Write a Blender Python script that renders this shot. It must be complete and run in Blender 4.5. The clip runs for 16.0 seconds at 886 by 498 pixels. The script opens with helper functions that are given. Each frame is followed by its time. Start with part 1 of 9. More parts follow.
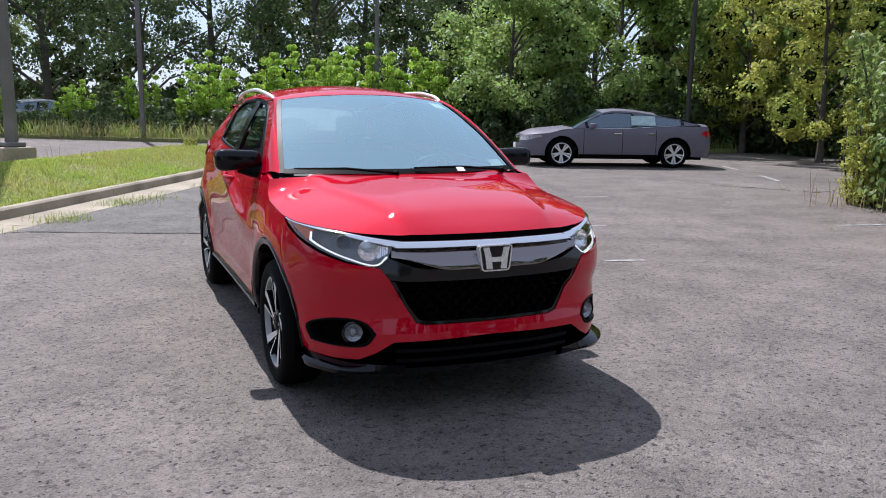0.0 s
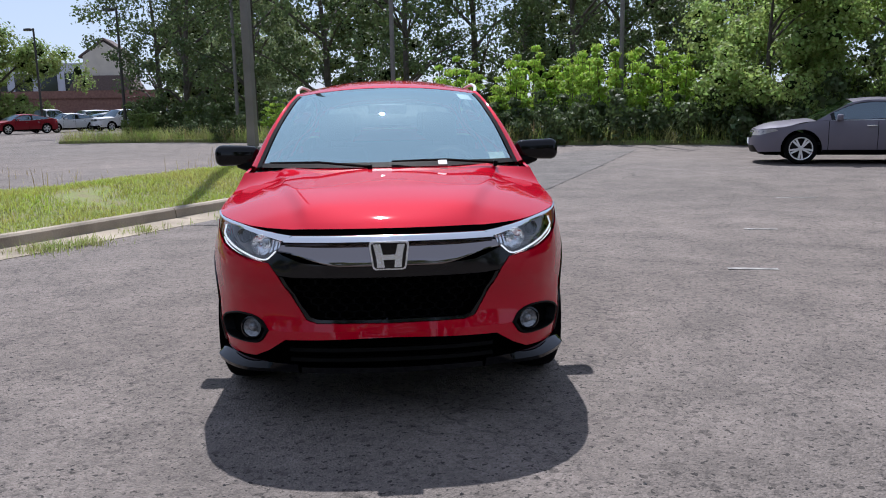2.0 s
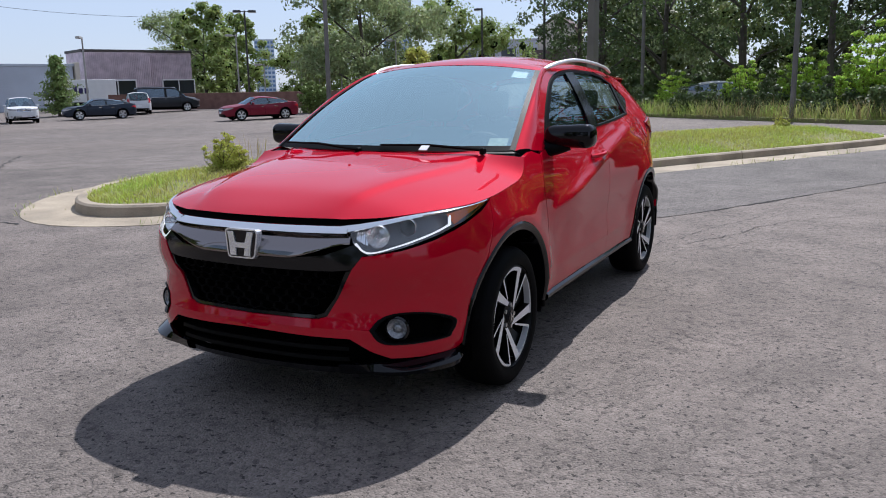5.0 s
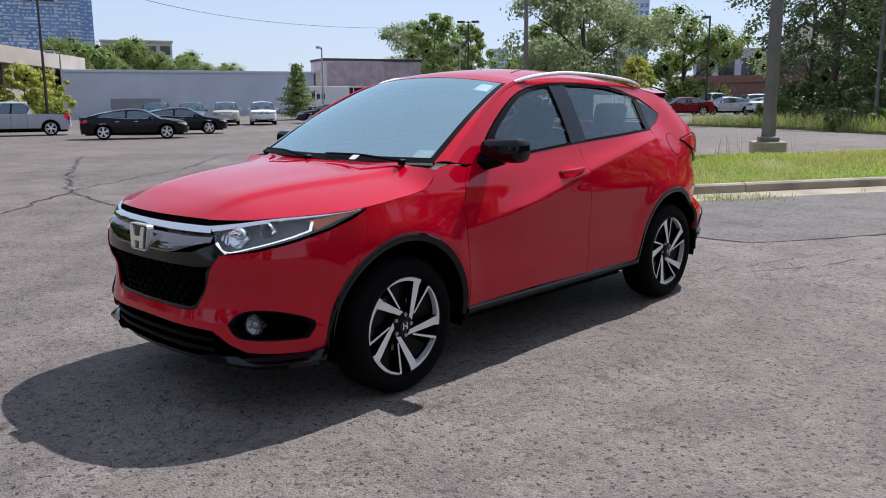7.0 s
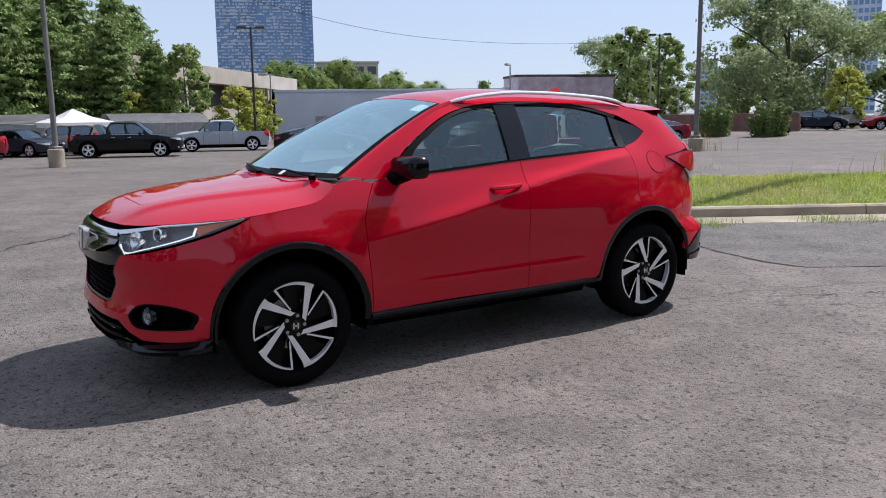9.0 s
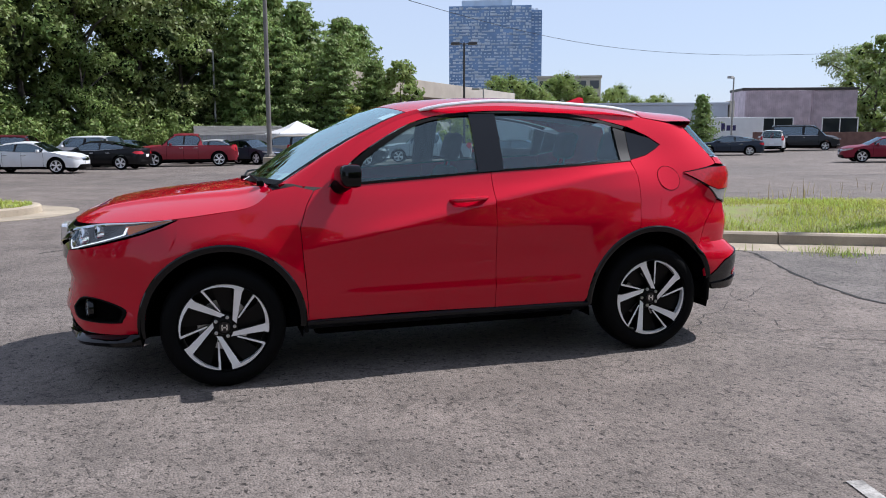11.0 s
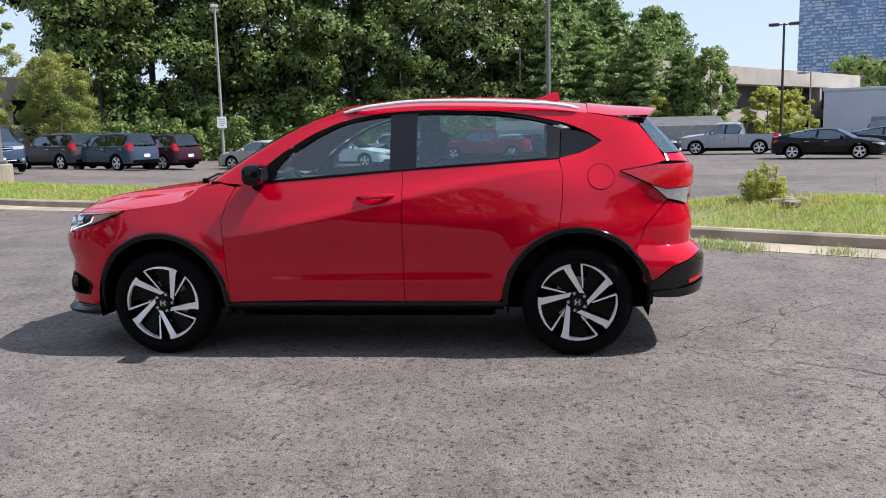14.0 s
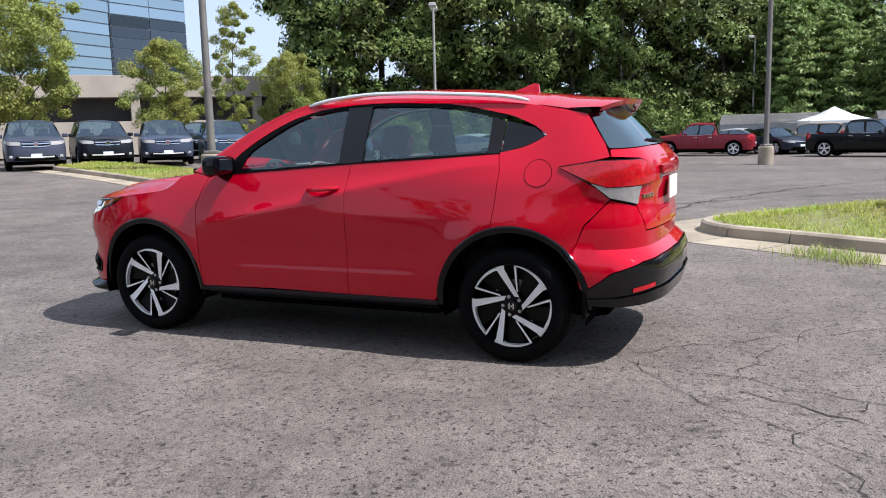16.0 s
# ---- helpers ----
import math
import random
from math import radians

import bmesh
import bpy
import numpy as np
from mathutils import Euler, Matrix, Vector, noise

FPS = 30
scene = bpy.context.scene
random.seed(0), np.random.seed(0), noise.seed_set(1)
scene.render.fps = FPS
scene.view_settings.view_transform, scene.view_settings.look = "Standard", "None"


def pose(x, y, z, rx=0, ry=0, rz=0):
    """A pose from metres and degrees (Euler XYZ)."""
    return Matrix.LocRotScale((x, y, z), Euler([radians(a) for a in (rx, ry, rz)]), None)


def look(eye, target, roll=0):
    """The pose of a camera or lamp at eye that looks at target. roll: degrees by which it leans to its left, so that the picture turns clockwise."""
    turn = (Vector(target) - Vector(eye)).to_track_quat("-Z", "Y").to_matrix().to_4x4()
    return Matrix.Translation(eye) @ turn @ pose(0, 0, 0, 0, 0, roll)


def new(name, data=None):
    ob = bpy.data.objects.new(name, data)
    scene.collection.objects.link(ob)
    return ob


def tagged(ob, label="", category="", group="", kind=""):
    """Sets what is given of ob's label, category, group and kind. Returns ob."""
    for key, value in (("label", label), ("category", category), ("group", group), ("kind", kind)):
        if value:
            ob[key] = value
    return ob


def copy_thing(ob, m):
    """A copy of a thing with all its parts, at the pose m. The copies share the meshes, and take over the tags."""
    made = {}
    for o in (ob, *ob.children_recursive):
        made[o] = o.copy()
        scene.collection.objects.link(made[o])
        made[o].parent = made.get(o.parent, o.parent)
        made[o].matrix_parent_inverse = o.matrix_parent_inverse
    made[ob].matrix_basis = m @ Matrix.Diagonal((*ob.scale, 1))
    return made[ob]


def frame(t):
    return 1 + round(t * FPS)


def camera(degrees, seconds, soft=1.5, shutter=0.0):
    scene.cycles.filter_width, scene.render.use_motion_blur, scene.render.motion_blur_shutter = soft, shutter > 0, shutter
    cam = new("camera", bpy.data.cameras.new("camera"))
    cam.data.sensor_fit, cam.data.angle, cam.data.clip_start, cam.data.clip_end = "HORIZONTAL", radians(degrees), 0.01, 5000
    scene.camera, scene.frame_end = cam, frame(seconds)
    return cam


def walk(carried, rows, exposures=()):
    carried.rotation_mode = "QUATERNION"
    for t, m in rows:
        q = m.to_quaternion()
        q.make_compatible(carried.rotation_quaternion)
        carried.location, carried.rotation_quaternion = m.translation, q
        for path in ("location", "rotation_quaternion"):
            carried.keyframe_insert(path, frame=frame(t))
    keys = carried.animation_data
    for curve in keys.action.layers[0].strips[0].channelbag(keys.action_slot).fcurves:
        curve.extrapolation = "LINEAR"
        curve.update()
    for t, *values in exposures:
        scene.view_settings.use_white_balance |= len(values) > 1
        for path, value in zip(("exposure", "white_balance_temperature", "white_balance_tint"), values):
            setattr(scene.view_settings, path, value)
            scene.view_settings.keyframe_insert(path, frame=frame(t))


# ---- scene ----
cam = camera(57.3, 16.0, soft=1.0)
PATH = [
    (0, (-1.696, -5.469, 1.484), (-0.91, -3.664, 1.132), 0.9),
    (0.5, (-1.294, -5.589, 1.485), (-0.647, -3.728, 1.137), 0.5),
    (1, (-0.864, -5.604, 1.453), (-0.379, -3.697, 1.1), -0.3),
    (1.5, (-0.445, -5.651, 1.447), (-0.169, -3.701, 1.102), -1.1),
    (2, (0.031, -5.609, 1.413), (0.146, -3.642, 1.066), -1.1),
    (2.5, (0.416, -5.532, 1.426), (0.331, -3.564, 1.079), -1.4),
    (3, (0.869, -5.41, 1.43), (0.61, -3.457, 1.085), -0.8),
    (3.5, (1.186, -5.2, 1.425), (0.778, -3.274, 1.076), -1.1),
    (4, (1.615, -5.056, 1.421), (1.04, -3.18, 1.032), -1.3),
    (4.5, (1.942, -4.913, 1.411), (1.19, -3.103, 1.015), -1.3),
    (6.8, (3.464, -4.025, 1.413), (2.164, -2.552, 1.043), -0.3),
    (7, (3.567, -3.926, 1.41), (2.221, -2.493, 1.045), -0.3),
    (7.5, (3.845, -3.718, 1.424), (2.427, -2.353, 1.067), -0.5),
    (8, (4.223, -3.49, 1.412), (2.721, -2.215, 1.068), -0.3),
    (8.5, (4.455, -3.21, 1.418), (2.91, -1.986, 1.079), -0.3),
    (9, (4.782, -2.892, 1.42), (3.12, -1.828, 1.096), -0.8),
    (9.2, (4.849, -2.752, 1.422), (3.153, -1.742, 1.098), -0.7),
    (11.3, (5.37, -1.179, 1.373), (3.461, -0.654, 1.089), -0.2),
    (11.5, (5.421, -1.015, 1.386), (3.504, -0.524, 1.1), -0.2),
    (12, (5.498, -0.597, 1.384), (3.547, -0.267, 1.092), -0.5),
    (12.5, (5.626, -0.224, 1.395), (3.657, -0.026, 1.11), -0.8),
    (13, (5.678, 0.185, 1.376), (3.699, 0.249, 1.096), -0.9),
    (13.5, (5.692, 0.583, 1.387), (3.714, 0.496, 1.106), -1.3),
    (14, (5.687, 1.048, 1.382), (3.721, 0.825, 1.091), -1.5),
    (14.5, (5.598, 1.443, 1.39), (3.649, 1.094, 1.103), -1.6),
    (15, (5.491, 1.913, 1.359), (3.575, 1.412, 1.082), -1.2),
    (15.5, (5.308, 2.286, 1.331), (3.429, 1.667, 1.037), -1.1),
    (16, (5.135, 2.737, 1.334), (3.317, 1.954, 1.043), -1.4),
]
# stops, kelvin and tint of the phone's picture along the way
EXPOSURES = [(0, 0.47, 5860, 14), (1.5, 0.33, 5860, 14), (3.5, 0.2, 5860, 14), (7, 0.33, 5960, 13), (9, 0.31, 5960, 13), (12.5, 0.5, 5950, 13), (16, 0.65, 6000, 12)]
walk(cam, [(t, look(eye, target, roll)) for t, eye, target, roll in PATH], EXPOSURES)

# ---- world and sun ----
SUN_EL, SUN_AZ = radians(53.6), radians(-2.0)   # azimuth from +y towards +x
world = bpy.data.worlds.new("sky")
scene.world = world
world.use_nodes = True
wn = world.node_tree
sky = wn.nodes.new("ShaderNodeTexSky")
sky.sky_type = 'NISHITA'
sky.sun_disc = False
sky.sun_elevation = SUN_EL
sky.sun_rotation = SUN_AZ
sky.air_density, sky.dust_density, sky.ozone_density = 1.0, 0.5, 5.0
haze = wn.nodes.new("ShaderNodeMix")      # pale summer haze over the blue
haze.data_type = 'RGBA'
haze.inputs[0].default_value = 0.68
haze.inputs[7].default_value = (5.6, 6.1, 7.05, 1)
wn.links.new(sky.outputs[0], haze.inputs[6])
wn.links.new(haze.outputs[2], wn.nodes["Background"].inputs[0])
wn.nodes["Background"].inputs[1].default_value = 0.098
sun_data = bpy.data.lights.new("sun", 'SUN')
sun_data.energy, sun_data.angle, sun_data.color = 4.75, radians(0.53), (1.0, 0.95, 0.88)
sun = new("sun", sun_data)
sun.matrix_world = look((20 * math.sin(SUN_AZ) * math.cos(SUN_EL), 20 * math.cos(SUN_AZ) * math.cos(SUN_EL), 20 * math.sin(SUN_EL)), (0, 0, 0))


# ---- materials ----
def mat(name, col, rough=0.5, metal=0.0, vary=0.0, scale=3.0, bump=0.0, bscale=60.0, coat=0.0, col2=None, fine=0.0, spec=0.5, objcol=False, randv=0.0, trans=0.0):
    """A surface: two scales of colour variation and a fine relief."""
    m = bpy.data.materials.new(name)
    m.use_nodes = True
    nt = m.node_tree
    b = nt.nodes["Principled BSDF"]
    b.inputs["Roughness"].default_value = rough
    b.inputs["Metallic"].default_value = metal
    b.inputs["Coat Weight"].default_value = coat
    b.inputs["Coat Roughness"].default_value = 0.03
    b.inputs["Specular IOR Level"].default_value = spec
    b.inputs["Base Color"].default_value = (*col, 1)
    L = nt.links.new
    src = None
    if objcol:
        oi = nt.nodes.new("ShaderNodeObjectInfo")
        src = oi.outputs["Color"]
    if vary or fine or bump:
        tc = nt.nodes.new("ShaderNodeTexCoord")
    if vary or fine:
        n1 = nt.nodes.new("ShaderNodeTexNoise")
        n1.inputs["Scale"].default_value, n1.inputs["Detail"].default_value = scale, 6
        L(tc.outputs["Object"], n1.inputs["Vector"])
        mx = nt.nodes.new("ShaderNodeMix")
        mx.data_type = 'RGBA'
        c2 = col2 or tuple(c * (1 - vary) for c in col)
        if src:
            hs = nt.nodes.new("ShaderNodeHueSaturation")
            hs.inputs["Value"].default_value = 1 - vary
            L(src, hs.inputs["Color"])
            L(src, mx.inputs[6]), L(hs.outputs[0], mx.inputs[7])
        else:
            mx.inputs[6].default_value, mx.inputs[7].default_value = (*col, 1), (*c2, 1)
        rp = nt.nodes.new("ShaderNodeMapRange")
        rp.inputs[1].default_value, rp.inputs[2].default_value = 0.35, 0.65
        L(n1.outputs[0], rp.inputs[0]), L(rp.outputs[0], mx.inputs[0])
        src = mx.outputs[2]
        if fine:
            n2 = nt.nodes.new("ShaderNodeTexNoise")
            n2.inputs["Scale"].default_value, n2.inputs["Detail"].default_value = bscale * 1.3, 3
            L(tc.outputs["Object"], n2.inputs["Vector"])
            r2 = nt.nodes.new("ShaderNodeMapRange")
            r2.inputs[1].default_value, r2.inputs[2].default_value = 0.3, 0.7
            r2.inputs[3].default_value, r2.inputs[4].default_value = 1 - fine, 1 + fine
            L(n2.outputs[0], r2.inputs[0])
            h2 = nt.nodes.new("ShaderNodeHueSaturation")
            L(src, h2.inputs["Color"]), L(r2.outputs[0], h2.inputs["Value"])
            src = h2.outputs[0]
    if randv:
        g = nt.nodes.new("ShaderNodeNewGeometry")
        r3 = nt.nodes.new("ShaderNodeMapRange")
        r3.inputs[3].default_value, r3.inputs[4].default_value = 1 - randv, 1 + randv
        L(g.outputs["Random Per Island"], r3.inputs[0])
        h3 = nt.nodes.new("ShaderNodeHueSaturation")
        h3.inputs["Color"].default_value = (*col, 1)
        if src:
            L(src, h3.inputs["Color"])
        L(r3.outputs[0], h3.inputs["Value"])
        r4 = nt.nodes.new("ShaderNodeMapRange")
        r4.inputs[3].default_value, r4.inputs[4].default_value = 0.5 - randv * 0.07, 0.5 + randv * 0.05
        L(g.outputs["Random Per Island"], r4.inputs[0]), L(r4.outputs[0], h3.inputs["Hue"])
        src = h3.outputs[0]
    if src:
        L(src, b.inputs["Base Color"])
    if bump:
        n3 = nt.nodes.new("ShaderNodeTexNoise")
        n3.inputs["Scale"].default_value, n3.inputs["Detail"].default_value = bscale, 4
        L(tc.outputs["Object"], n3.inputs["Vector"])
        bp = nt.nodes.new("ShaderNodeBump")
        bp.inputs["Strength"].default_value, bp.inputs["Distance"].default_value = min(1, bump), 0.01
        L(n3.outputs[0], bp.inputs["Height"]), L(bp.outputs[0], b.inputs["Normal"])
    if trans:   # light that passes a leaf
        tl = nt.nodes.new("ShaderNodeBsdfTranslucent")
        ms = nt.nodes.new("ShaderNodeMixShader")
        ms.inputs[0].default_value = trans
        if src:
            L(src, tl.inputs[0])
        else:
            tl.inputs[0].default_value = (*col, 1)
        L(b.outputs[0], ms.inputs[1]), L(tl.outputs[0], ms.inputs[2])
        L(ms.outputs[0], nt.nodes["Material Output"].inputs[0])
    return m


def glass_mat(name, tint=(0.55, 0.62, 0.62), clear=0.75, rough=0.0, face=(1, 1, 1)):
    """Thin glazing: part passes straight through, tinted, under a glossy face."""
    m = bpy.data.materials.new(name)
    m.use_nodes = True
    nt = m.node_tree
    nt.nodes.remove(nt.nodes["Principled BSDF"])
    tr = nt.nodes.new("ShaderNodeBsdfTransparent")
    tr.inputs[0].default_value = (*tint, 1)
    gl = nt.nodes.new("ShaderNodeBsdfGlossy")
    gl.inputs["Roughness"].default_value = rough
    gl.inputs["Color"].default_value = (*face, 1)
    fr = nt.nodes.new("ShaderNodeFresnel")
    fr.inputs[0].default_value = 1.52
    mp = nt.nodes.new("ShaderNodeMapRange")
    mp.inputs[3].default_value, mp.inputs[4].default_value = 1 - clear, 1.0
    mx = nt.nodes.new("ShaderNodeMixShader")
    L = nt.links.new
    L(fr.outputs[0], mp.inputs[0]), L(mp.outputs[0], mx.inputs[0])
    L(tr.outputs[0], mx.inputs[1]), L(gl.outputs[0], mx.inputs[2])
    L(mx.outputs[0], nt.nodes["Material Output"].inputs[0])
    return m


M_RED = mat("red_car_paint", (0.45, 0.0004, 0.015), 0.55, 0.10, coat=1.0, spec=0.0, bump=0.003, bscale=900)
M_RED.node_tree.nodes["Principled BSDF"].inputs["Coat Roughness"].default_value = 0.02
M_RED.node_tree.nodes["Principled BSDF"].inputs["Coat IOR"].default_value = 1.47
M_PAINT = mat("car_paint", (0.3, 0.3, 0.3), 0.4, 0.1, coat=0.3, spec=0.15, objcol=True, vary=0.06, scale=2)
M_BLACKG = mat("gloss_black_plastic", (0.004, 0.004, 0.005), 0.10, spec=0.42)
M_PIANO = mat("piano_black_plastic", (0.002, 0.002, 0.003), 0.07, spec=0.3)
M_BLACKM = mat("matt_black_plastic", (0.003, 0.003, 0.0032), 0.45, vary=0.2, scale=8, bump=0.06, bscale=400, spec=0.06)
# Near-black for liners and underbody, and for shade painted into voids
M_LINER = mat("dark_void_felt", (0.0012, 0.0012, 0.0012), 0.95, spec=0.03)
M_RUBBER = mat("tyre_rubber", (0.0032, 0.0032, 0.0034), 0.7, spec=0.08, vary=0.3, scale=10, bump=0.15, bscale=150)
M_SILVER = mat("machined_alloy", (0.88, 0.88, 0.89), 0.34, 0.45, vary=0.08, scale=12)
M_RIMBLACK = mat("black_alloy", (0.0025, 0.0025, 0.0027), 0.35, spec=0.15)
M_CHROME = mat("chrome", (0.78, 0.78, 0.79), 0.07, 1.0)
M_EMBLEM = mat("bright_emblem_chrome", (0.88, 0.88, 0.89), 0.22, 0.75)
M_DKCHROME = mat("dark_chrome", (0.24, 0.215, 0.21), 0.05, 1.0)
M_STEEL = mat("brushed_steel", (0.5, 0.5, 0.5), 0.35, 1.0)
M_WINDSHIELD = glass_mat("windshield_glass", (0.72, 0.86, 0.86), 0.42, 0.0, (0.76, 1.0, 1.0))
M_REARGLASS = glass_mat("rear_window_glass", (0.42, 0.56, 0.58), 0.78, 0.0, (0.78, 0.98, 1.0))
M_CARWIND = glass_mat("parked_car_glass", (0.40, 0.50, 0.54), 0.84, 0.02, (0.7, 0.85, 0.95))
M_GLASS = glass_mat("door_glass", (0.66, 0.78, 0.78), 0.93, 0.0, (0.80, 0.97, 1.0))
M_PRIVGLASS = glass_mat("privacy_glass", (0.64, 0.77, 0.77), 0.92, 0.0, (0.80, 0.97, 1.0))
M_LENS = glass_mat("lamp_lens", (0.96, 0.97, 0.98), 0.97)
M_REFLECT = mat("lamp_reflector", (0.86, 0.87, 0.88), 0.16, 1.0, bump=0.25, bscale=70)
M_FOGGLASS = mat("ribbed_lamp_glass", (0.30, 0.31, 0.33), 0.12, 0.3, coat=1.0, vary=0.5, scale=90)
M_DRL = mat("white_light_guide", (0.85, 0.86, 0.86), 0.25)
M_DRL.node_tree.nodes["Principled BSDF"].inputs["Emission Color"].default_value = (1, 0.98, 0.95, 1)
M_DRL.node_tree.nodes["Principled BSDF"].inputs["Emission Strength"].default_value = 0.6     # the running lights are on
M_HOUSING = mat("silver_lamp_housing", (0.11, 0.112, 0.118), 0.30, 0.55, vary=0.35, scale=14)
M_AMBER = mat("amber_lamp", (0.80, 0.20, 0.03), 0.25)
M_TAIL = mat("red_tail_lens", (0.50, 0.004, 0.012), 0.12, coat=0.5, vary=0.3, scale=45)
M_CLEARL = mat("clear_tail_lens", (0.40, 0.38, 0.37), 0.18, coat=1.0, vary=0.2, scale=30)
M_SEAT = mat("dark_seat_cloth", (0.02, 0.02, 0.021), 0.85, vary=0.2, scale=20, bump=0.2, bscale=300)
M_DASH = mat("dark_dash_plastic", (0.03, 0.03, 0.032), 0.6, vary=0.15, scale=10)
M_SATIN = mat("satin_black_trim", (0.010, 0.010, 0.011), 0.4, spec=0.2)
M_GREYFAB = mat("light_headliner", (0.42, 0.42, 0.40), 0.9, vary=0.1, scale=6)
M_STICKER = mat("pale_blue_sheet", (0.50, 0.66, 0.68), 0.6, vary=0.25, scale=9)
M_PAPER = mat("white_paper", (0.75, 0.76, 0.78), 0.6)


def part(name, bm, material, parent, label="", smooth=False, doubles=0.0):
    """Links a bmesh as one mesh object under a thing or a part."""
    if doubles:
        bmesh.ops.remove_doubles(bm, verts=bm.verts, dist=doubles)
    me = bpy.data.meshes.new(name)
    bm.to_mesh(me)
    bm.free()
    me.materials.append(material)
    if smooth:
        me.polygons.foreach_set("use_smooth", [True] * len(me.polygons))
        me.set_sharp_from_angle(angle=radians(38))
    ob = new(name, me)
    if parent is not None:
        ob.parent = parent
    if label:
        ob["label"] = label
    return ob


def thing(name, label, category, group="", kind="", m=None):
    """The Empty at the base of a thing with parts."""
    e = new(name)
    e.empty_display_size = 0.2
    if m is not None:
        e.matrix_basis = m
    return tagged(e, label, category, group, kind)


def box(bm, lo, hi, bevel=0.0, seg=2, m=None, taper=None):
    """A box from corner to corner into bm; taper=(tx, ty): scale of the top."""
    r = bmesh.ops.create_cube(bm, size=1)
    vs = r["verts"]
    for v in vs:
        f = v.co + Vector((0.5, 0.5, 0.5))
        p = Vector([lo[i] + (hi[i] - lo[i]) * f[i] for i in range(3)])
        if taper and f.z > 0.5:
            c = [(lo[i] + hi[i]) / 2 for i in range(2)]
            p.x, p.y = c[0] + (p.x - c[0]) * taper[0], c[1] + (p.y - c[1]) * taper[1]
        v.co = p
    if bevel:
        es = list({e for v in vs for e in v.link_edges})
        o = bmesh.ops.bevel(bm, geom=es, offset=bevel, segments=seg, affect='EDGES', profile=0.5)
        vs = list({v for f in o["faces"] for v in f.verts} | {v for v in vs if v.is_valid})
    if m is not None:
        bmesh.ops.transform(bm, matrix=m, verts=[v for v in vs if v.is_valid])
    return bm


def tube(bm, pts, radii, n=8, caps=True):
    """A tapered tube along points."""
    pts = [Vector(p) for p in pts]
    if not hasattr(radii, "__len__"):
        radii = [radii] * len(pts)
    rings, ref = [], None
    for i, p in enumerate(pts):
        d = (pts[min(i + 1, len(pts) - 1)] - pts[max(i - 1, 0)]).normalized()
        if ref is None:
            ref = d.orthogonal().normalized()
        ref = (ref - d * ref.dot(d)).normalized()
        b = d.cross(ref)
        rings.append([bm.verts.new(p + (ref * math.cos(a) + b * math.sin(a)) * radii[i]) for a in (2 * math.pi * k / n for k in range(n))])
    for r0, r1 in zip(rings, rings[1:]):
        for k in range(n):
            bm.faces.new((r0[k], r0[(k + 1) % n], r1[(k + 1) % n], r1[k]))
    if caps:
        bm.faces.new(rings[0][::-1]), bm.faces.new(rings[-1])
    return bm


def lathe(bm, prof, n=40, m=None):
    """A profile of (radius, height) turned about z."""
    rings = []
    for r, h in prof:
        ring = [Vector((r * math.cos(2 * math.pi * k / n), r * math.sin(2 * math.pi * k / n), h)) for k in range(n)]
        rings.append([bm.verts.new(m @ p if m else p) for p in ring])
    for r0, r1 in zip(rings, rings[1:]):
        for k in range(n):
            bm.faces.new((r0[k], r0[(k + 1) % n], r1[(k + 1) % n], r1[k]))
    return bm


def loft(bm, rows, close=False):
    """A skin over rows of points, all of one length."""
    vs = [[bm.verts.new(p) for p in r] for r in rows]
    for a, b in zip(vs, vs[1:]):
        n = len(a)
        for k in range(n if close else n - 1):
            bm.faces.new((a[k], a[(k + 1) % n], b[(k + 1) % n], b[k]))
    return bm


def prism(bm, poly, h0, h1, m=None):
    """A polygon in x, y drawn out from h0 to h1."""
    lo = [bm.verts.new((x, y, h0)) for x, y in poly]
    hi = [bm.verts.new((x, y, h1)) for x, y in poly]
    bm.faces.new(lo[::-1]), bm.faces.new(hi)
    n = len(poly)
    for k in range(n):
        bm.faces.new((lo[k], lo[(k + 1) % n], hi[(k + 1) % n], hi[k]))
    if m is not None:
        bmesh.ops.transform(bm, matrix=m, verts=lo + hi)
    return bm


def bm_new():
    return bmesh.new()


def lerp(a, b, f):
    return a + (b - a) * f


def sstep(a, b, x):
    f = min(1, max(0, (x - a) / (b - a)))
    return f * f * (3 - 2 * f)


class Curve:
    """A smooth line through (x, y) points that does not overshoot."""
    def __init__(self, pts):
        self.x, self.y = np.array([p[0] for p in pts], float), np.array([p[1] for p in pts], float)
        h, d = np.diff(self.x), np.diff(self.y) / np.diff(self.x)
        m = np.zeros(len(pts))
        m[0], m[-1] = d[0], d[-1]
        for i in range(1, len(pts) - 1):
            if d[i - 1] * d[i] > 0:
                m[i] = 2 * d[i - 1] * d[i] / (d[i - 1] + d[i])
        self.m = m

    def __call__(self, v):
        v = min(max(v, self.x[0]), self.x[-1])
        i = min(max(int(np.searchsorted(self.x, v)) - 1, 0), len(self.x) - 2)
        h = self.x[i + 1] - self.x[i]
        t = (v - self.x[i]) / h
        return float((2 * t**3 - 3 * t**2 + 1) * self.y[i] + (t**3 - 2 * t**2 + t) * h * self.m[i] + (3 * t**2 - 2 * t**3) * self.y[i + 1] + (t**3 - t**2) * h * self.m[i + 1])


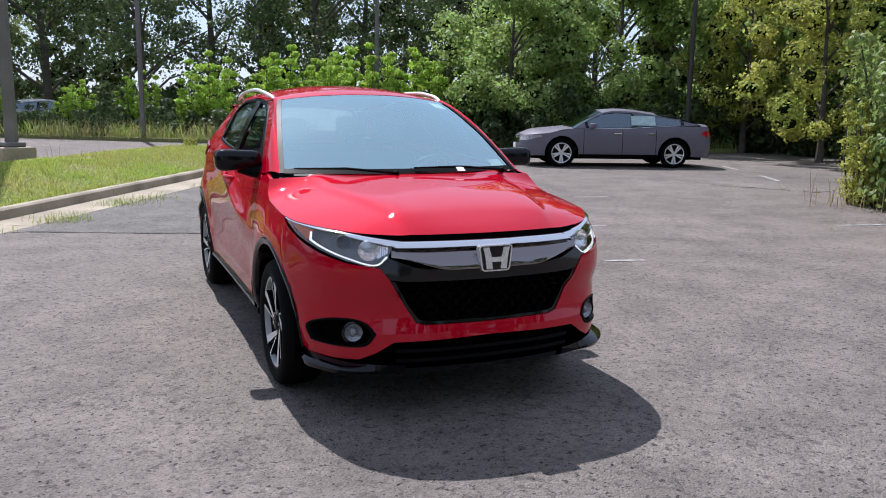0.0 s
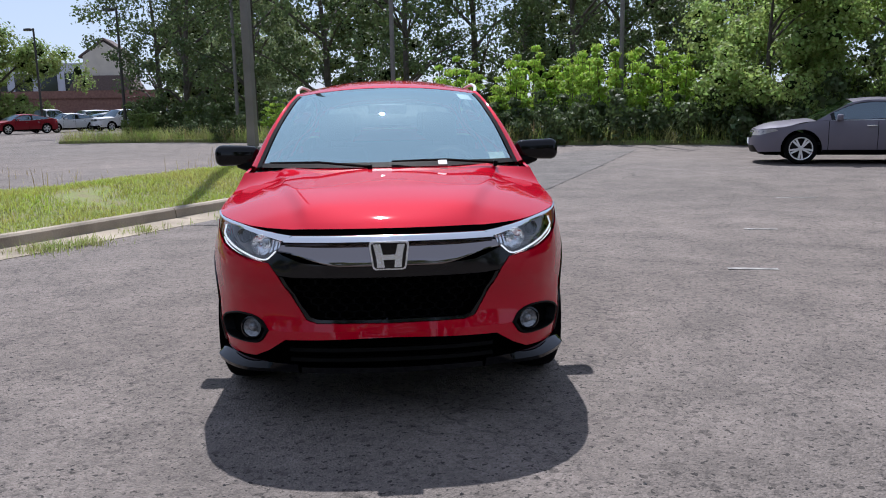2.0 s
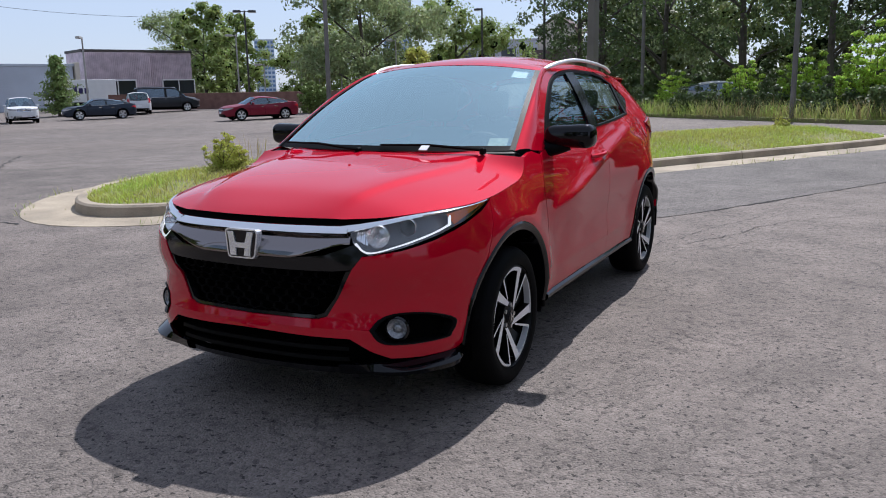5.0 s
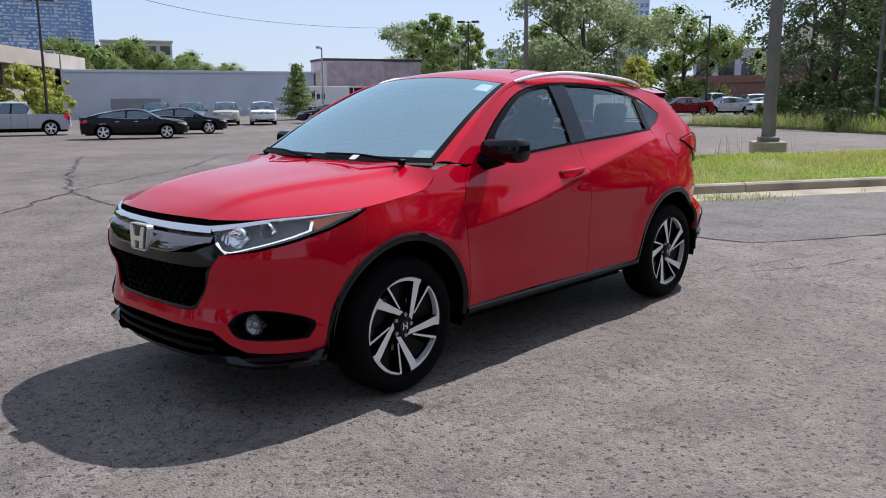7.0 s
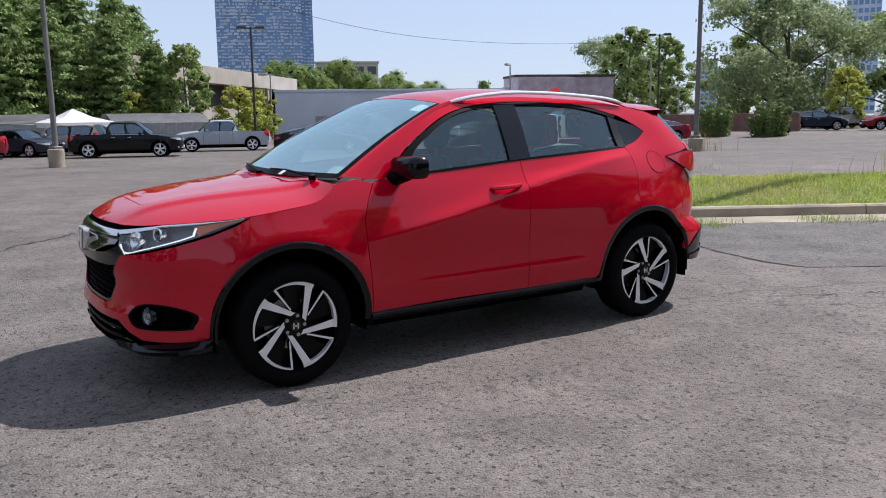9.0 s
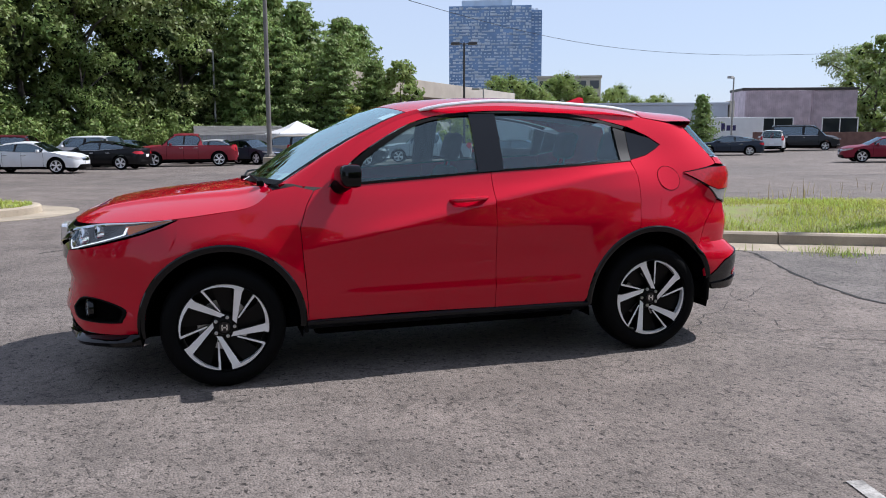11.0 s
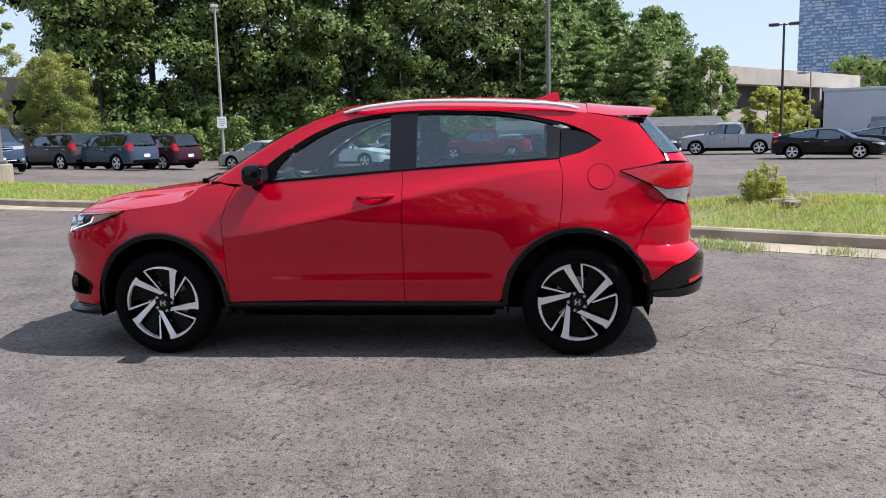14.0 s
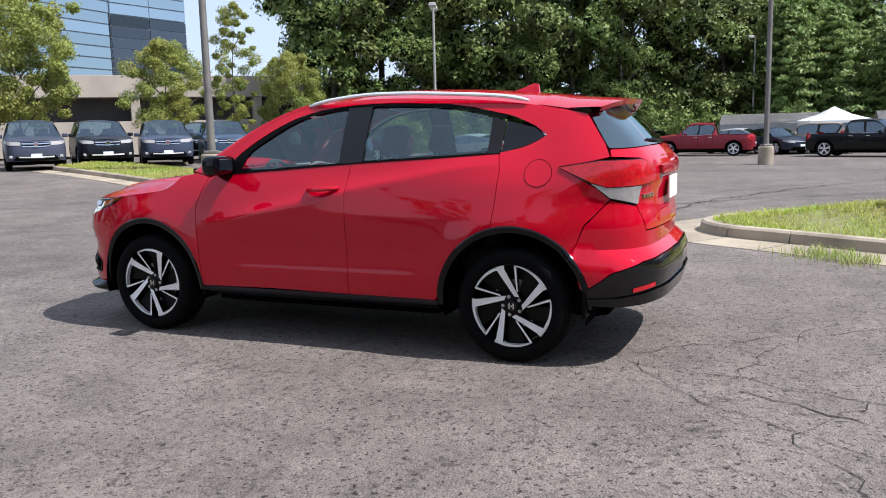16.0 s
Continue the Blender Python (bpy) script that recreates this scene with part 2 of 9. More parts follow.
def catmull(pts, n=16):
    """A Catmull-Rom line through 2D or 3D points."""
    P = [Vector(p) for p in pts]
    P = [2 * P[0] - P[1]] + P + [2 * P[-1] - P[-2]]
    out = []
    for i in range(1, len(P) - 2):
        a, b, c, d = P[i - 1:i + 3]
        for k in range(n):
            t = k / n
            out.append(0.5 * (2 * b + (c - a) * t + (2 * a - 5 * b + 4 * c - d) * t * t + (3 * b - 3 * c + d - a) * t**3))
    return out + [P[-2]]

# ---- ground ----
def asphalt_mat(name, base, patch, chips=98.0):
    """Worn asphalt: pale chips of stone in dark binder, with broad stains and polished lanes."""
    m = bpy.data.materials.new(name)
    m.use_nodes = True
    nt = m.node_tree
    L = nt.links.new
    b = nt.nodes["Principled BSDF"]
    b.inputs["Roughness"].default_value = 0.82
    b.inputs["Specular IOR Level"].default_value = 0.35
    tc = nt.nodes.new("ShaderNodeTexCoord")

    def noise(scale, detail=5.0):
        n = nt.nodes.new("ShaderNodeTexNoise")
        n.inputs["Scale"].default_value, n.inputs["Detail"].default_value = scale, detail
        L(tc.outputs["Object"], n.inputs["Vector"])
        return n.outputs[0]

    def rng(v, a, c, lo, hi):
        r = nt.nodes.new("ShaderNodeMapRange")
        for i, x in enumerate((a, c, lo, hi)):
            r.inputs[i + 1].default_value = x
        L(v, r.inputs[0])
        return r.outputs[0]

    def mul(a, c):
        x = nt.nodes.new("ShaderNodeMath")
        x.operation = 'MULTIPLY'
        L(a, x.inputs[0]), L(c, x.inputs[1])
        return x.outputs[0]
    v = nt.nodes.new("ShaderNodeTexVoronoi")
    v.inputs["Scale"].default_value = chips
    L(tc.outputs["Object"], v.inputs["Vector"])
    sep = nt.nodes.new("ShaderNodeSeparateColor")
    L(v.outputs["Color"], sep.inputs[0])
    chip = rng(sep.outputs[0], 0.0, 1.0, 0.78, 1.22)
    v2 = nt.nodes.new("ShaderNodeTexVoronoi")
    v2.inputs["Scale"].default_value = chips * 0.36
    L(tc.outputs["Object"], v2.inputs["Vector"])
    sep2 = nt.nodes.new("ShaderNodeSeparateColor")
    L(v2.outputs["Color"], sep2.inputs[0])
    chip2 = rng(sep2.outputs[1], 0.88, 1.0, 1.0, 0.55)
    val = mul(mul(chip, chip2), mul(rng(noise(0.22), 0.3, 0.7, 0.80, 1.16), mul(rng(noise(1.7), 0.35, 0.65, 0.82, 1.12), rng(noise(13.0), 0.3, 0.7, 0.83, 1.13))))
    pits = mul(rng(noise(62.0, 1.0), 0.65, 0.70, 1.0, 0.36), rng(noise(30.0, 2.0), 0.625, 0.665, 1.0, 0.22))
    val = mul(val, pits)
    # web of fine cracks in some stretches
    warp = nt.nodes.new("ShaderNodeTexNoise")
    warp.inputs["Scale"].default_value, warp.inputs["Detail"].default_value = 3.5, 6
    L(tc.outputs["Object"], warp.inputs["Vector"])
    bend = nt.nodes.new("ShaderNodeVectorMath")
    bend.operation = 'MULTIPLY_ADD'
    bend.inputs[1].default_value = (0.38, 0.38, 0.0)
    L(warp.outputs["Color"], bend.inputs[0]), L(tc.outputs["Object"], bend.inputs[2])
    web = nt.nodes.new("ShaderNodeTexVoronoi")
    web.feature = 'DISTANCE_TO_EDGE'
    web.inputs["Scale"].default_value = 3.1
    L(bend.outputs[0], web.inputs["Vector"])
    inv = nt.nodes.new("ShaderNodeMath")
    inv.operation = 'SUBTRACT'
    inv.inputs[0].default_value = 1.0
    L(mul(rng(web.outputs["Distance"], 0.003, 0.013, 0.40, 0.0), rng(noise(0.31, 3.0), 0.50, 0.64, 0.0, 1.0)), inv.inputs[1])
    val = mul(val, inv.outputs[0])
    fine = nt.nodes.new("ShaderNodeTexVoronoi")      # ravelled hairlines at a hand's width
    fine.feature = 'DISTANCE_TO_EDGE'
    fine.inputs["Scale"].default_value = 9.0
    L(bend.outputs[0], fine.inputs["Vector"])
    inv2 = nt.nodes.new("ShaderNodeMath")
    inv2.operation = 'SUBTRACT'
    inv2.inputs[0].default_value = 1.0
    L(mul(rng(fine.outputs["Distance"], 0.01, 0.06, 0.38, 0.0), rng(noise(1.9, 4.0), 0.48, 0.60, 0.0, 1.0)), inv2.inputs[1])
    val = mul(val, inv2.outputs[0])
    mx = nt.nodes.new("ShaderNodeMix")
    mx.data_type = 'RGBA'
    mx.inputs[6].default_value, mx.inputs[7].default_value = (*base, 1), (*patch, 1)
    L(rng(noise(0.09, 4.0), 0.42, 0.60, 0, 1), mx.inputs[0])
    hs = nt.nodes.new("ShaderNodeHueSaturation")
    L(mx.outputs[2], hs.inputs["Color"]), L(val, hs.inputs["Value"])
    L(hs.outputs[0], b.inputs["Base Color"])
    bp = nt.nodes.new("ShaderNodeBump")
    bp.inputs["Strength"].default_value, bp.inputs["Distance"].default_value = 0.8, 0.006
    L(mul(rng(v.outputs["Distance"], 0, 0.8, 1, 0), pits), bp.inputs["Height"])
    L(bp.outputs[0], b.inputs["Normal"])
    return m


M_ASPHALT = asphalt_mat("worn_asphalt", (0.176, 0.147, 0.128), (0.155, 0.132, 0.117))
M_PATCH = asphalt_mat("newer_asphalt", (0.155, 0.137, 0.124), (0.140, 0.126, 0.116), 130)
M_CRACK = mat("crack_shadow", (0.022, 0.021, 0.020), 0.95, vary=0.3, scale=5)
M_CONC = mat("kerb_concrete", (0.40, 0.335, 0.25), 0.9, vary=0.4, scale=1.6, bump=0.5, bscale=70, fine=0.18)
M_PAN = mat("gutter_concrete", (0.40, 0.335, 0.245), 0.9, vary=0.4, scale=1.1, bump=0.4, bscale=60, fine=0.2)
M_SOIL = mat("grass_soil", (0.19, 0.17, 0.08), 0.95, vary=0.5, scale=4.0, col2=(0.17, 0.21, 0.05), bump=0.6, bscale=30, fine=0.3)
M_LINE = mat("faded_line_paint", (0.36, 0.345, 0.32), 0.85, vary=0.55, scale=9, fine=0.3)

def lie(x, y):
    """The lot's own slight fall: level round the car, a shallow dip across the lot, a rise beside the long island."""
    dip = 0.42 * sstep(-8, -32, x) * sstep(54, 32, y) * sstep(-26, -6, y)
    rise = 0.35 * sstep(-8, -20, y) * sstep(-6, -12, x) * sstep(-34, -22, x)
    return rise - dip


bm = bm_new()
gx = [-1500, -700, -350, -180, -110, -75] + [-60 + 2 * i for i in range(28)] + [0, 12, 30, 80, 250, 700, 1500]
gy = [-1500, -600, -250, -110, -60] + [-40 + 2 * i for i in range(42)] + [50, 70, 110, 250, 600, 1500]
loft(bm, [[Vector((x, y, lie(x, y))) for y in gy] for x in gx])
bmesh.ops.recalc_face_normals(bm, faces=bm.faces)
for f in bm.faces:
    if f.normal.z < 0:
        f.normal_flip()
ground = tagged(part("ground", bm, M_ASPHALT, None), "weathered grey asphalt of a large car park", "ground", kind="structure")


def inside_poly(x, y, poly):
    c = False
    for (x0, y0), (x1, y1) in zip(poly, poly[1:] + poly[:1]):
        if (y0 > y) != (y1 > y) and x < (x1 - x0) * (y - y0) / (y1 - y0) + x0:
            c = not c
    return c


def edge_dist(x, y, poly):
    best = 1e9
    for (x0, y0), (x1, y1) in zip(poly, poly[1:] + poly[:1]):
        dx, dy = x1 - x0, y1 - y0
        f = min(1, max(0, ((x - x0) * dx + (y - y0) * dy) / (dx * dx + dy * dy)))
        best = min(best, math.hypot(x - x0 - f * dx, y - y0 - f * dy))
    return best


def round_poly(pts, n=5):
    P = catmull([(x, y, 0) for x, y in pts + pts[:1]], n)[:-1]
    return [(p.x, p.y) for p in P]


def offset_poly(poly, d):
    """The outline moved outwards by d (outline runs anticlockwise)."""
    out = []
    n = len(poly)
    for i in range(n):
        a, b, c = poly[i - 1], poly[i], poly[(i + 1) % n]
        tx, ty = c[0] - a[0], c[1] - a[1]
        l = math.hypot(tx, ty)
        out.append((b[0] + ty / l * d, b[1] - tx / l * d))
    return out


def mound(d, top):
    return 0.125 + top * sstep(0.0, 1.7, d)


def stretches(poly, length):
    """Cuts a closed outline into runs of about that length."""
    runs, cur, l = [], [poly[0]], 0
    for a, b in zip(poly, poly[1:] + poly[:1]):
        cur.append(b)
        l += math.hypot(b[0] - a[0], b[1] - a[1])
        if l > length:
            runs.append(cur)
            cur, l = [b], 0
    if len(cur) > 1:
        runs.append(cur)
    return runs


def island(name, label, outline, top, gutter=True):
    """A planted island: soil mound, kerb stones round it, and a gutter of concrete slabs."""
    poly = round_poly(outline)
    area = sum(a[0] * b[1] - b[0] * a[1] for a, b in zip(poly, poly[1:] + poly[:1]))
    if area < 0:
        poly = poly[::-1]
    inner = offset_poly(poly, -0.15)
    bm = bm_new()
    bm.faces.new([bm.verts.new((x, y, 0)) for x, y in inner])
    xs, ys = [p[0] for p in inner], [p[1] for p in inner]
    for ax, lo, hi in ((0, min(xs), max(xs)), (1, min(ys), max(ys))):
        k = lo + 0.45
        while k < hi:
            co, no = Vector((0, 0, 0)), Vector((0, 0, 0))
            co[ax], no[ax] = k, 1
            bmesh.ops.bisect_plane(bm, geom=bm.verts[:] + bm.edges[:] + bm.faces[:], plane_co=co, plane_no=no, dist=1e-4)
            k += 0.45
    for v in bm.verts:
        v.co.z = mound(edge_dist(v.co.x, v.co.y, inner), top) + 0.03 * (noise.noise(Vector((v.co.x, v.co.y, 0)) * 0.9))
    isl = tagged(part(name, bm, M_SOIL, None, smooth=True), label, "planting island", kind="structure")
    out, pan = poly, offset_poly(poly, 0.62)
    idx = {p: i for i, p in enumerate(poly)}
    for run in stretches(poly, 2.9):
        ids = [idx[p] for p in run]
        rows = []
        for j, i in enumerate(ids):
            o, q = Vector((*poly[i], 0)), Vector((*inner[i], 0))
            nrm = (o - q).normalized()
            if j in (0, len(ids) - 1):
                nb = Vector((*poly[ids[1] if j == 0 else ids[-2]], 0)) - o
                o, q = o + nb.normalized() * 0.008, q + nb.normalized() * 0.008
            rows.append([q, q + Vector((0, 0, 0.135)), q + Vector((0, 0, 0.145)) + nrm * 0.02, o + Vector((0, 0, 0.142)) - nrm * 0.035, o + Vector((0, 0, 0.118)) - nrm * 0.006, o + Vector((0, 0, 0.0)) + nrm * 0.012])
        bm = bm_new()
        loft(bm, rows)
        bm.verts.ensure_lookup_table()
        n = len(rows[0])
        bm.faces.new(bm.verts[:n][::-1]), bm.faces.new(bm.verts[-n:])
        bmesh.ops.recalc_face_normals(bm, faces=bm.faces)
        part("kerb_stone", bm, M_CONC, isl)
        if gutter:
            bm = bm_new()
            rows = []
            for j, i in enumerate(ids):
                a, c = Vector((*poly[i], 0.012)), Vector((*pan[i], 0.006))
                if j in (0, len(ids) - 1):
                    nb = (Vector((*poly[ids[1] if j == 0 else ids[-2]], 0)) - Vector((*poly[i], 0))).normalized() * 0.008
                    a, c = a + nb, c + nb
                rows.append([a, a.lerp(c, 0.5) - Vector((0, 0, 0.004)), c, c - Vector((0, 0, 0.01))])
            loft(bm, rows)
            bmesh.ops.recalc_face_normals(bm, faces=bm.faces)
            part("gutter_slab", bm, M_PAN, isl)
    return isl, poly, inner


ISLAND_A = [(-4.42, 2.75), (-3.55, 4.2), (-1.75, 7.35), (0.0, 10.4), (1.7, 13.3), (2.75, 15.3), (2.75, 16.4), (1.9, 17.4), (0.3, 17.7), (-1.0, 16.9), (-2.2, 15.2), (-4.4, 11.4), (-6.5, 7.6), (-7.6, 5.3), (-7.5, 3.6), (-6.7, 2.35), (-5.75, 1.72), (-4.95, 1.95)]
ISLAND_B = [(-9.25, -5.0), (-9.6, -7.2), (-10.8, -11.0), (-12.2, -14.6), (-13.6, -18.2), (-14.4, -19.5), (-15.5, -19.6), (-16.0, -18.4), (-15.4, -15.6), (-14.4, -11.6), (-13.1, -7.6), (-12.2, -5.2), (-11.2, -4.2), (-10.0, -4.2)]
isl_a, poly_a, inner_a = island("grass_island", "kerbed grass island with a worn concrete gutter", ISLAND_A, 0.20)
isl_b, poly_b, inner_b = island("grass_island", "long kerbed grass island beside parked vehicles", ISLAND_B, 0.20)
rng_g = np.random.default_rng(5)


def quick_mesh(name, verts, faces, material, parent=None):
    me = bpy.data.meshes.new(name)
    me.from_pydata(verts, [], faces)
    me.materials.append(material)
    ob = new(name, me)
    if parent is not None:
        ob.parent = parent
    return ob


def blades(name, spots, h0, h1, w, material, lean=0.5, label="", category="grass"):
    """Many blades of grass: each a bent tapering strip."""
    V, F = [], []
    for x, y, z in spots:
        h = lerp(h0, h1, rng_g.random()**1.5)
        a, l = rng_g.random() * 6.283, lean * h * (0.3 + rng_g.random())
        ca, sa = math.cos(a), math.sin(a)
        k = len(V)
        wx, wy = -sa * w, ca * w
        V += [(x - wx, y - wy, z), (x + wx, y + wy, z), (x + ca * l * 0.4 + wx * 0.8, y + sa * l * 0.4 + wy * 0.8, z + h * 0.6), (x + ca * l * 0.4 - wx * 0.8, y + sa * l * 0.4 - wy * 0.8, z + h * 0.6), (x + ca * l, y + sa * l, z + h)]
        F += [(k, k + 1, k + 2, k + 3), (k + 3, k + 2, k + 4)]
    return tagged(quick_mesh(name, V, F, material), label, category, kind="stuff")


M_GRASS = mat("lawn_blades", (0.33, 0.44, 0.06), 0.7, vary=0.5, scale=0.8, col2=(0.42, 0.40, 0.11), randv=0.35, trans=0.4)
M_WEED = mat("weed_blades", (0.26, 0.37, 0.07), 0.7, vary=0.4, scale=1.5, col2=(0.38, 0.36, 0.15), randv=0.35, trans=0.4)
M_STRAW = mat("dry_straw", (0.36, 0.28, 0.13), 0.8, randv=0.3, trans=0.2)


def scatter(poly, n, top, keep=None):
    xs, ys = [p[0] for p in poly], [p[1] for p in poly]
    out = []
    while len(out) < n:
        x, y = rng_g.uniform(min(xs), max(xs)), rng_g.uniform(min(ys), max(ys))
        if inside_poly(x, y, poly) and (keep is None or keep(x, y)):
            out.append((x, y, mound(edge_dist(x, y, poly), top) + 0.03 * noise.noise(Vector((x, y, 0)) * 0.9) - 0.01))
    return out


def patchy(x, y):
    return noise.noise(Vector((x * 0.8, y * 0.8, 3))) + 0.75 > rng_g.random() * 0.7


blades("lawn_grass", scatter(inner_a, 72000, 0.20, patchy), 0.03, 0.11, 0.005, M_GRASS, 0.9, "short patchy lawn grass, sunlit")
blades("lawn_grass", scatter(inner_b, 34000, 0.20, patchy), 0.03, 0.11, 0.006, M_GRASS, 0.8, "short lawn grass, sunlit")
# tufts that grow in the joints of the gutter
spots = []
pan_a = offset_poly(poly_a, 0.60)
kerb_a = offset_poly(poly_a, 0.02)
for i in range(len(poly_a)):
    for line, dens in ((pan_a, 26), (kerb_a, 7)):
        p, q = line[i], line[(i + 1) % len(poly_a)]
        d = math.hypot(q[0] - p[0], q[1] - p[1])
        for k in range(int(d * dens)):
            f = rng_g.random()
            x, y = lerp(p[0], q[0], f), lerp(p[1], q[1], f)
            if noise.noise(Vector((x * 1.3, y * 1.3, 9))) > 0.0:
                spots.append((x + rng_g.normal() * 0.05, y + rng_g.normal() * 0.05, 0.0))
for cx, cy, n, s in ((-3.65, 3.05, 420, 0.17), (-3.3, 3.35, 260, 0.13), (-2.0, 5.4, 200, 0.16), (-1.35, 6.9, 170, 0.18), (-0.9, 7.4, 120, 0.2), (-3.0, 4.2, 140, 0.12)):
    for k in range(n):
        spots.append((cx + rng_g.normal() * s, cy + rng_g.normal() * s, 0.0))
blades("gutter_weeds", spots, 0.03, 0.12, 0.004, M_WEED, 0.9, "weeds and grass tufts along the gutter", "weeds")

# patch of newer asphalt beside the gutter, its open seam, and cracks
def flat_poly(name, pts, z, material, label, category):
    bm = bm_new()
    bm.faces.new([bm.verts.new((x, y, z)) for x, y in pts])
    bmesh.ops.recalc_face_normals(bm, faces=bm.faces)
    for f in bm.faces:
        if f.normal.z < 0:
            f.normal_flip()
    return tagged(part(name, bm, material, None), label, category, kind="structure")


def crack(pts, w0, w1, label, jag=0.03, seed=0):
    """A jagged dark crack along a line."""
    r = random.Random(seed)
    P = [Vector((*p, 0)) for p in pts]
    fine_pts = []
    for a, b in zip(P, P[1:]):
        n = max(2, int((b - a).length / 0.09))
        for k in range(n):
            fine_pts.append(a.lerp(b, k / n))
    fine_pts.append(P[-1])
    bm = bm_new()
    rows = []
    off = 0
    for i, p in enumerate(fine_pts):
        d = (fine_pts[min(i + 1, len(fine_pts) - 1)] - fine_pts[max(0, i - 1)]).normalized()
        nrm = Vector((-d.y, d.x, 0))
        off = off * 0.7 + r.uniform(-jag, jag)
        w = r.uniform(w0, w1) * (0.3 if r.random() < 0.12 else 1)
        c = p + nrm * off + Vector((0, 0, 0.004 + 0.0001 * (seed % 7)))
        rows.append([c - nrm * w, c + nrm * w])
    loft(bm, rows)
    for f in bm.faces:
        if f.normal.z < 0:
            f.normal_flip()
    return tagged(part("asphalt_crack", bm, M_CRACK, None), label, "crack", kind="structure")


SEAM = [(-2.35, 4.62), (-1.9, 4.42), (-1.2, 4.14), (-0.6, 3.94), (0.0, 3.82), (0.42, 3.86), (0.62, 4.15), (0.95, 4.75), (2.7, 8.1), (4.6, 12.4), (7.4, 18.8)]
pan_pts = [(-2.75, 4.55), (-1.2, 7.15), (0.5, 10.1), (2.25, 13.05), (3.4, 15.3), (5.6, 18.9)]
flat_poly("asphalt_patch", SEAM + pan_pts[::-1], 0.0045, M_PATCH, "darker patch of newer asphalt beside the gutter", "asphalt patch")
crack(SEAM, 0.014, 0.034, "open dark seam along the asphalt patch", 0.02, 1)
crack([(0.35, 1.35), (0.6, 1.95), (0.78, 2.45), (0.95, 3.1), (1.3, 4.2), (1.6, 5.6)], 0.001, 0.0035, "fine jagged crack in the asphalt", 0.05, 2)
crack([(0.5, 1.8), (0.1, 2.2), (-0.3, 2.9), (-0.7, 3.6)], 0.001, 0.004, "fine jagged crack in the asphalt", 0.05, 3)
crack([(0.78, 2.45), (0.3, 2.6), (-0.1, 2.85), (-0.9, 3.1)], 0.001, 0.0035, "fine jagged crack in the asphalt", 0.05, 4)
crack([(0.95, 3.1), (1.5, 2.8), (2.1, 3.0), (2.9, 2.7)], 0.001, 0.0035, "fine jagged crack in the asphalt", 0.05, 5)
crack([(0.6, 1.95), (1.1, 2.2), (1.4, 2.7), (1.9, 3.4)], 0.001, 0.0035, "fine jagged crack in the asphalt", 0.05, 6)
crack([(0.96, 2.54), (1.29, 3.29), (1.66, 4.01), (2.07, 4.56), (2.57, 4.97)], 0.002, 0.006, "fine wandering crack in the asphalt", 0.04, 11)
crack([(4.21, 9.29), (4.85, 10.55), (5.3, 11.2)], 0.004, 0.012, "short crack in the asphalt", 0.05, 12)
crack([(7.85, 20.36), (8.0, 19.2), (8.1, 18.1), (8.5, 17.2)], 0.02, 0.05, "short wide crack before the verge", 0.06, 13)
crack([(-5.0, -3.2), (-5.4, -2.2), (-7.4, -0.4), (-9.7, 1.6), (-12.2, 4.8), (-17, 9)], 0.010, 0.025, "long crack across the car park", 0.05, 8)
crack([(9.4, 8.4), (9.6, 6.6), (10.4, 5.4), (11.6, 5.6)], 0.01, 0.04, "sunken edge of an old repair", 0.08, 9)
crack([(-6.0, 1.0), (-9.0, 1.2), (-14.0, 3.2), (-21.0, 6.5)], 0.012, 0.03, "long crack across the car park", 0.06, 10)
for i, (a, b, w) in enumerate((((13.5, 11.2), (12.9, 10.0), 0.06), ((12.2, 8.5), (11.5, 7.3), 0.06), ((2.85, 1.02), (3.25, 0.93), 0.035), ((7.2, 2.1), (8.2, 1.88), 0.04), ((3.9, 3.1), (4.25, 3.02), 0.03), ((5.6, 5.9), (6.2, 5.8), 0.03))):
    A, B = Vector((*a, 0)), Vector((*b, 0))
    d = (B - A).normalized()
    nrm = Vector((-d.y, d.x, 0)) * w
    flat_poly("bay_line", [(A - nrm).to_2d()[:], (B - nrm).to_2d()[:], (B + nrm).to_2d()[:], (A + nrm).to_2d()[:]], 0.0052, M_LINE, "faded white bay line on asphalt", "line")
# loose stones on the asphalt
V, F = [], []
for k in range(2600):
    x, y = rng_g.normal(0.5, 5), rng_g.normal(0, 5)
    s = 0.003 + 0.006 * rng_g.random()**3
    k0 = len(V)
    a = rng_g.random() * 3
    for dx, dy, dz in ((1, 0, 0), (0, 1, 0), (-1, 0, 0), (0, -1, 0), (0.1, 0.1, 1)):
        V.append((x + s * (dx * math.cos(a) - dy * math.sin(a)), y + s * (dx * math.sin(a) + dy * math.cos(a)) * 0.8, 0.001 + dz * s * 0.8))
    F += [(k0, k0 + 1, k0 + 4), (k0 + 1, k0 + 2, k0 + 4), (k0 + 2, k0 + 3, k0 + 4), (k0 + 3, k0, k0 + 4)]
tagged(quick_mesh("loose_gravel", V, F, mat("dark_grit", (0.10, 0.095, 0.09), 0.9, randv=0.6)), "loose grit and pebbles on asphalt", "gravel", kind="stuff")

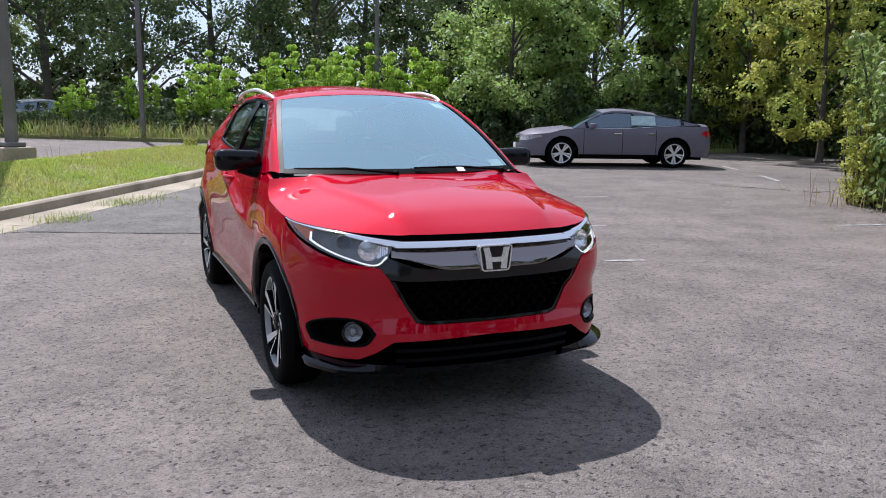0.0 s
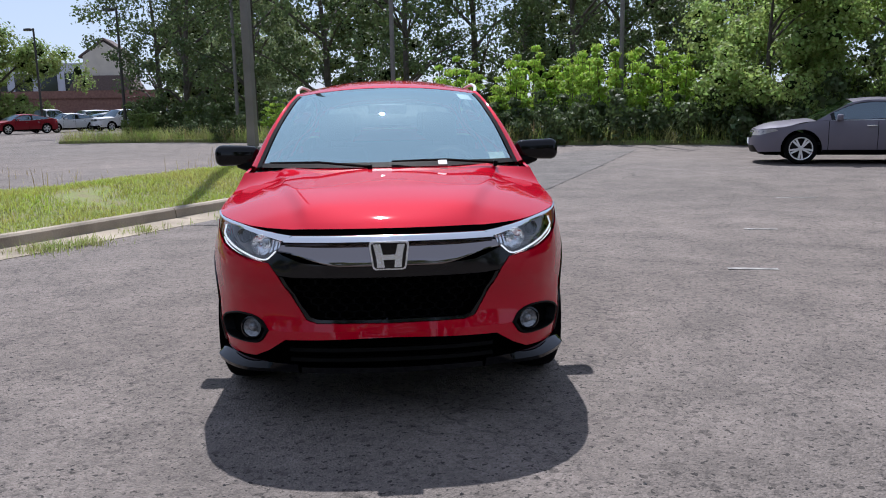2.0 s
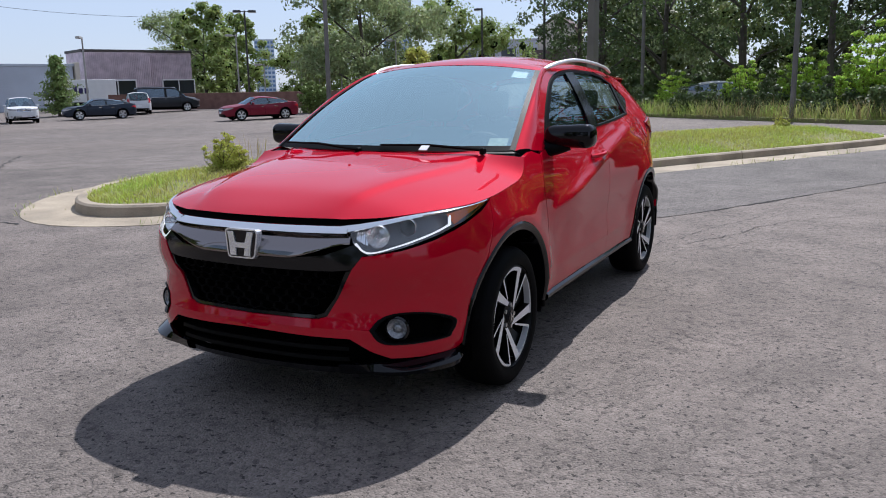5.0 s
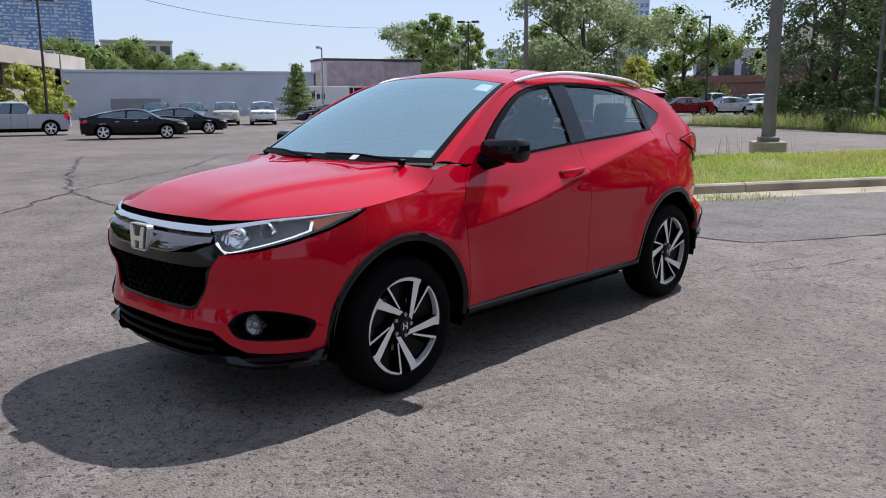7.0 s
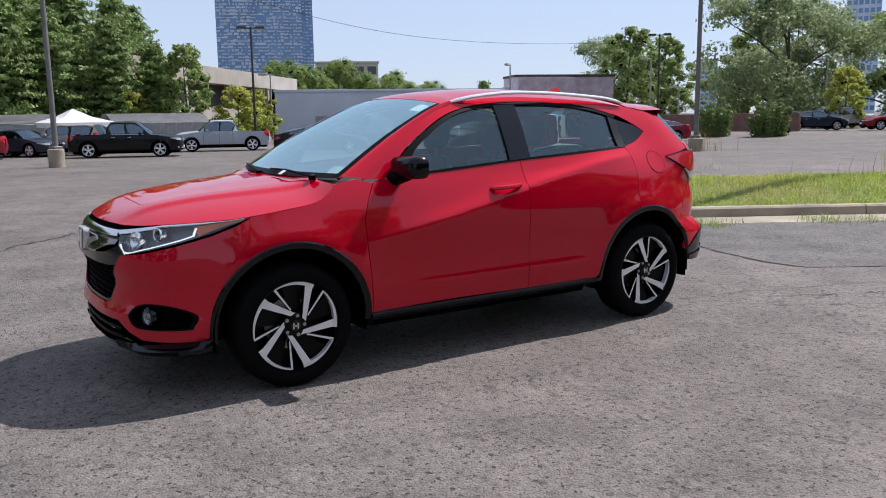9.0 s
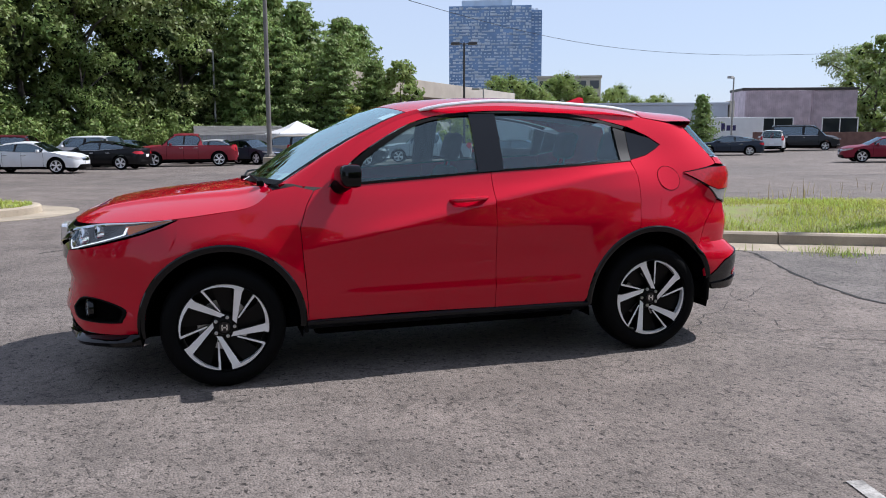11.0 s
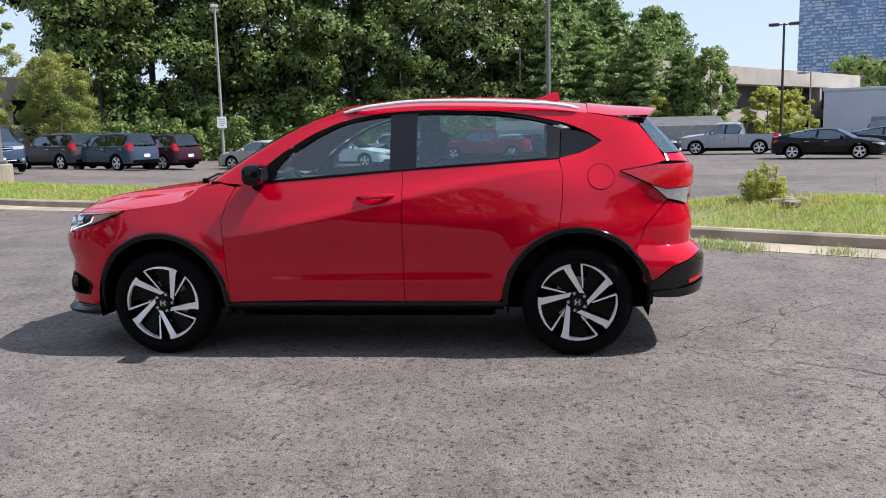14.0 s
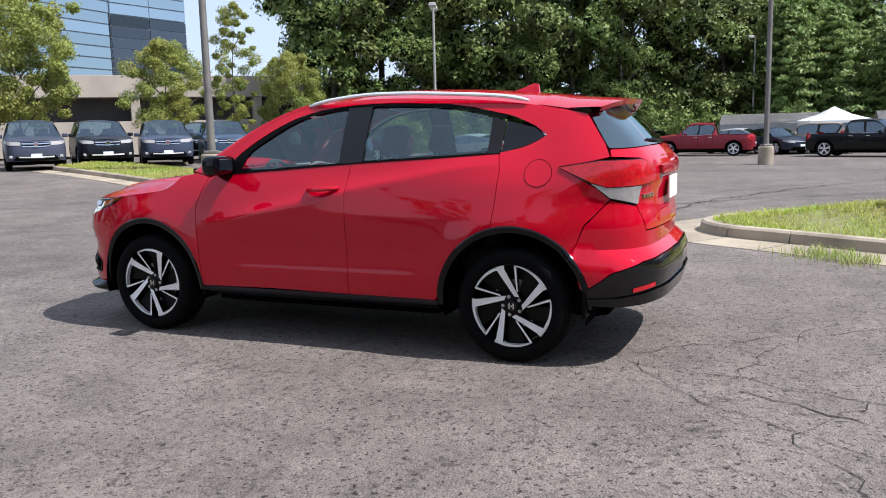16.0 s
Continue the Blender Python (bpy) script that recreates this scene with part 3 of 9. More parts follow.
# ---- the red crossover ----
# Car space: nose towards -y, its own left towards +x, ground at z = 0.
class Skin:
    """The skin of a car's body: a plan outline from the middle of the nose round the side to the middle of the tail, and upright sections."""
    def __init__(self, outline, front, side, rear, s_front, s_rear, extra=None):
        pts = catmull([(x, y, 0) for x, y in outline], 24)
        self.p = np.array([(p.x, p.y) for p in pts])
        self.p[0, 0] = self.p[-1, 0] = 0
        self.s = np.concatenate([[0], np.cumsum(np.hypot(*np.diff(self.p, axis=0).T))])
        t = np.gradient(self.p, axis=0)
        t /= np.linalg.norm(t, axis=1)[:, None]
        self.n = np.stack([t[:, 1], -t[:, 0]], 1)
        self.front, self.side, self.rear, self.extra = Curve(front), Curve(side), Curve(rear), extra
        self.sf, self.sr = s_front, s_rear
        self.total = self.s[-1]

    def sy(self, y):
        """Place along the outline by y, on the side."""
        return float(np.interp(y, self.p[:, 1], self.s))

    def fx(self, x):
        """Place along the outline by x, on the nose."""
        i = int(np.argmax(self.p[:, 0] > 0.95 * self.p[:, 0].max()))
        return float(np.interp(x, self.p[:i, 0], self.s[:i]))

    def rx(self, x):
        """Place along the outline by x, on the tail."""
        i = len(self.p) - 1 - int(np.argmax(self.p[::-1, 0] > 0.95 * self.p[:, 0].max()))
        return float(np.interp(-x, -self.p[i:, 0], self.s[i:]))

    def at(self, s, z, off=0.0):
        s = min(max(s, 0), self.total)
        x, y = np.interp(s, self.s, self.p[:, 0]), np.interp(s, self.s, self.p[:, 1])
        nx, ny = np.interp(s, self.s, self.n[:, 0]), np.interp(s, self.s, self.n[:, 1])
        a, b = sstep(*self.sf, s), sstep(*self.sr, s)
        d = lerp(lerp(self.front(z), self.side(z), a), self.rear(z), b) + off
        if self.extra:
            d += self.extra(x, y, z, a * (1 - b))
        if s < 1e-4 or s > self.total - 1e-4:
            nx = 0
        return Vector((max(0, x + nx * d), y + ny * d, z))


def panel(bm, skin, poly, step=0.05, off=0.0, lip=0.018, mirror=False, both=False, zstep=None):
    """A panel of the skin inside a polygon of (s, z), with a rim turned inwards."""
    tmp = bmesh.new()
    tmp.faces.new([tmp.verts.new((s, z, 0)) for s, z in poly])
    ss, zs = [p[0] for p in poly], [p[1] for p in poly]
    for ax, lo, hi, st in ((0, min(ss), max(ss), step), (1, min(zs), max(zs), zstep or step)):
        n = max(1, int((hi - lo) / st))
        for k in range(1, n):
            co, no = Vector((0, 0, 0)), Vector((0, 0, 0))
            co[ax], no[ax] = lo + (hi - lo) * k / n, 1
            bmesh.ops.bisect_plane(tmp, geom=tmp.verts[:] + tmp.edges[:] + tmp.faces[:], plane_co=co, plane_no=no, dist=1e-5)
    tmp.normal_update()
    flip = tmp.faces[:][0].normal.z < 0
    tmp.verts.index_update()
    uv = [(v.co.x, v.co.y) for v in tmp.verts]
    faces = [[v.index for v in (f.verts[:][::-1] if flip else f.verts)] for f in tmp.faces]
    rim = [(e.verts[0].index, e.verts[1].index) for e in tmp.edges if len(e.link_faces) == 1 and not (both and abs(e.verts[0].co.x) < 1e-5 and abs(e.verts[1].co.x) < 1e-5)
           and not (both and abs(e.verts[0].co.x - skin.total) < 1e-5 and abs(e.verts[1].co.x - skin.total) < 1e-5)]
    tmp.free()
    for side in ((1, -1) if both else ((-1,) if mirror else (1,))):
        vs, inner = [], {}
        for s, z in uv:
            p = skin.at(s, z, off)
            vs.append(bm.verts.new((p.x * side, p.y, p.z)))
        for f in faces:
            # outward on the left side: the order of (s, z) runs round it
            bm.faces.new([vs[i] for i in (f if side > 0 else f[::-1])])
        if lip:
            for i in {i for e in rim for i in e}:
                p = skin.at(*uv[i], off - lip)
                inner[i] = bm.verts.new((p.x * side, p.y, p.z))
            for i, j in rim:
                bm.faces.new((vs[i], vs[j], inner[j], inner[i]))
    bmesh.ops.remove_doubles(bm, verts=bm.verts, dist=2e-4)
    bmesh.ops.recalc_face_normals(bm, faces=bm.faces)
    return bm


def arc(yc, zc, r, a0, a1, skin, n=14, squash=1.0):
    """Points of a wheel arch as (s, z); angles in degrees from +y upwards."""
    return [(skin.sy(yc + squash * r * math.cos(radians(lerp(a0, a1, k / n)))), zc + r * math.sin(radians(lerp(a0, a1, k / n)))) for k in range(n + 1)]


WB, RW = 1.305, 0.335            # half the wheelbase, the tyre's radius
CREASE = Curve([(-0.9, 0.74), (-0.5, 0.82), (0.1, 0.95), (0.7, 1.07), (1.2, 1.14), (1.6, 1.15)])


def sculpt(x, y, z, a):
    """Creases of the doors, the flares over the wheels and the narrowing glasshouse."""
    d = z - CREASE(y)
    e = 0.032 * math.exp(0.17 - math.hypot(d, 0.007) / (0.042 if d > 0 else 0.15)) * sstep(-0.95, -0.35, y) * sstep(1.5, 0.9, y)
    e -= 0.010 * math.exp(-((z - 0.62) / 0.10)**2) * sstep(-0.9, -0.6, y) * sstep(0.95, 0.7, y)
    e += 0.005 * math.exp(-((z - 0.47) / 0.03)**2) * sstep(-0.85, -0.5, y) * sstep(0.95, 0.6, y)
    for yc in (-WB, WB):
        r = math.hypot(y - yc, z - RW)
        e += 0.014 * math.exp(-((r - 0.47) / 0.06)**2) * sstep(0.25, 0.45, z)
    e -= 0.075 * sstep(0.6, 1.6, y) * sstep(1.0, 1.30, z) * a
    return e * a


RED_SKIN = Skin([(0, -2.175), (0.28, -2.16), (0.50, -2.105), (0.66, -2.01), (0.775, -1.86), (0.84, -1.66), (0.868, -1.45), (0.875, -1.2), (0.872, -0.7), (0.870, 0), (0.873, 0.7),
                 (0.878, 1.2), (0.872, 1.45), (0.845, 1.70), (0.78, 1.91), (0.66, 2.03), (0.45, 2.09), (0, 2.115)],
                front=[(0.15, -0.16), (0.24, -0.05), (0.30, -0.01), (0.42, 0.0), (0.50, -0.018), (0.60, -0.024), (0.655, 0.002), (0.70, 0.005), (0.76, 0.0), (0.84, -0.035), (0.90, -0.085), (0.96, -0.18), (1.1, -0.4)],
                side=[(0.15, -0.09), (0.25, -0.045), (0.34, -0.02), (0.50, -0.005), (0.70, 0.0), (0.82, -0.006), (0.92, -0.025), (1.02, -0.055), (1.08, -0.08), (1.12, -0.095), (1.2, -0.125), (1.3, -0.170), (1.4, -0.222), (1.5, -0.285), (1.58, -0.345)],
                rear=[(0.20, -0.16), (0.28, -0.06), (0.40, 0.0), (0.58, 0.02), (0.61, 0.0), (0.66, -0.06), (0.78, -0.05), (0.92, -0.075), (1.03, -0.055), (1.12, -0.06), (1.17, -0.085), (1.21, -0.12), (1.30, -0.20), (1.40, -0.30), (1.5, -0.41)],
                s_front=(0.55, 1.25), s_rear=(4.05, 4.85), extra=sculpt)


def wheel(parent, x, y, side, r=RW, rim_r=0.245, w=0.22, parts_mat=(M_SILVER, M_RIMBLACK), turn=0.0, hub_cap=True):
    """A tyre on a two-tone alloy wheel with swept blades."""
    base = Matrix.Translation((x, y, r)) @ Matrix.Rotation(radians(90 * side), 4, 'Y')
    # local z of the wheel points outwards
    h = w / 2
    bm = bm_new()
    lathe(bm, [(rim_r - 0.005, h - 0.03), (rim_r + 0.004, h - 0.006), (rim_r + 0.02, h), (r - 0.045, h + 0.002), (r - 0.018, h - 0.012), (r - 0.004, h - 0.035), (r, 0.02),
               (r, -0.02), (r - 0.004, -h + 0.035), (r - 0.02, -h + 0.01), (rim_r, -h)], 56, base)
    w_ob = part("wheel", bm, M_RUBBER, parent, smooth=True)
    w_ob.name = "tyre"
    bm = bm_new()
    lathe(bm, [(rim_r - 0.02, -h + 0.02), (rim_r - 0.016, 0.0), (rim_r - 0.012, h - 0.02), (rim_r - 0.004, h - 0.006), (rim_r + 0.003, h - 0.012)], 56, base)
    lathe(bm, [(rim_r - 0.02, -0.02), (0.001, -0.02)], 40, base)
    rim = part("rim", bm, parts_mat[1], w_ob, smooth=True)
    # brake disc and hub
    bm = bm_new()
    lathe(bm, [(0.14, -0.005), (0.14, 0.005), (0.06, 0.006)], 40, base)
    part("brake_disc", bm, M_STEEL, w_ob, smooth=True)
    bm = bm_new()
    lathe(bm, [(0.075, h - 0.06), (0.07, h - 0.035), (0.045, h - 0.03), (0.04, h - 0.022), (0.001, h - 0.022)], 30, base)
    part("hub", bm, parts_mat[1], w_ob, smooth=True)
    zo = h - 0.022
    R = rim_r - 0.004
    n_pet = 5

    def blade(name, a, b, w0, w1, z0, z1, thick, material):
        """A flat bar between two places of the wheel's face."""
        A, B = Vector((*a, 0)), Vector((*b, 0))
        d = (B - A).normalized()
        nn = Vector((-d.y, d.x, 0))
        ring = [A + nn * w0, A - nn * w0, B - nn * w1, B + nn * w1]
        zz = (z0, z0, z1, z1)
        bm = bm_new()
        hi = [bm.verts.new(base @ (p + Vector((0, 0, z)))) for p, z in zip(ring, zz)]
        lo = [bm.verts.new(base @ (p * 0.985 + Vector((0, 0, z - thick)))) for p, z in zip(ring, zz)]
        bm.faces.new(hi), bm.faces.new(lo[::-1])
        for i in range(4):
            bm.faces.new((lo[i], lo[(i + 1) % 4], hi[(i + 1) % 4], hi[i]))
        bmesh.ops.recalc_face_normals(bm, faces=bm.faces)
        o = part(name, bm, material, w_ob)
        o.data.materials.append(parts_mat[1])
        o.data.polygons.foreach_set("material_index", [0] + [1] * (len(o.data.polygons) - 1))
        return o

    def pol(rr, deg):
        t_ = radians(deg) * side + (math.pi / 2) * side
        return (rr * math.cos(t_), rr * math.sin(t_))
    for k in range(n_pet):
        th = turn + 72 * k
        blade("spoke", pol(0.055, th - 52), pol(R - 0.014, th + 1), 0.011, 0.022, zo - 0.012, zo + 0.010, 0.03, parts_mat[0])
        blade("spoke_edge", pol(0.088, th + 35), pol(R - 0.006, th + 50), 0.004, 0.0065, zo - 0.008, zo + 0.009, 0.03, parts_mat[0])
        bm = bm_new()
        rows = []
        for q in range(9):
            f = q / 8
            an = th + lerp(-6, 50, f)
            w_ = lerp(0.026, 0.010, f)
            rows.append([base @ Vector((*pol(R, an), zo + 0.009)), base @ Vector((*pol(R - w_, an), zo + 0.0105)), base @ Vector((*pol(R - w_, an), zo - 0.02))])
        loft(bm, rows)
        bmesh.ops.recalc_face_normals(bm, faces=bm.faces)
        part("spoke_tip", bm, parts_mat[0], w_ob)
        blade("spoke_back", pol(0.05, th - 20), pol(R - 0.01, th + 25), 0.03, 0.05, zo - 0.05, zo - 0.03, 0.012, parts_mat[1])
        bm = bm_new()
        lathe(bm, [(0.010, zo - 0.03), (0.010, zo - 0.004), (0.001, zo - 0.002)], 8, base @ Matrix.Translation((*pol(0.054, th + 4), 0)))
        part("wheel_nut", bm, M_STEEL, w_ob, smooth=True)
    if hub_cap:
        bm = bm_new()
        lathe(bm, [(0.031, zo - 0.01), (0.030, zo + 0.004), (0.001, zo + 0.006)], 30, base)
        part("hub_cap", bm, M_BLACKG, w_ob, smooth=True)
        # chrome mark on the cap
        bm = bm_new()
        for sx in (-1, 1):
            box(bm, (sx * 0.012 - 0.004, -0.016, zo + 0.006), (sx * 0.012 + 0.004, 0.016, zo + 0.009), m=base @ Matrix.Rotation(radians(-90 * side), 4, 'Z'))
        box(bm, (-0.012, -0.004, zo + 0.006), (0.012, 0.004, zo + 0.009), m=base @ Matrix.Rotation(radians(-90 * side), 4, 'Z'))
        part("cap_mark", bm, M_CHROME, w_ob)
    return w_ob


def cross_loft(bm, edges, mids, power=2.4, n=24, off=0.0, flat=0.0):
    """A crowned skin between an edge line on the left and its mirror image: edges and mids are 3D points station by station."""
    rows = []
    for e, c in zip(edges, mids):
        row = []
        for k in range(2 * n + 1):
            v = (k - n) / n
            f = abs(v)**power
            row.append(Vector((e.x * v, lerp(c.y, e.y, abs(v)**2), lerp(c.z, e.z, f) + off)))
        rows.append(row)
    loft(bm, rows)
    bmesh.ops.recalc_face_normals(bm, faces=bm.faces)
    return rows


def resample(pts, n):
    P = catmull(pts, 12)
    d = np.concatenate([[0], np.cumsum([(b - a).length for a, b in zip(P, P[1:])])])
    out = []
    for k in range(n):
        x = d[-1] * k / (n - 1)
        i = min(int(np.searchsorted(d, x, side="right")) - 1, len(P) - 2)
        out.append(P[i].lerp(P[i + 1], (x - d[i]) / max(1e-9, d[i + 1] - d[i])))
    return out


def rim_lip(bm, depth=0.015, direction=(0, 0, -1)):
    """Turns the free edges of a skin inwards."""
    es = [e for e in bm.edges if len(e.link_faces) == 1]
    r = bmesh.ops.extrude_edge_only(bm, edges=es)
    for v in (g for g in r["geom"] if isinstance(g, bmesh.types.BMVert)):
        v.co += Vector(direction) * depth


car = thing("car", "red compact crossover parked on asphalt with black mirrors and two-tone wheels", "car")
SK = RED_SKIN
sy, fx, rx, TOT = SK.sy, SK.fx, SK.rx, SK.total

# lines shared by the panels, as (y or x, z)
HOOD_EDGE = [(fx(0.0), 0.892), (fx(0.25), 0.892), (fx(0.45), 0.892), (fx(0.60), 0.896), (fx(0.72), 0.905), (sy(-1.70), 0.918), (sy(-1.52), 0.932), (sy(-1.32), 0.955), (sy(-1.17), 0.975), (sy(-1.09), 1.01), (sy(-1.03), 1.065)]
FA = dict(yc=-WB, zc=RW, skin=SK)
arch_f = arc(-WB, RW, 0.445, 172, -3, SK, 20, 0.985)
arch_r = arc(WB, RW, 0.452, 176, 6, SK, 20, 0.985)

# hood
edge3 = [SK.at(s, z) for s, z in HOOD_EDGE[2:]]
mids3 = [Vector((0, y, z)) for y, z in ((-2.10, 0.894), (-2.06, 0.916), (-1.99, 0.945), (-1.87, 0.985), (-1.66, 1.022), (-1.42, 1.052), (-1.24, 1.072), (-1.13, 1.083), (-1.06, 1.088))]
E_, C_ = resample(edge3, 30), resample(mids3, 30)
bm = bm_new()
rows = cross_loft(bm, E_, C_, 2.6, 48)
for v in bm.verts:      # two shallow creases that run from the grille to the windshield
    xc = lerp(0.36, 0.57, sstep(-2.15, -1.05, v.co.y))
    dx = abs(v.co.x) - xc
    v.co.z += 0.012 * math.exp(-(dx / (0.16 if dx < 0 else 0.03))**2) * sstep(-2.10, -1.9, v.co.y)
rim_lip(bm, 0.02, (0, 1, -0.25))
hood = part("hood", bm, M_RED, car, smooth=True)

bm = bm_new()     # black strip standing for the shade in the gap under the hood's edge
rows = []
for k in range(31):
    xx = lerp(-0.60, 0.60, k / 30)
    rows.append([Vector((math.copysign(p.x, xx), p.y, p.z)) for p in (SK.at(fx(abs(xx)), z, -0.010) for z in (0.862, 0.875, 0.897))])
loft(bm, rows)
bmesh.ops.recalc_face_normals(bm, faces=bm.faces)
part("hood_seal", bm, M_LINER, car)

# front bumper: red skin in one piece with cut-outs for the lamps and grilles, half by half
HL_IN, HL_TIP = (fx(0.47), 0.862), (fx(0.55), 0.752)
bumper = [(fx(0.0), 0.480), (fx(0.33), 0.483), (fx(0.375), 0.497), (fx(0.425), 0.575), (fx(0.492), 0.702), (fx(0.53), 0.752), (fx(0.56), 0.754), (fx(0.66), 0.768), (fx(0.76), 0.80), (sy(-1.72), 0.845), (sy(-1.60), 0.885), (sy(-1.53), 0.918),
          (sy(-1.545), 0.82), (sy(-1.60), 0.715), (sy(-1.675), 0.60), (sy(-1.725), 0.47), (sy(-1.745), 0.335),
          (sy(-1.80), 0.315), (fx(0.72), 0.315), (fx(0.60), 0.318), (fx(0.52), 0.345), (fx(0.46), 0.372), (fx(0.0), 0.378)]
fog = [(fx(0.545), 0.446), (fx(0.585), 0.392), (fx(0.66), 0.378), (fx(0.78), 0.378), (sy(-1.82), 0.394), (fx(0.80), 0.455), (fx(0.74), 0.500), (fx(0.65), 0.510), (fx(0.585), 0.490)]


def with_hole(bm, skin, outer, hole, **kw):
    """A panel with a hole: cut along a line through the hole into two rings."""
    zc = sum(p[1] for p in hole) / len(hole)
    sc = [p[0] for p in hole]
    i0, i1 = sc.index(min(sc)), sc.index(max(sc))
    up, lo = [], []
    n = len(hole)
    i = i0
    while i != i1:
        lo.append(hole[i]); i = (i + 1) % n
    lo.append(hole[i1])
    i = i1
    while i != i0:
        up.append(hole[i]); i = (i + 1) % n
    up.append(hole[i0])
    if sum(p[1] for p in up) / len(up) < sum(p[1] for p in lo) / len(lo):
        up, lo = lo[::-1], up[::-1]
    return lo, up     # lo runs left to right under, up right to left over


lo, up = with_hole(None, SK, bumper, fog)
bm = bm_new()
# upper half: above the lamp's opening; lower half: under it
kL, kR = (fx(0.0), 0.41), (sy(-1.735), 0.41)
upper = [(fx(0.0), 0.480), (fx(0.33), 0.483), (fx(0.375), 0.497), (fx(0.425), 0.575), (fx(0.492), 0.702), (fx(0.53), 0.752), (fx(0.56), 0.754), (fx(0.66), 0.768), (fx(0.76), 0.80), (sy(-1.72), 0.845), (sy(-1.60), 0.885), (sy(-1.53), 0.918),
         (sy(-1.545), 0.82), (sy(-1.60), 0.715), (sy(-1.675), 0.60), (sy(-1.725), 0.47), (sy(-1.737), 0.40), lo[-1]] + up[1:] + [(fx(0.0), 0.452)]
lower = [(fx(0.0), 0.452)] + lo + [(sy(-1.737), 0.40), (sy(-1.748), 0.335), (sy(-1.80), 0.315), (fx(0.72), 0.315), (fx(0.62), 0.322), (fx(0.55), 0.356), (fx(0.47), 0.410), (fx(0.0), 0.422)]
panel(bm, SK, upper, 0.045, both=True, lip=0.0)
panel(bm, SK, lower, 0.045, both=True, lip=0.0)
bmesh.ops.remove_doubles(bm, verts=bm.verts, dist=0.002)
rim_lip(bm, 0.03, (0, 1, 0))
part("front_bumper", bm, M_RED, car, smooth=True)

# added near-black shell, its colour standing for the shade behind all openings
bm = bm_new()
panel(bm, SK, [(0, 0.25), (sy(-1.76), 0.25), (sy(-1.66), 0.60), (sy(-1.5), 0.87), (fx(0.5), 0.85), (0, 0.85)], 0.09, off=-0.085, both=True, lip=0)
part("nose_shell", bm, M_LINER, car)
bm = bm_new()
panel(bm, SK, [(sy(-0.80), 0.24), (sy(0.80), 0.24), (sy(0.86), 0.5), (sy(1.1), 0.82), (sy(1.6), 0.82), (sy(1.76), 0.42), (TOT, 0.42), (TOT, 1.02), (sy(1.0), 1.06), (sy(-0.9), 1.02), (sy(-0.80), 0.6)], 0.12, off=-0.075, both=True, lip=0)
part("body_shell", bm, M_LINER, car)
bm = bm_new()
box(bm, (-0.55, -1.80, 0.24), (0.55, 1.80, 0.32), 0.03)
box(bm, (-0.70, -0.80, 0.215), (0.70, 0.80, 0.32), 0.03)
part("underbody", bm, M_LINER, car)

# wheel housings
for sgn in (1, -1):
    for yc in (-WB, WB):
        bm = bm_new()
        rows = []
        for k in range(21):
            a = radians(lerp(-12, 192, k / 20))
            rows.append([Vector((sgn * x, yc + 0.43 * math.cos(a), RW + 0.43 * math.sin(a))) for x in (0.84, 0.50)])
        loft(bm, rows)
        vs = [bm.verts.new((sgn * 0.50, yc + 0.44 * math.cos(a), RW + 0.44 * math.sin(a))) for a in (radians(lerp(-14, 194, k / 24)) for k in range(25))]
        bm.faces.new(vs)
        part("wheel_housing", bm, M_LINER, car)

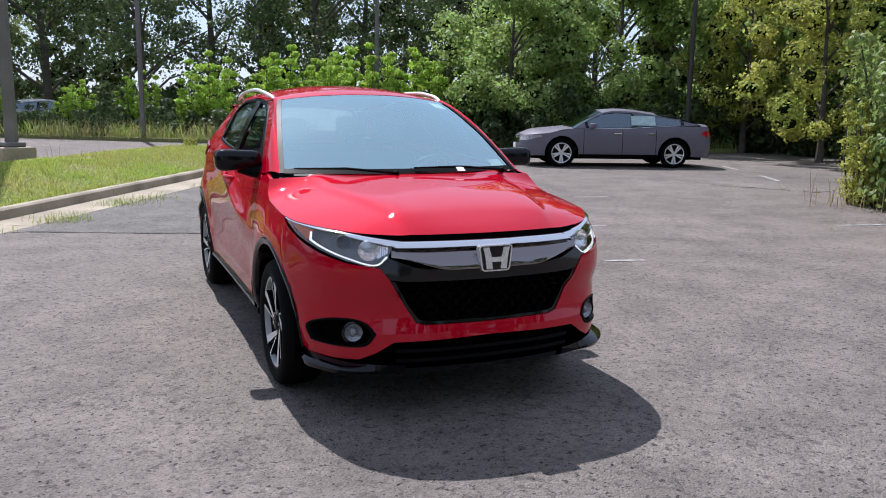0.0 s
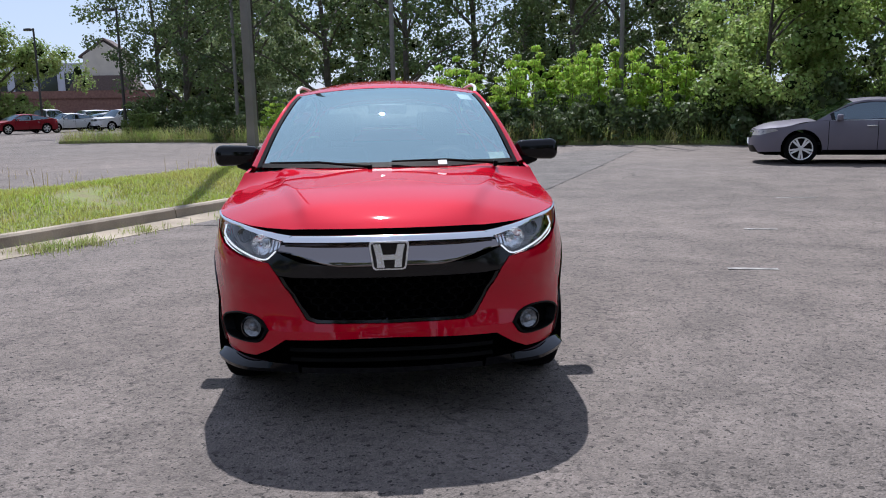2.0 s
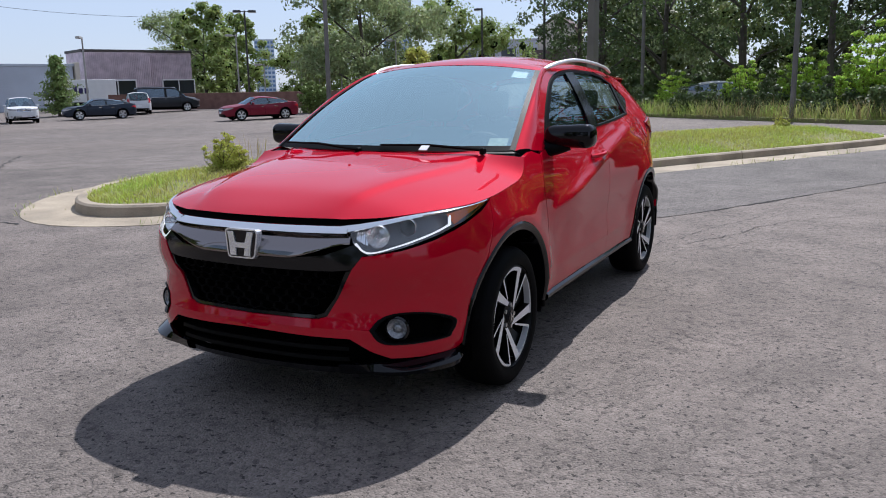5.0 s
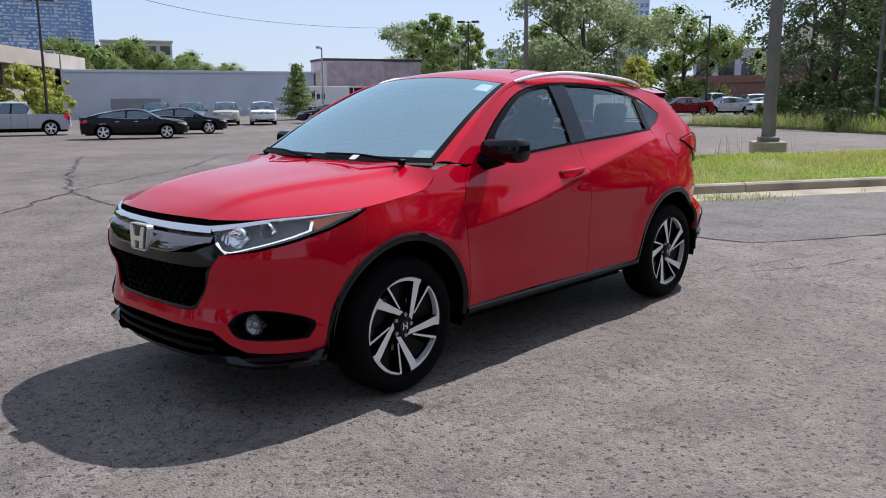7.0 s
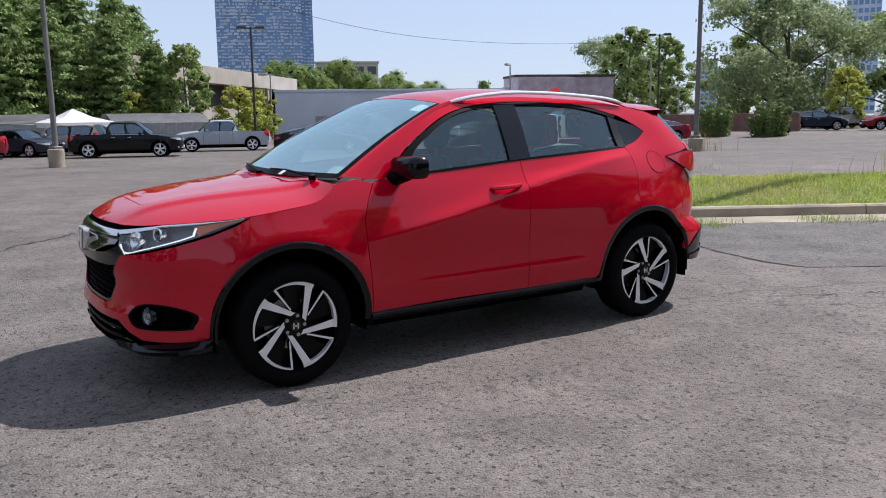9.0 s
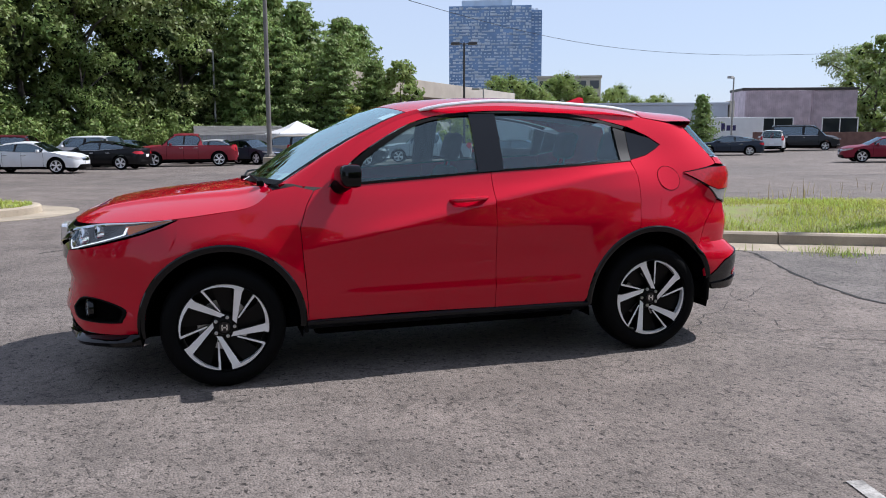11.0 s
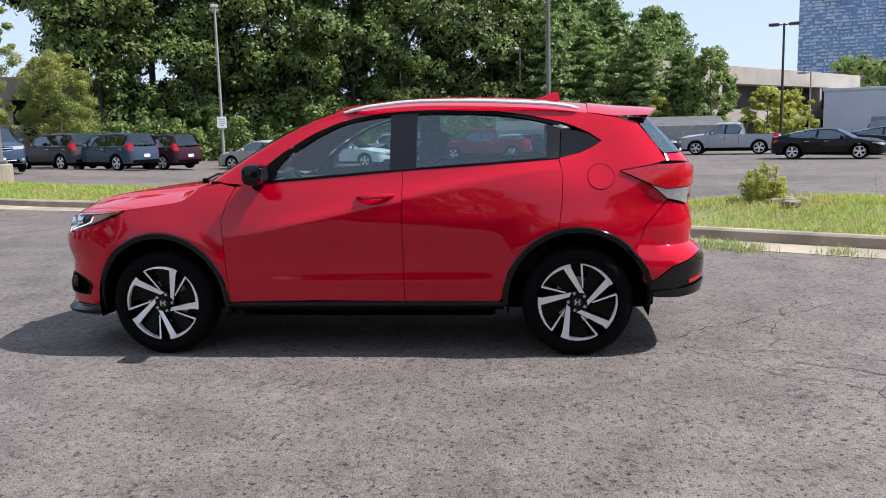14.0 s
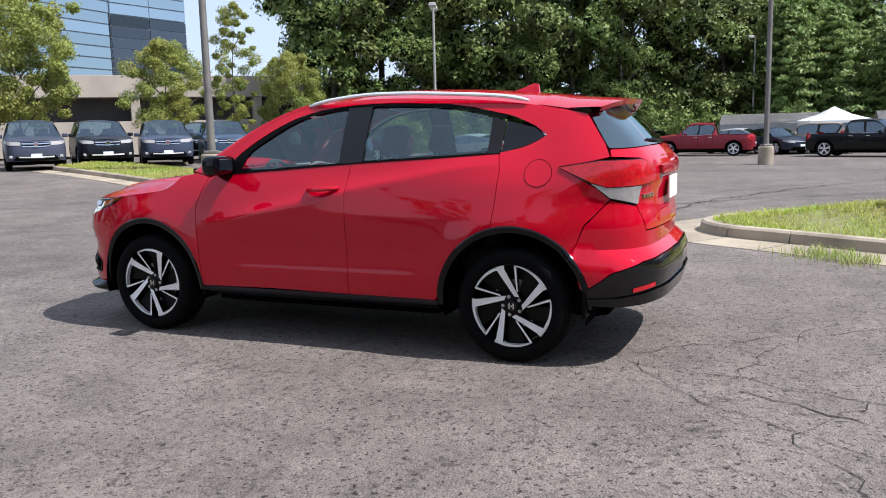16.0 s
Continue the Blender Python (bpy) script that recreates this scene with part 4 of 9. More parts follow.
for sgn in (1, -1):
    mir = sgn < 0
    # fender
    bm = bm_new()
    fend = [(sy(-1.535), 0.815), (sy(-1.523), 0.922)] + [p for p in [(sy(-1.52), 0.927), (sy(-1.32), 0.950), (sy(-1.17), 0.970), (sy(-1.085), 1.005), (sy(-1.02), 1.065)]] + \
           [(sy(-0.90), 1.085), (sy(-0.80), 1.06), (sy(-0.845), 0.98), (sy(-0.885), 0.86), (sy(-0.875), 0.70), (sy(-0.86), 0.5), (sy(-0.852), 0.345)] + \
           [p for p in arc(-WB, RW, 0.452, 0, 132, SK, 16, 0.985)] + [(sy(-1.59), 0.715)]
    panel(bm, SK, fend, 0.045, mirror=mir)
    part("fender", bm, M_RED, car, smooth=True)
    # front door
    bm = bm_new()
    panel(bm, SK, [(sy(-0.848), 0.345), (sy(-0.856), 0.5), (sy(-0.871), 0.70), (sy(-0.881), 0.86), (sy(-0.841), 0.98), (sy(-0.795), 1.058), (sy(-0.74), 1.075), (sy(-0.60), 1.083), (sy(-0.2), 1.112), (sy(0.2525), 1.14), (sy(0.2535), 0.9), (sy(0.2535), 0.345), (sy(-0.3), 0.352)], 0.06, mirror=mir, zstep=0.011)
    door = part("front_door", bm, M_RED, car, smooth=True)
    # rear door
    bm = bm_new()
    rd = [(sy(0.2570), 0.345), (sy(0.2570), 0.9), (sy(0.2560), 1.14), (sy(0.6), 1.158), (sy(1.0), 1.178), (sy(1.20), 1.19), (sy(1.222), 1.10), (sy(1.215), 0.95), (sy(1.195), 0.79)] + arc(WB, RW, 0.46, 104, 176, SK, 14, 0.985) + [(sy(0.83), 0.34)]
    panel(bm, SK, rd, 0.06, mirror=mir, zstep=0.011)
    rdoor = part("rear_door", bm, M_RED, car, smooth=True)
    # rear quarter with the D pillar, up to the roof
    bm = bm_new()
    rq = [(sy(1.1985), 0.79), (sy(1.2185), 0.95), (sy(1.2255), 1.10), (sy(1.2035), 1.196), (sy(1.34), 1.225), (sy(1.43), 1.262), (sy(1.478), 1.292), (sy(1.40), 1.345), (sy(1.25), 1.405), (sy(1.0), 1.462), (sy(0.8), 1.492), (sy(0.8), 1.515), (sy(1.1), 1.498), (sy(1.4), 1.462), (sy(1.62), 1.425), (sy(1.735), 1.405), (sy(1.785), 1.33), (sy(1.845), 1.235),
          (sy(1.865), 1.168), (sy(1.75), 1.145), (sy(1.572), 1.119), (sy(1.60), 1.099), (sy(1.772), 1.006), (sy(1.862), 0.937), (sy(1.80), 0.88), (sy(1.715), 0.80), (sy(1.66), 0.66), (sy(1.655), 0.60)] + arc(WB, RW, 0.46, 37, 103, SK, 14, 0.985)
    panel(bm, SK, rq, 0.045, mirror=mir)
    quarter = part("rear_quarter", bm, M_RED, car, smooth=True)
    # fuel flap only on the left
    if sgn > 0:
        bm = bm_new()
        circ = [(sy(1.452 + 0.078 * math.cos(a)), 1.083 + 0.072 * math.sin(a)) for a in (2 * math.pi * k / 28 for k in range(28))]
        panel(bm, SK, circ, 0.05, off=0.0025, mirror=mir, lip=0.004)
        part("fuel_flap", bm, M_RED, quarter, smooth=True)
        bm = bm_new()
        ring = []
        for rr in (0.081, 0.0775):
            ring.append([SK.at(sy(1.452 + rr * math.cos(a)), 1.083 + rr * 0.93 * math.sin(a), 0.0018) for a in (2 * math.pi * k / 40 for k in range(40))])
        loft(bm, ring, True)
        part("flap_gap", bm, M_LINER, quarter)
    # arch cladding
    for yc, a0, a1, r1 in ((-WB, -3, 186, 0.447), (WB, 0, 182, 0.454)):
        bm = bm_new()
        rows = []
        for k in range(33):
            a = lerp(a0, a1, k / 32)
            row = []
            for rr, off in ((r1 + 0.008, 0.0), (r1, 0.008), (r1 - 0.012, 0.009), (r1 - 0.030, 0.002), (r1 - 0.036, -0.03), (r1 - 0.04, -0.09)):
                p = SK.at(sy(yc + 0.985 * rr * math.cos(radians(a))), max(0.17, RW + rr * math.sin(radians(a))), off)
                row.append(Vector((p.x * sgn, p.y, p.z)))
            rows.append(row)
        loft(bm, rows)
        bmesh.ops.recalc_face_normals(bm, faces=bm.faces)
        part("arch_trim", bm, M_PIANO, car, smooth=True)
    # sill trim
    bm = bm_new()
    rows = []
    for k in range(19):
        y = lerp(-0.86, 0.86, k / 18)
        row = []
        for z, off in ((0.348, -0.006), (0.344, 0.002), (0.334, 0.016), (0.318, 0.020), (0.296, 0.004), (0.280, -0.03), (0.276, -0.12)):
            p = SK.at(sy(y), z, off)
            row.append(Vector((p.x * sgn, p.y, p.z)))
        rows.append(row)
    loft(bm, rows)
    bmesh.ops.recalc_face_normals(bm, faces=bm.faces)
    part("sill_trim", bm, M_PIANO, car, smooth=True)
    # glass and black frames of the side windows
    FRAME = [(sy(-0.70), 1.078), (sy(-0.60), 1.085), (sy(0.25), 1.142), (sy(1.0), 1.180), (sy(1.205), 1.192), (sy(1.34), 1.222), (sy(1.43), 1.258), (sy(1.474), 1.288), (sy(1.40), 1.338), (sy(1.24), 1.398), (sy(1.0), 1.452), (sy(0.75), 1.486), (sy(0.45), 1.497), (sy(0.20), 1.493), (sy(0.0), 1.472), (sy(-0.20), 1.425), (sy(-0.40), 1.325), (sy(-0.58), 1.20)]
    bm = bm_new()
    # a band of frame round the two windows, built as strips
    def strip(a, b, off=0.004, n=10, thick=0.012):
        A = [Vector((s, z, 0)) for s, z in a]
        B = [Vector((s, z, 0)) for s, z in b]
        A, B = resample(A, n), resample(B, n)
        rows = []
        for p, q in zip(A, B):
            row = []
            for f, o in ((0, off - thick), (0, off), (0.5, off), (1, off), (1, off - thick)):
                r = p.lerp(q, f)
                v = SK.at(r.x, r.y, o)
                row.append(Vector((v.x * sgn, v.y, v.z)))
            rows.append(row)
        loft(bm, rows)
    W1 = [(sy(-0.575), 1.094), (sy(0.185), 1.146), (sy(0.185), 1.478), (sy(0.0), 1.456), (sy(-0.20), 1.408), (sy(-0.38), 1.318), (sy(-0.53), 1.20)]
    W2 = [(sy(0.33), 1.156), (sy(1.0), 1.190), (sy(1.135), 1.197), (sy(1.135), 1.392), (sy(1.0), 1.436), (sy(0.75), 1.470), (sy(0.45), 1.482), (sy(0.33), 1.482)]
    strip([(sy(-0.70), 1.076), (sy(-0.2), 1.108), (sy(0.25), 1.140)], [(sy(-0.60), 1.096), (sy(-0.2), 1.122), (sy(0.25), 1.152)], n=14)
    strip([(sy(0.25), 1.140), (sy(0.75), 1.166), (sy(1.21), 1.193)], [(sy(0.25), 1.152), (sy(0.75), 1.178), (sy(1.20), 1.203)], n=14)
    strip([(sy(-0.70), 1.076), (sy(-0.56), 1.215), (sy(-0.38), 1.335), (sy(-0.19), 1.427), (sy(0.0), 1.474), (sy(0.22), 1.495)], [(sy(-0.56), 1.10), (sy(-0.50), 1.215), (sy(-0.355), 1.315), (sy(-0.18), 1.410), (sy(0.0), 1.458), (sy(0.22), 1.480)], n=24)
    strip([(sy(0.22), 1.495), (sy(0.45), 1.499), (sy(0.75), 1.488), (sy(1.0), 1.454), (sy(1.22), 1.406)], [(sy(0.22), 1.480), (sy(0.45), 1.483), (sy(0.75), 1.471), (sy(1.0), 1.438), (sy(1.20), 1.388)], n=24)
    bmesh.ops.recalc_face_normals(bm, faces=bm.faces)
    part("window_frame", bm, M_BLACKM, car, smooth=True)
    bm = bm_new()
    strip([(sy(0.175), 1.142), (sy(0.168), 1.482)], [(sy(0.335), 1.152), (sy(0.335), 1.486)], 0.006, 8)
    bmesh.ops.recalc_face_normals(bm, faces=bm.faces)
    part("pillar_trim", bm, M_BLACKG, car, smooth=True)
    bm = bm_new()
    strip([(sy(1.13), 1.192), (sy(1.13), 1.400)], [(sy(1.205), 1.196), (sy(1.215), 1.375)], 0.006, 6)
    bmesh.ops.recalc_face_normals(bm, faces=bm.faces)
    part("rear_handle_panel", bm, M_SATIN, rdoor, smooth=True)
    bm = bm_new()
    panel(bm, SK, W1, 0.06, off=-0.008, lip=0.004, mirror=mir)
    part("door_window", bm, M_GLASS, door, smooth=True).visible_shadow = False
    bm = bm_new()
    panel(bm, SK, W2, 0.06, off=-0.008, lip=0.004, mirror=mir)
    part("door_window", bm, M_PRIVGLASS, rdoor, smooth=True).visible_shadow = False
    bm = bm_new()
    panel(bm, SK, [(sy(1.212), 1.200), (sy(1.34), 1.229), (sy(1.43), 1.265), (sy(1.468), 1.289), (sy(1.40), 1.333), (sy(1.222), 1.375)], 0.05, off=0.001, lip=0.004, mirror=mir)
    part("quarter_window", bm, M_BLACKG, quarter, smooth=True)
    # red roof side rail above the windows, from the windshield to the D pillar
    bm = bm_new()
    a = [(sy(-0.72), 1.072), (sy(-0.565), 1.222), (sy(-0.385), 1.340), (sy(-0.195), 1.432), (sy(0.0), 1.479), (sy(0.22), 1.500), (sy(0.45), 1.504), (sy(0.805), 1.489)]
    b = [(sy(-0.86), 1.085), (sy(-0.64), 1.24), (sy(-0.45), 1.365), (sy(-0.235), 1.462), (sy(0.0), 1.512), (sy(0.22), 1.53), (sy(0.45), 1.533), (sy(0.805), 1.518)]
    strip(a, b, 0.0, 30, 0.02)
    bmesh.ops.recalc_face_normals(bm, faces=bm.faces)
    part("roof_side", bm, M_RED, car, smooth=True)
    # handle and its dish on the front door
    bm = bm_new()
    hp = []
    for k in range(9):
        f = k / 8
        y = lerp(-0.02, 0.205, f)
        o = 0.042 * math.sin(math.pi * min(1, max(0, f)))**0.45
        p = SK.at(sy(y), lerp(0.985, 0.998, f), o + 0.002)
        hp.append((p.x * sgn, p.y, p.z))
    tube(bm, hp, [0.010, 0.014, 0.0145, 0.014, 0.014, 0.014, 0.0145, 0.014, 0.010], 8)
    part("door_handle", bm, M_RED, door, smooth=True)
    bm = bm_new()
    dish = [(sy(0.085 + 0.095 * math.cos(a)), 0.982 + 0.036 * math.sin(a)) for a in (2 * math.pi * k / 24 for k in range(24))]
    panel(bm, SK, dish, 0.05, off=0.003, mirror=mir, lip=0.004)
    part("handle_dish", bm, M_RED, door, smooth=True)
    # mirror
    bm = bm_new()
    box(bm, (-0.135, -0.068, -0.062), (0.130, 0.068, 0.066), 0.045, 4)
    for v in bm.verts:
        f = (v.co.x + 0.135) / 0.265
        v.co.z *= lerp(0.85, 1.0, f)
        v.co.y *= lerp(0.75, 1.0, f)
        v.co.y += 0.02 * f
        if v.co.y > 0.062:
            v.co.y = 0.062
        v.co.x *= sgn
    if mir:
        bmesh.ops.reverse_faces(bm, faces=bm.faces)
    bmesh.ops.transform(bm, matrix=Matrix.Translation((sgn * 0.908, -0.635, 1.142)), verts=bm.verts)
    mirror = part("wing_mirror", bm, M_PIANO, car, "gloss black wing mirror", smooth=True)
    bm = bm_new()
    tube(bm, [(sgn * 0.775, -0.66, 1.075), (sgn * 0.84, -0.645, 1.083), (sgn * 0.90, -0.625, 1.10)], [0.045, 0.036, 0.032], 10)
    part("mirror_arm", bm, M_BLACKM, mirror, smooth=True)
    bm = bm_new()
    box(bm, (-0.065, -0.004, -0.038), (0.065, 0.004, 0.040), 0.003, 1, Matrix.Translation((sgn * 0.915, -0.571, 1.144)))
    part("mirror_glass", bm, M_DKCHROME, mirror)
    # mud flaps
    for yc, yy, z0 in ((-WB, -0.862, 0.27), (WB, 1.722, 0.29)):
        bm = bm_new()
        box(bm, (sgn * 0.80 - 0.055, yy - 0.012, z0), (sgn * 0.80 + 0.055, yy + 0.012, z0 + 0.16), 0.008)
        part("mud_flap", bm, M_BLACKM, car, smooth=False)
    # headlight: housing, reflector bowls, light guide, amber corner, lens
    HL = [(fx(0.555), 0.757), (fx(0.66), 0.778), (fx(0.765), 0.815), (sy(-1.70), 0.862), (sy(-1.58), 0.906), (sy(-1.525), 0.926), (sy(-1.70), 0.910), (fx(0.73), 0.896), (fx(0.60), 0.872), (fx(0.475), 0.848), (fx(0.50), 0.80)]
    bm = bm_new()
    panel(bm, SK, HL, 0.05, off=-0.055, mirror=mir, lip=0.0)
    hl = part("headlight", bm, M_HOUSING, car, "clear headlight with a white light guide and amber corner", smooth=True)
    bm = bm_new()
    panel(bm, SK, HL, 0.04, off=-0.002, mirror=mir, lip=0.05)
    part("lens", bm, M_LENS, hl, smooth=True).visible_shadow = False
    bm = bm_new()
    lowe = [(fx(0.50), 0.802), (fx(0.552), 0.762), (fx(0.66), 0.785), (fx(0.765), 0.823), (sy(-1.795), 0.848)]
    lowi = [(fx(0.507), 0.804), (fx(0.555), 0.767), (fx(0.66), 0.790), (fx(0.763), 0.828), (sy(-1.796), 0.854)]
    strip(lowe, lowi, -0.008, 26, 0.005)
    bmesh.ops.recalc_face_normals(bm, faces=bm.faces)
    part("light_guide", bm, M_DRL, hl, "white daytime light guide", smooth=True)
    bm = bm_new()    # its outer end, hooked upwards
    strip([(sy(-1.806), 0.846), (sy(-1.800), 0.868), (sy(-1.790), 0.886)], [(sy(-1.794), 0.849), (sy(-1.788), 0.869), (sy(-1.780), 0.886)], -0.007, 8, 0.005)
    bmesh.ops.recalc_face_normals(bm, faces=bm.faces)
    part("light_guide", bm, M_DRL, hl, smooth=True)
    bm = bm_new()
    strip([(sy(-1.775), 0.848), (sy(-1.66), 0.888), (sy(-1.55), 0.917)], [(sy(-1.80), 0.890), (sy(-1.66), 0.909), (sy(-1.55), 0.923)], -0.008, 8, 0.01)
    bmesh.ops.recalc_face_normals(bm, faces=bm.faces)
    part("amber_reflector", bm, M_AMBER, hl, "amber side reflector", smooth=True)
    for (xx, zz, rr) in ((0.590, 0.823, 0.046), (0.70, 0.853, 0.034)):
        c = SK.at(fx(xx), zz, -0.03)
        axis = Vector((0.30 * sgn, -1, 0.05)).normalized()
        m = Matrix.Translation((c.x * sgn, c.y, c.z)) @ axis.to_track_quat('Z', 'Y').to_matrix().to_4x4()
        bm = bm_new()
        lathe(bm, [(0.010, -0.015), (rr * 0.6, -0.01), (rr * 0.92, 0.008), (rr, 0.012), (rr * 1.05, 0.008), (rr * 1.05, -0.02)], 28, m)
        part("reflector_bowl", bm, M_REFLECT, hl, smooth=True)
        bm = bm_new()
        if rr > 0.04:     # small capped bulb in the inner bowl, a dark projector ball in the outer one
            lathe(bm, [(rr * 0.26, -0.012), (rr * 0.25, 0.010), (rr * 0.16, 0.016), (0.0008, 0.018)], 16, m)
            part("lamp_bulb", bm, M_CHROME, hl, smooth=True)
        else:
            lathe(bm, [(rr * 0.78, -0.004), (rr * 0.66, 0.012), (rr * 0.36, 0.020), (0.0008, 0.022)], 24, m)
            part("projector_ball", bm, M_BLACKG, hl, smooth=True)
    for k in range(5):    # stepped mirror facets beside the inner bowl
        xa = 0.503 + 0.0095 * k
        bm = bm_new()
        strip([(fx(xa), 0.812 - 0.005 * k), (fx(xa + 0.0075), 0.808 - 0.005 * k)], [(fx(xa), 0.838 + 0.001 * k), (fx(xa + 0.0075), 0.840 + 0.001 * k)], -0.036 + 0.006 * (k % 2), 3, 0.006)
        bmesh.ops.recalc_face_normals(bm, faces=bm.faces)
        part("mirror_facet", bm, M_REFLECT, hl)
    bm = bm_new()
    strip([(fx(0.49), 0.842), (fx(0.62), 0.868), (fx(0.74), 0.889)], [(fx(0.50), 0.851), (fx(0.62), 0.876), (fx(0.74), 0.896)], -0.02, 10, 0.02)
    bmesh.ops.recalc_face_normals(bm, faces=bm.faces)
    part("lamp_brow", bm, M_CHROME, hl, smooth=True)
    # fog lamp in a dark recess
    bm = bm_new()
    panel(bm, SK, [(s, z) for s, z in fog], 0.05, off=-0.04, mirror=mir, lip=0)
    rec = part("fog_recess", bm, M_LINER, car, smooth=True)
    bm = bm_new()
    ringr = []
    cs, cz = sum(p[0] for p in fog) / len(fog), sum(p[1] for p in fog) / len(fog)
    for f, o in ((1.0, 0.002), (0.96, 0.006), (0.88, 0.003), (0.84, -0.04)):
        ringr.append([SK.at(cs + (s - cs) * f, cz + (z - cz) * f, o) for s, z in [(p.x, p.y) for p in catmull([(a, b, 0) for a, b in fog + fog[:1]], 4)[:-1]]])
    loft(bm, [[Vector((p.x * sgn, p.y, p.z)) for p in r] for r in ringr], True)
    bmesh.ops.recalc_face_normals(bm, faces=bm.faces)
    part("fog_bezel", bm, M_BLACKM, rec, smooth=True)
    c = SK.at(fx(0.645), 0.443, -0.02)
    axis = Vector((0.25 * sgn, -1, 0)).normalized()
    m = Matrix.Translation((c.x * sgn, c.y, c.z)) @ axis.to_track_quat('Z', 'Y').to_matrix().to_4x4()
    bm = bm_new()
    lathe(bm, [(0.056, -0.02), (0.054, 0.004), (0.046, 0.008), (0.042, 0.0)], 30, m)
    fl = part("fog_lamp", bm, M_BLACKG, rec, smooth=True)
    bm = bm_new()
    lathe(bm, [(0.042, 0.002), (0.034, -0.006), (0.022, -0.012), (0.018, -0.002), (0.010, 0.004), (0.0008, 0.005)], 30, m)
    part("fog_glass", bm, M_FOGGLASS, rec, "clear round fog lamp glass", smooth=True)
    # black winglet under the corner of the bumper
    bm = bm_new()
    rows = []
    for k in range(17):
        f = k / 16
        s = lerp(fx(0.42), sy(-1.735), f)
        flare = 0.014 + 0.05 * sstep(0.1, 0.5, f) * sstep(1.05, 0.8, f)
        row = []
        for z, o in ((lerp(0.30, 0.322, f), -0.015), (lerp(0.296, 0.318, f), 0.006), (lerp(0.270, 0.285, f), flare), (lerp(0.255, 0.262, f), flare + 0.004), (lerp(0.245, 0.245, f), flare - 0.02), (0.235, -0.09)):
            p = SK.at(s, z, o)
            row.append(Vector((p.x * sgn, p.y, p.z)))
        rows.append(row)
    loft(bm, rows)
    bmesh.ops.recalc_face_normals(bm, faces=bm.faces)
    part("lip_winglet", bm, M_PIANO, car, smooth=True)
    # tail lamp: red upper, clear lower, in a black seal
    bm = bm_new()
    panel(bm, SK, [(sy(1.567), 1.115), (sy(1.752), 1.022), (sy(1.855), 0.940), (rx(0.667), 0.900), (rx(0.643), 1.008), (rx(0.497), 1.028), (rx(0.497), 1.121), (rx(0.64), 1.154), (sy(1.80), 1.150)], 0.045, off=0.003, mirror=mir, lip=0.02)
    part("lamp_seal", bm, M_BLACKG, car, smooth=True)
    bm = bm_new()
    TL = [(sy(1.575), 1.114), (sy(1.76), 1.030), (sy(1.845), 1.005), (rx(0.64), 1.012), (rx(0.50), 1.032), (rx(0.50), 1.118), (rx(0.64), 1.150), (sy(1.80), 1.146)]
    panel(bm, SK, TL, 0.045, off=0.012, mirror=mir, lip=0.03)
    tl = part("tail_light", bm, M_TAIL, car, "red and clear wraparound tail light", smooth=True)
    bm = bm_new()
    panel(bm, SK, [(sy(1.755), 1.026), (sy(1.86), 0.945), (rx(0.665), 0.905), (rx(0.655), 1.006), (sy(1.845), 1.000)], 0.045, off=0.010, mirror=mir, lip=0.03)
    part("clear_lens", bm, M_CLEARL, tl, "clear lower lens", smooth=True)

# wheels
for sgn in (1, -1):
    for yc, tn in ((-WB, 68.0), (WB, 34.0)):
        wheel(car, sgn * (0.7675 - 0.01), yc, sgn, turn=tn)

# windshield, cowl, roof
ws_e = resample([Vector((0.735, -0.985, 1.090)), Vector((0.675, -0.66, 1.285)), Vector((0.612, -0.36, 1.432)), Vector((0.575, -0.205, 1.490))], 16)
ws_c = resample([Vector((0, -1.115, 1.085)), Vector((0, -0.78, 1.315)), Vector((0, -0.45, 1.475)), Vector((0, -0.275, 1.535))], 16)
bm = bm_new()
cross_loft(bm, ws_e, ws_c, 2.2, 14)
part("windshield", bm, M_WINDSHIELD, car, "tinted windshield reflecting the sky", smooth=True).visible_shadow = False
bm = bm_new()     # black band round the glass
for e0, c0, e1, c1 in ((ws_e[0], ws_c[0], ws_e[1], ws_c[1]),):
    cross_loft(bm, [e0, e0.lerp(e1, 0.7)], [c0, c0.lerp(c1, 0.7)], 2.2, 14, 0.003)
for sg in (1, -1):
    rows = []
    for e in ws_e:
        rows.append([Vector((sg * (e.x + 0.004), e.y, e.z + 0.003)), Vector((sg * (e.x - 0.022), e.y - 0.012, e.z + 0.006))])
    loft(bm, rows)
part("glass_border", bm, M_BLACKM, car, smooth=True)
bm = bm_new()     # cowl
cw_e = [Vector((0.745, -1.03, 1.062)), Vector((0.74, -0.975, 1.078))]
cw_c = [Vector((0, -1.155, 1.060)), Vector((0, -1.09, 1.078))]
cross_loft(bm, cw_e, cw_c, 2.2, 14)
part("cowl", bm, M_BLACKM, car, smooth=True)
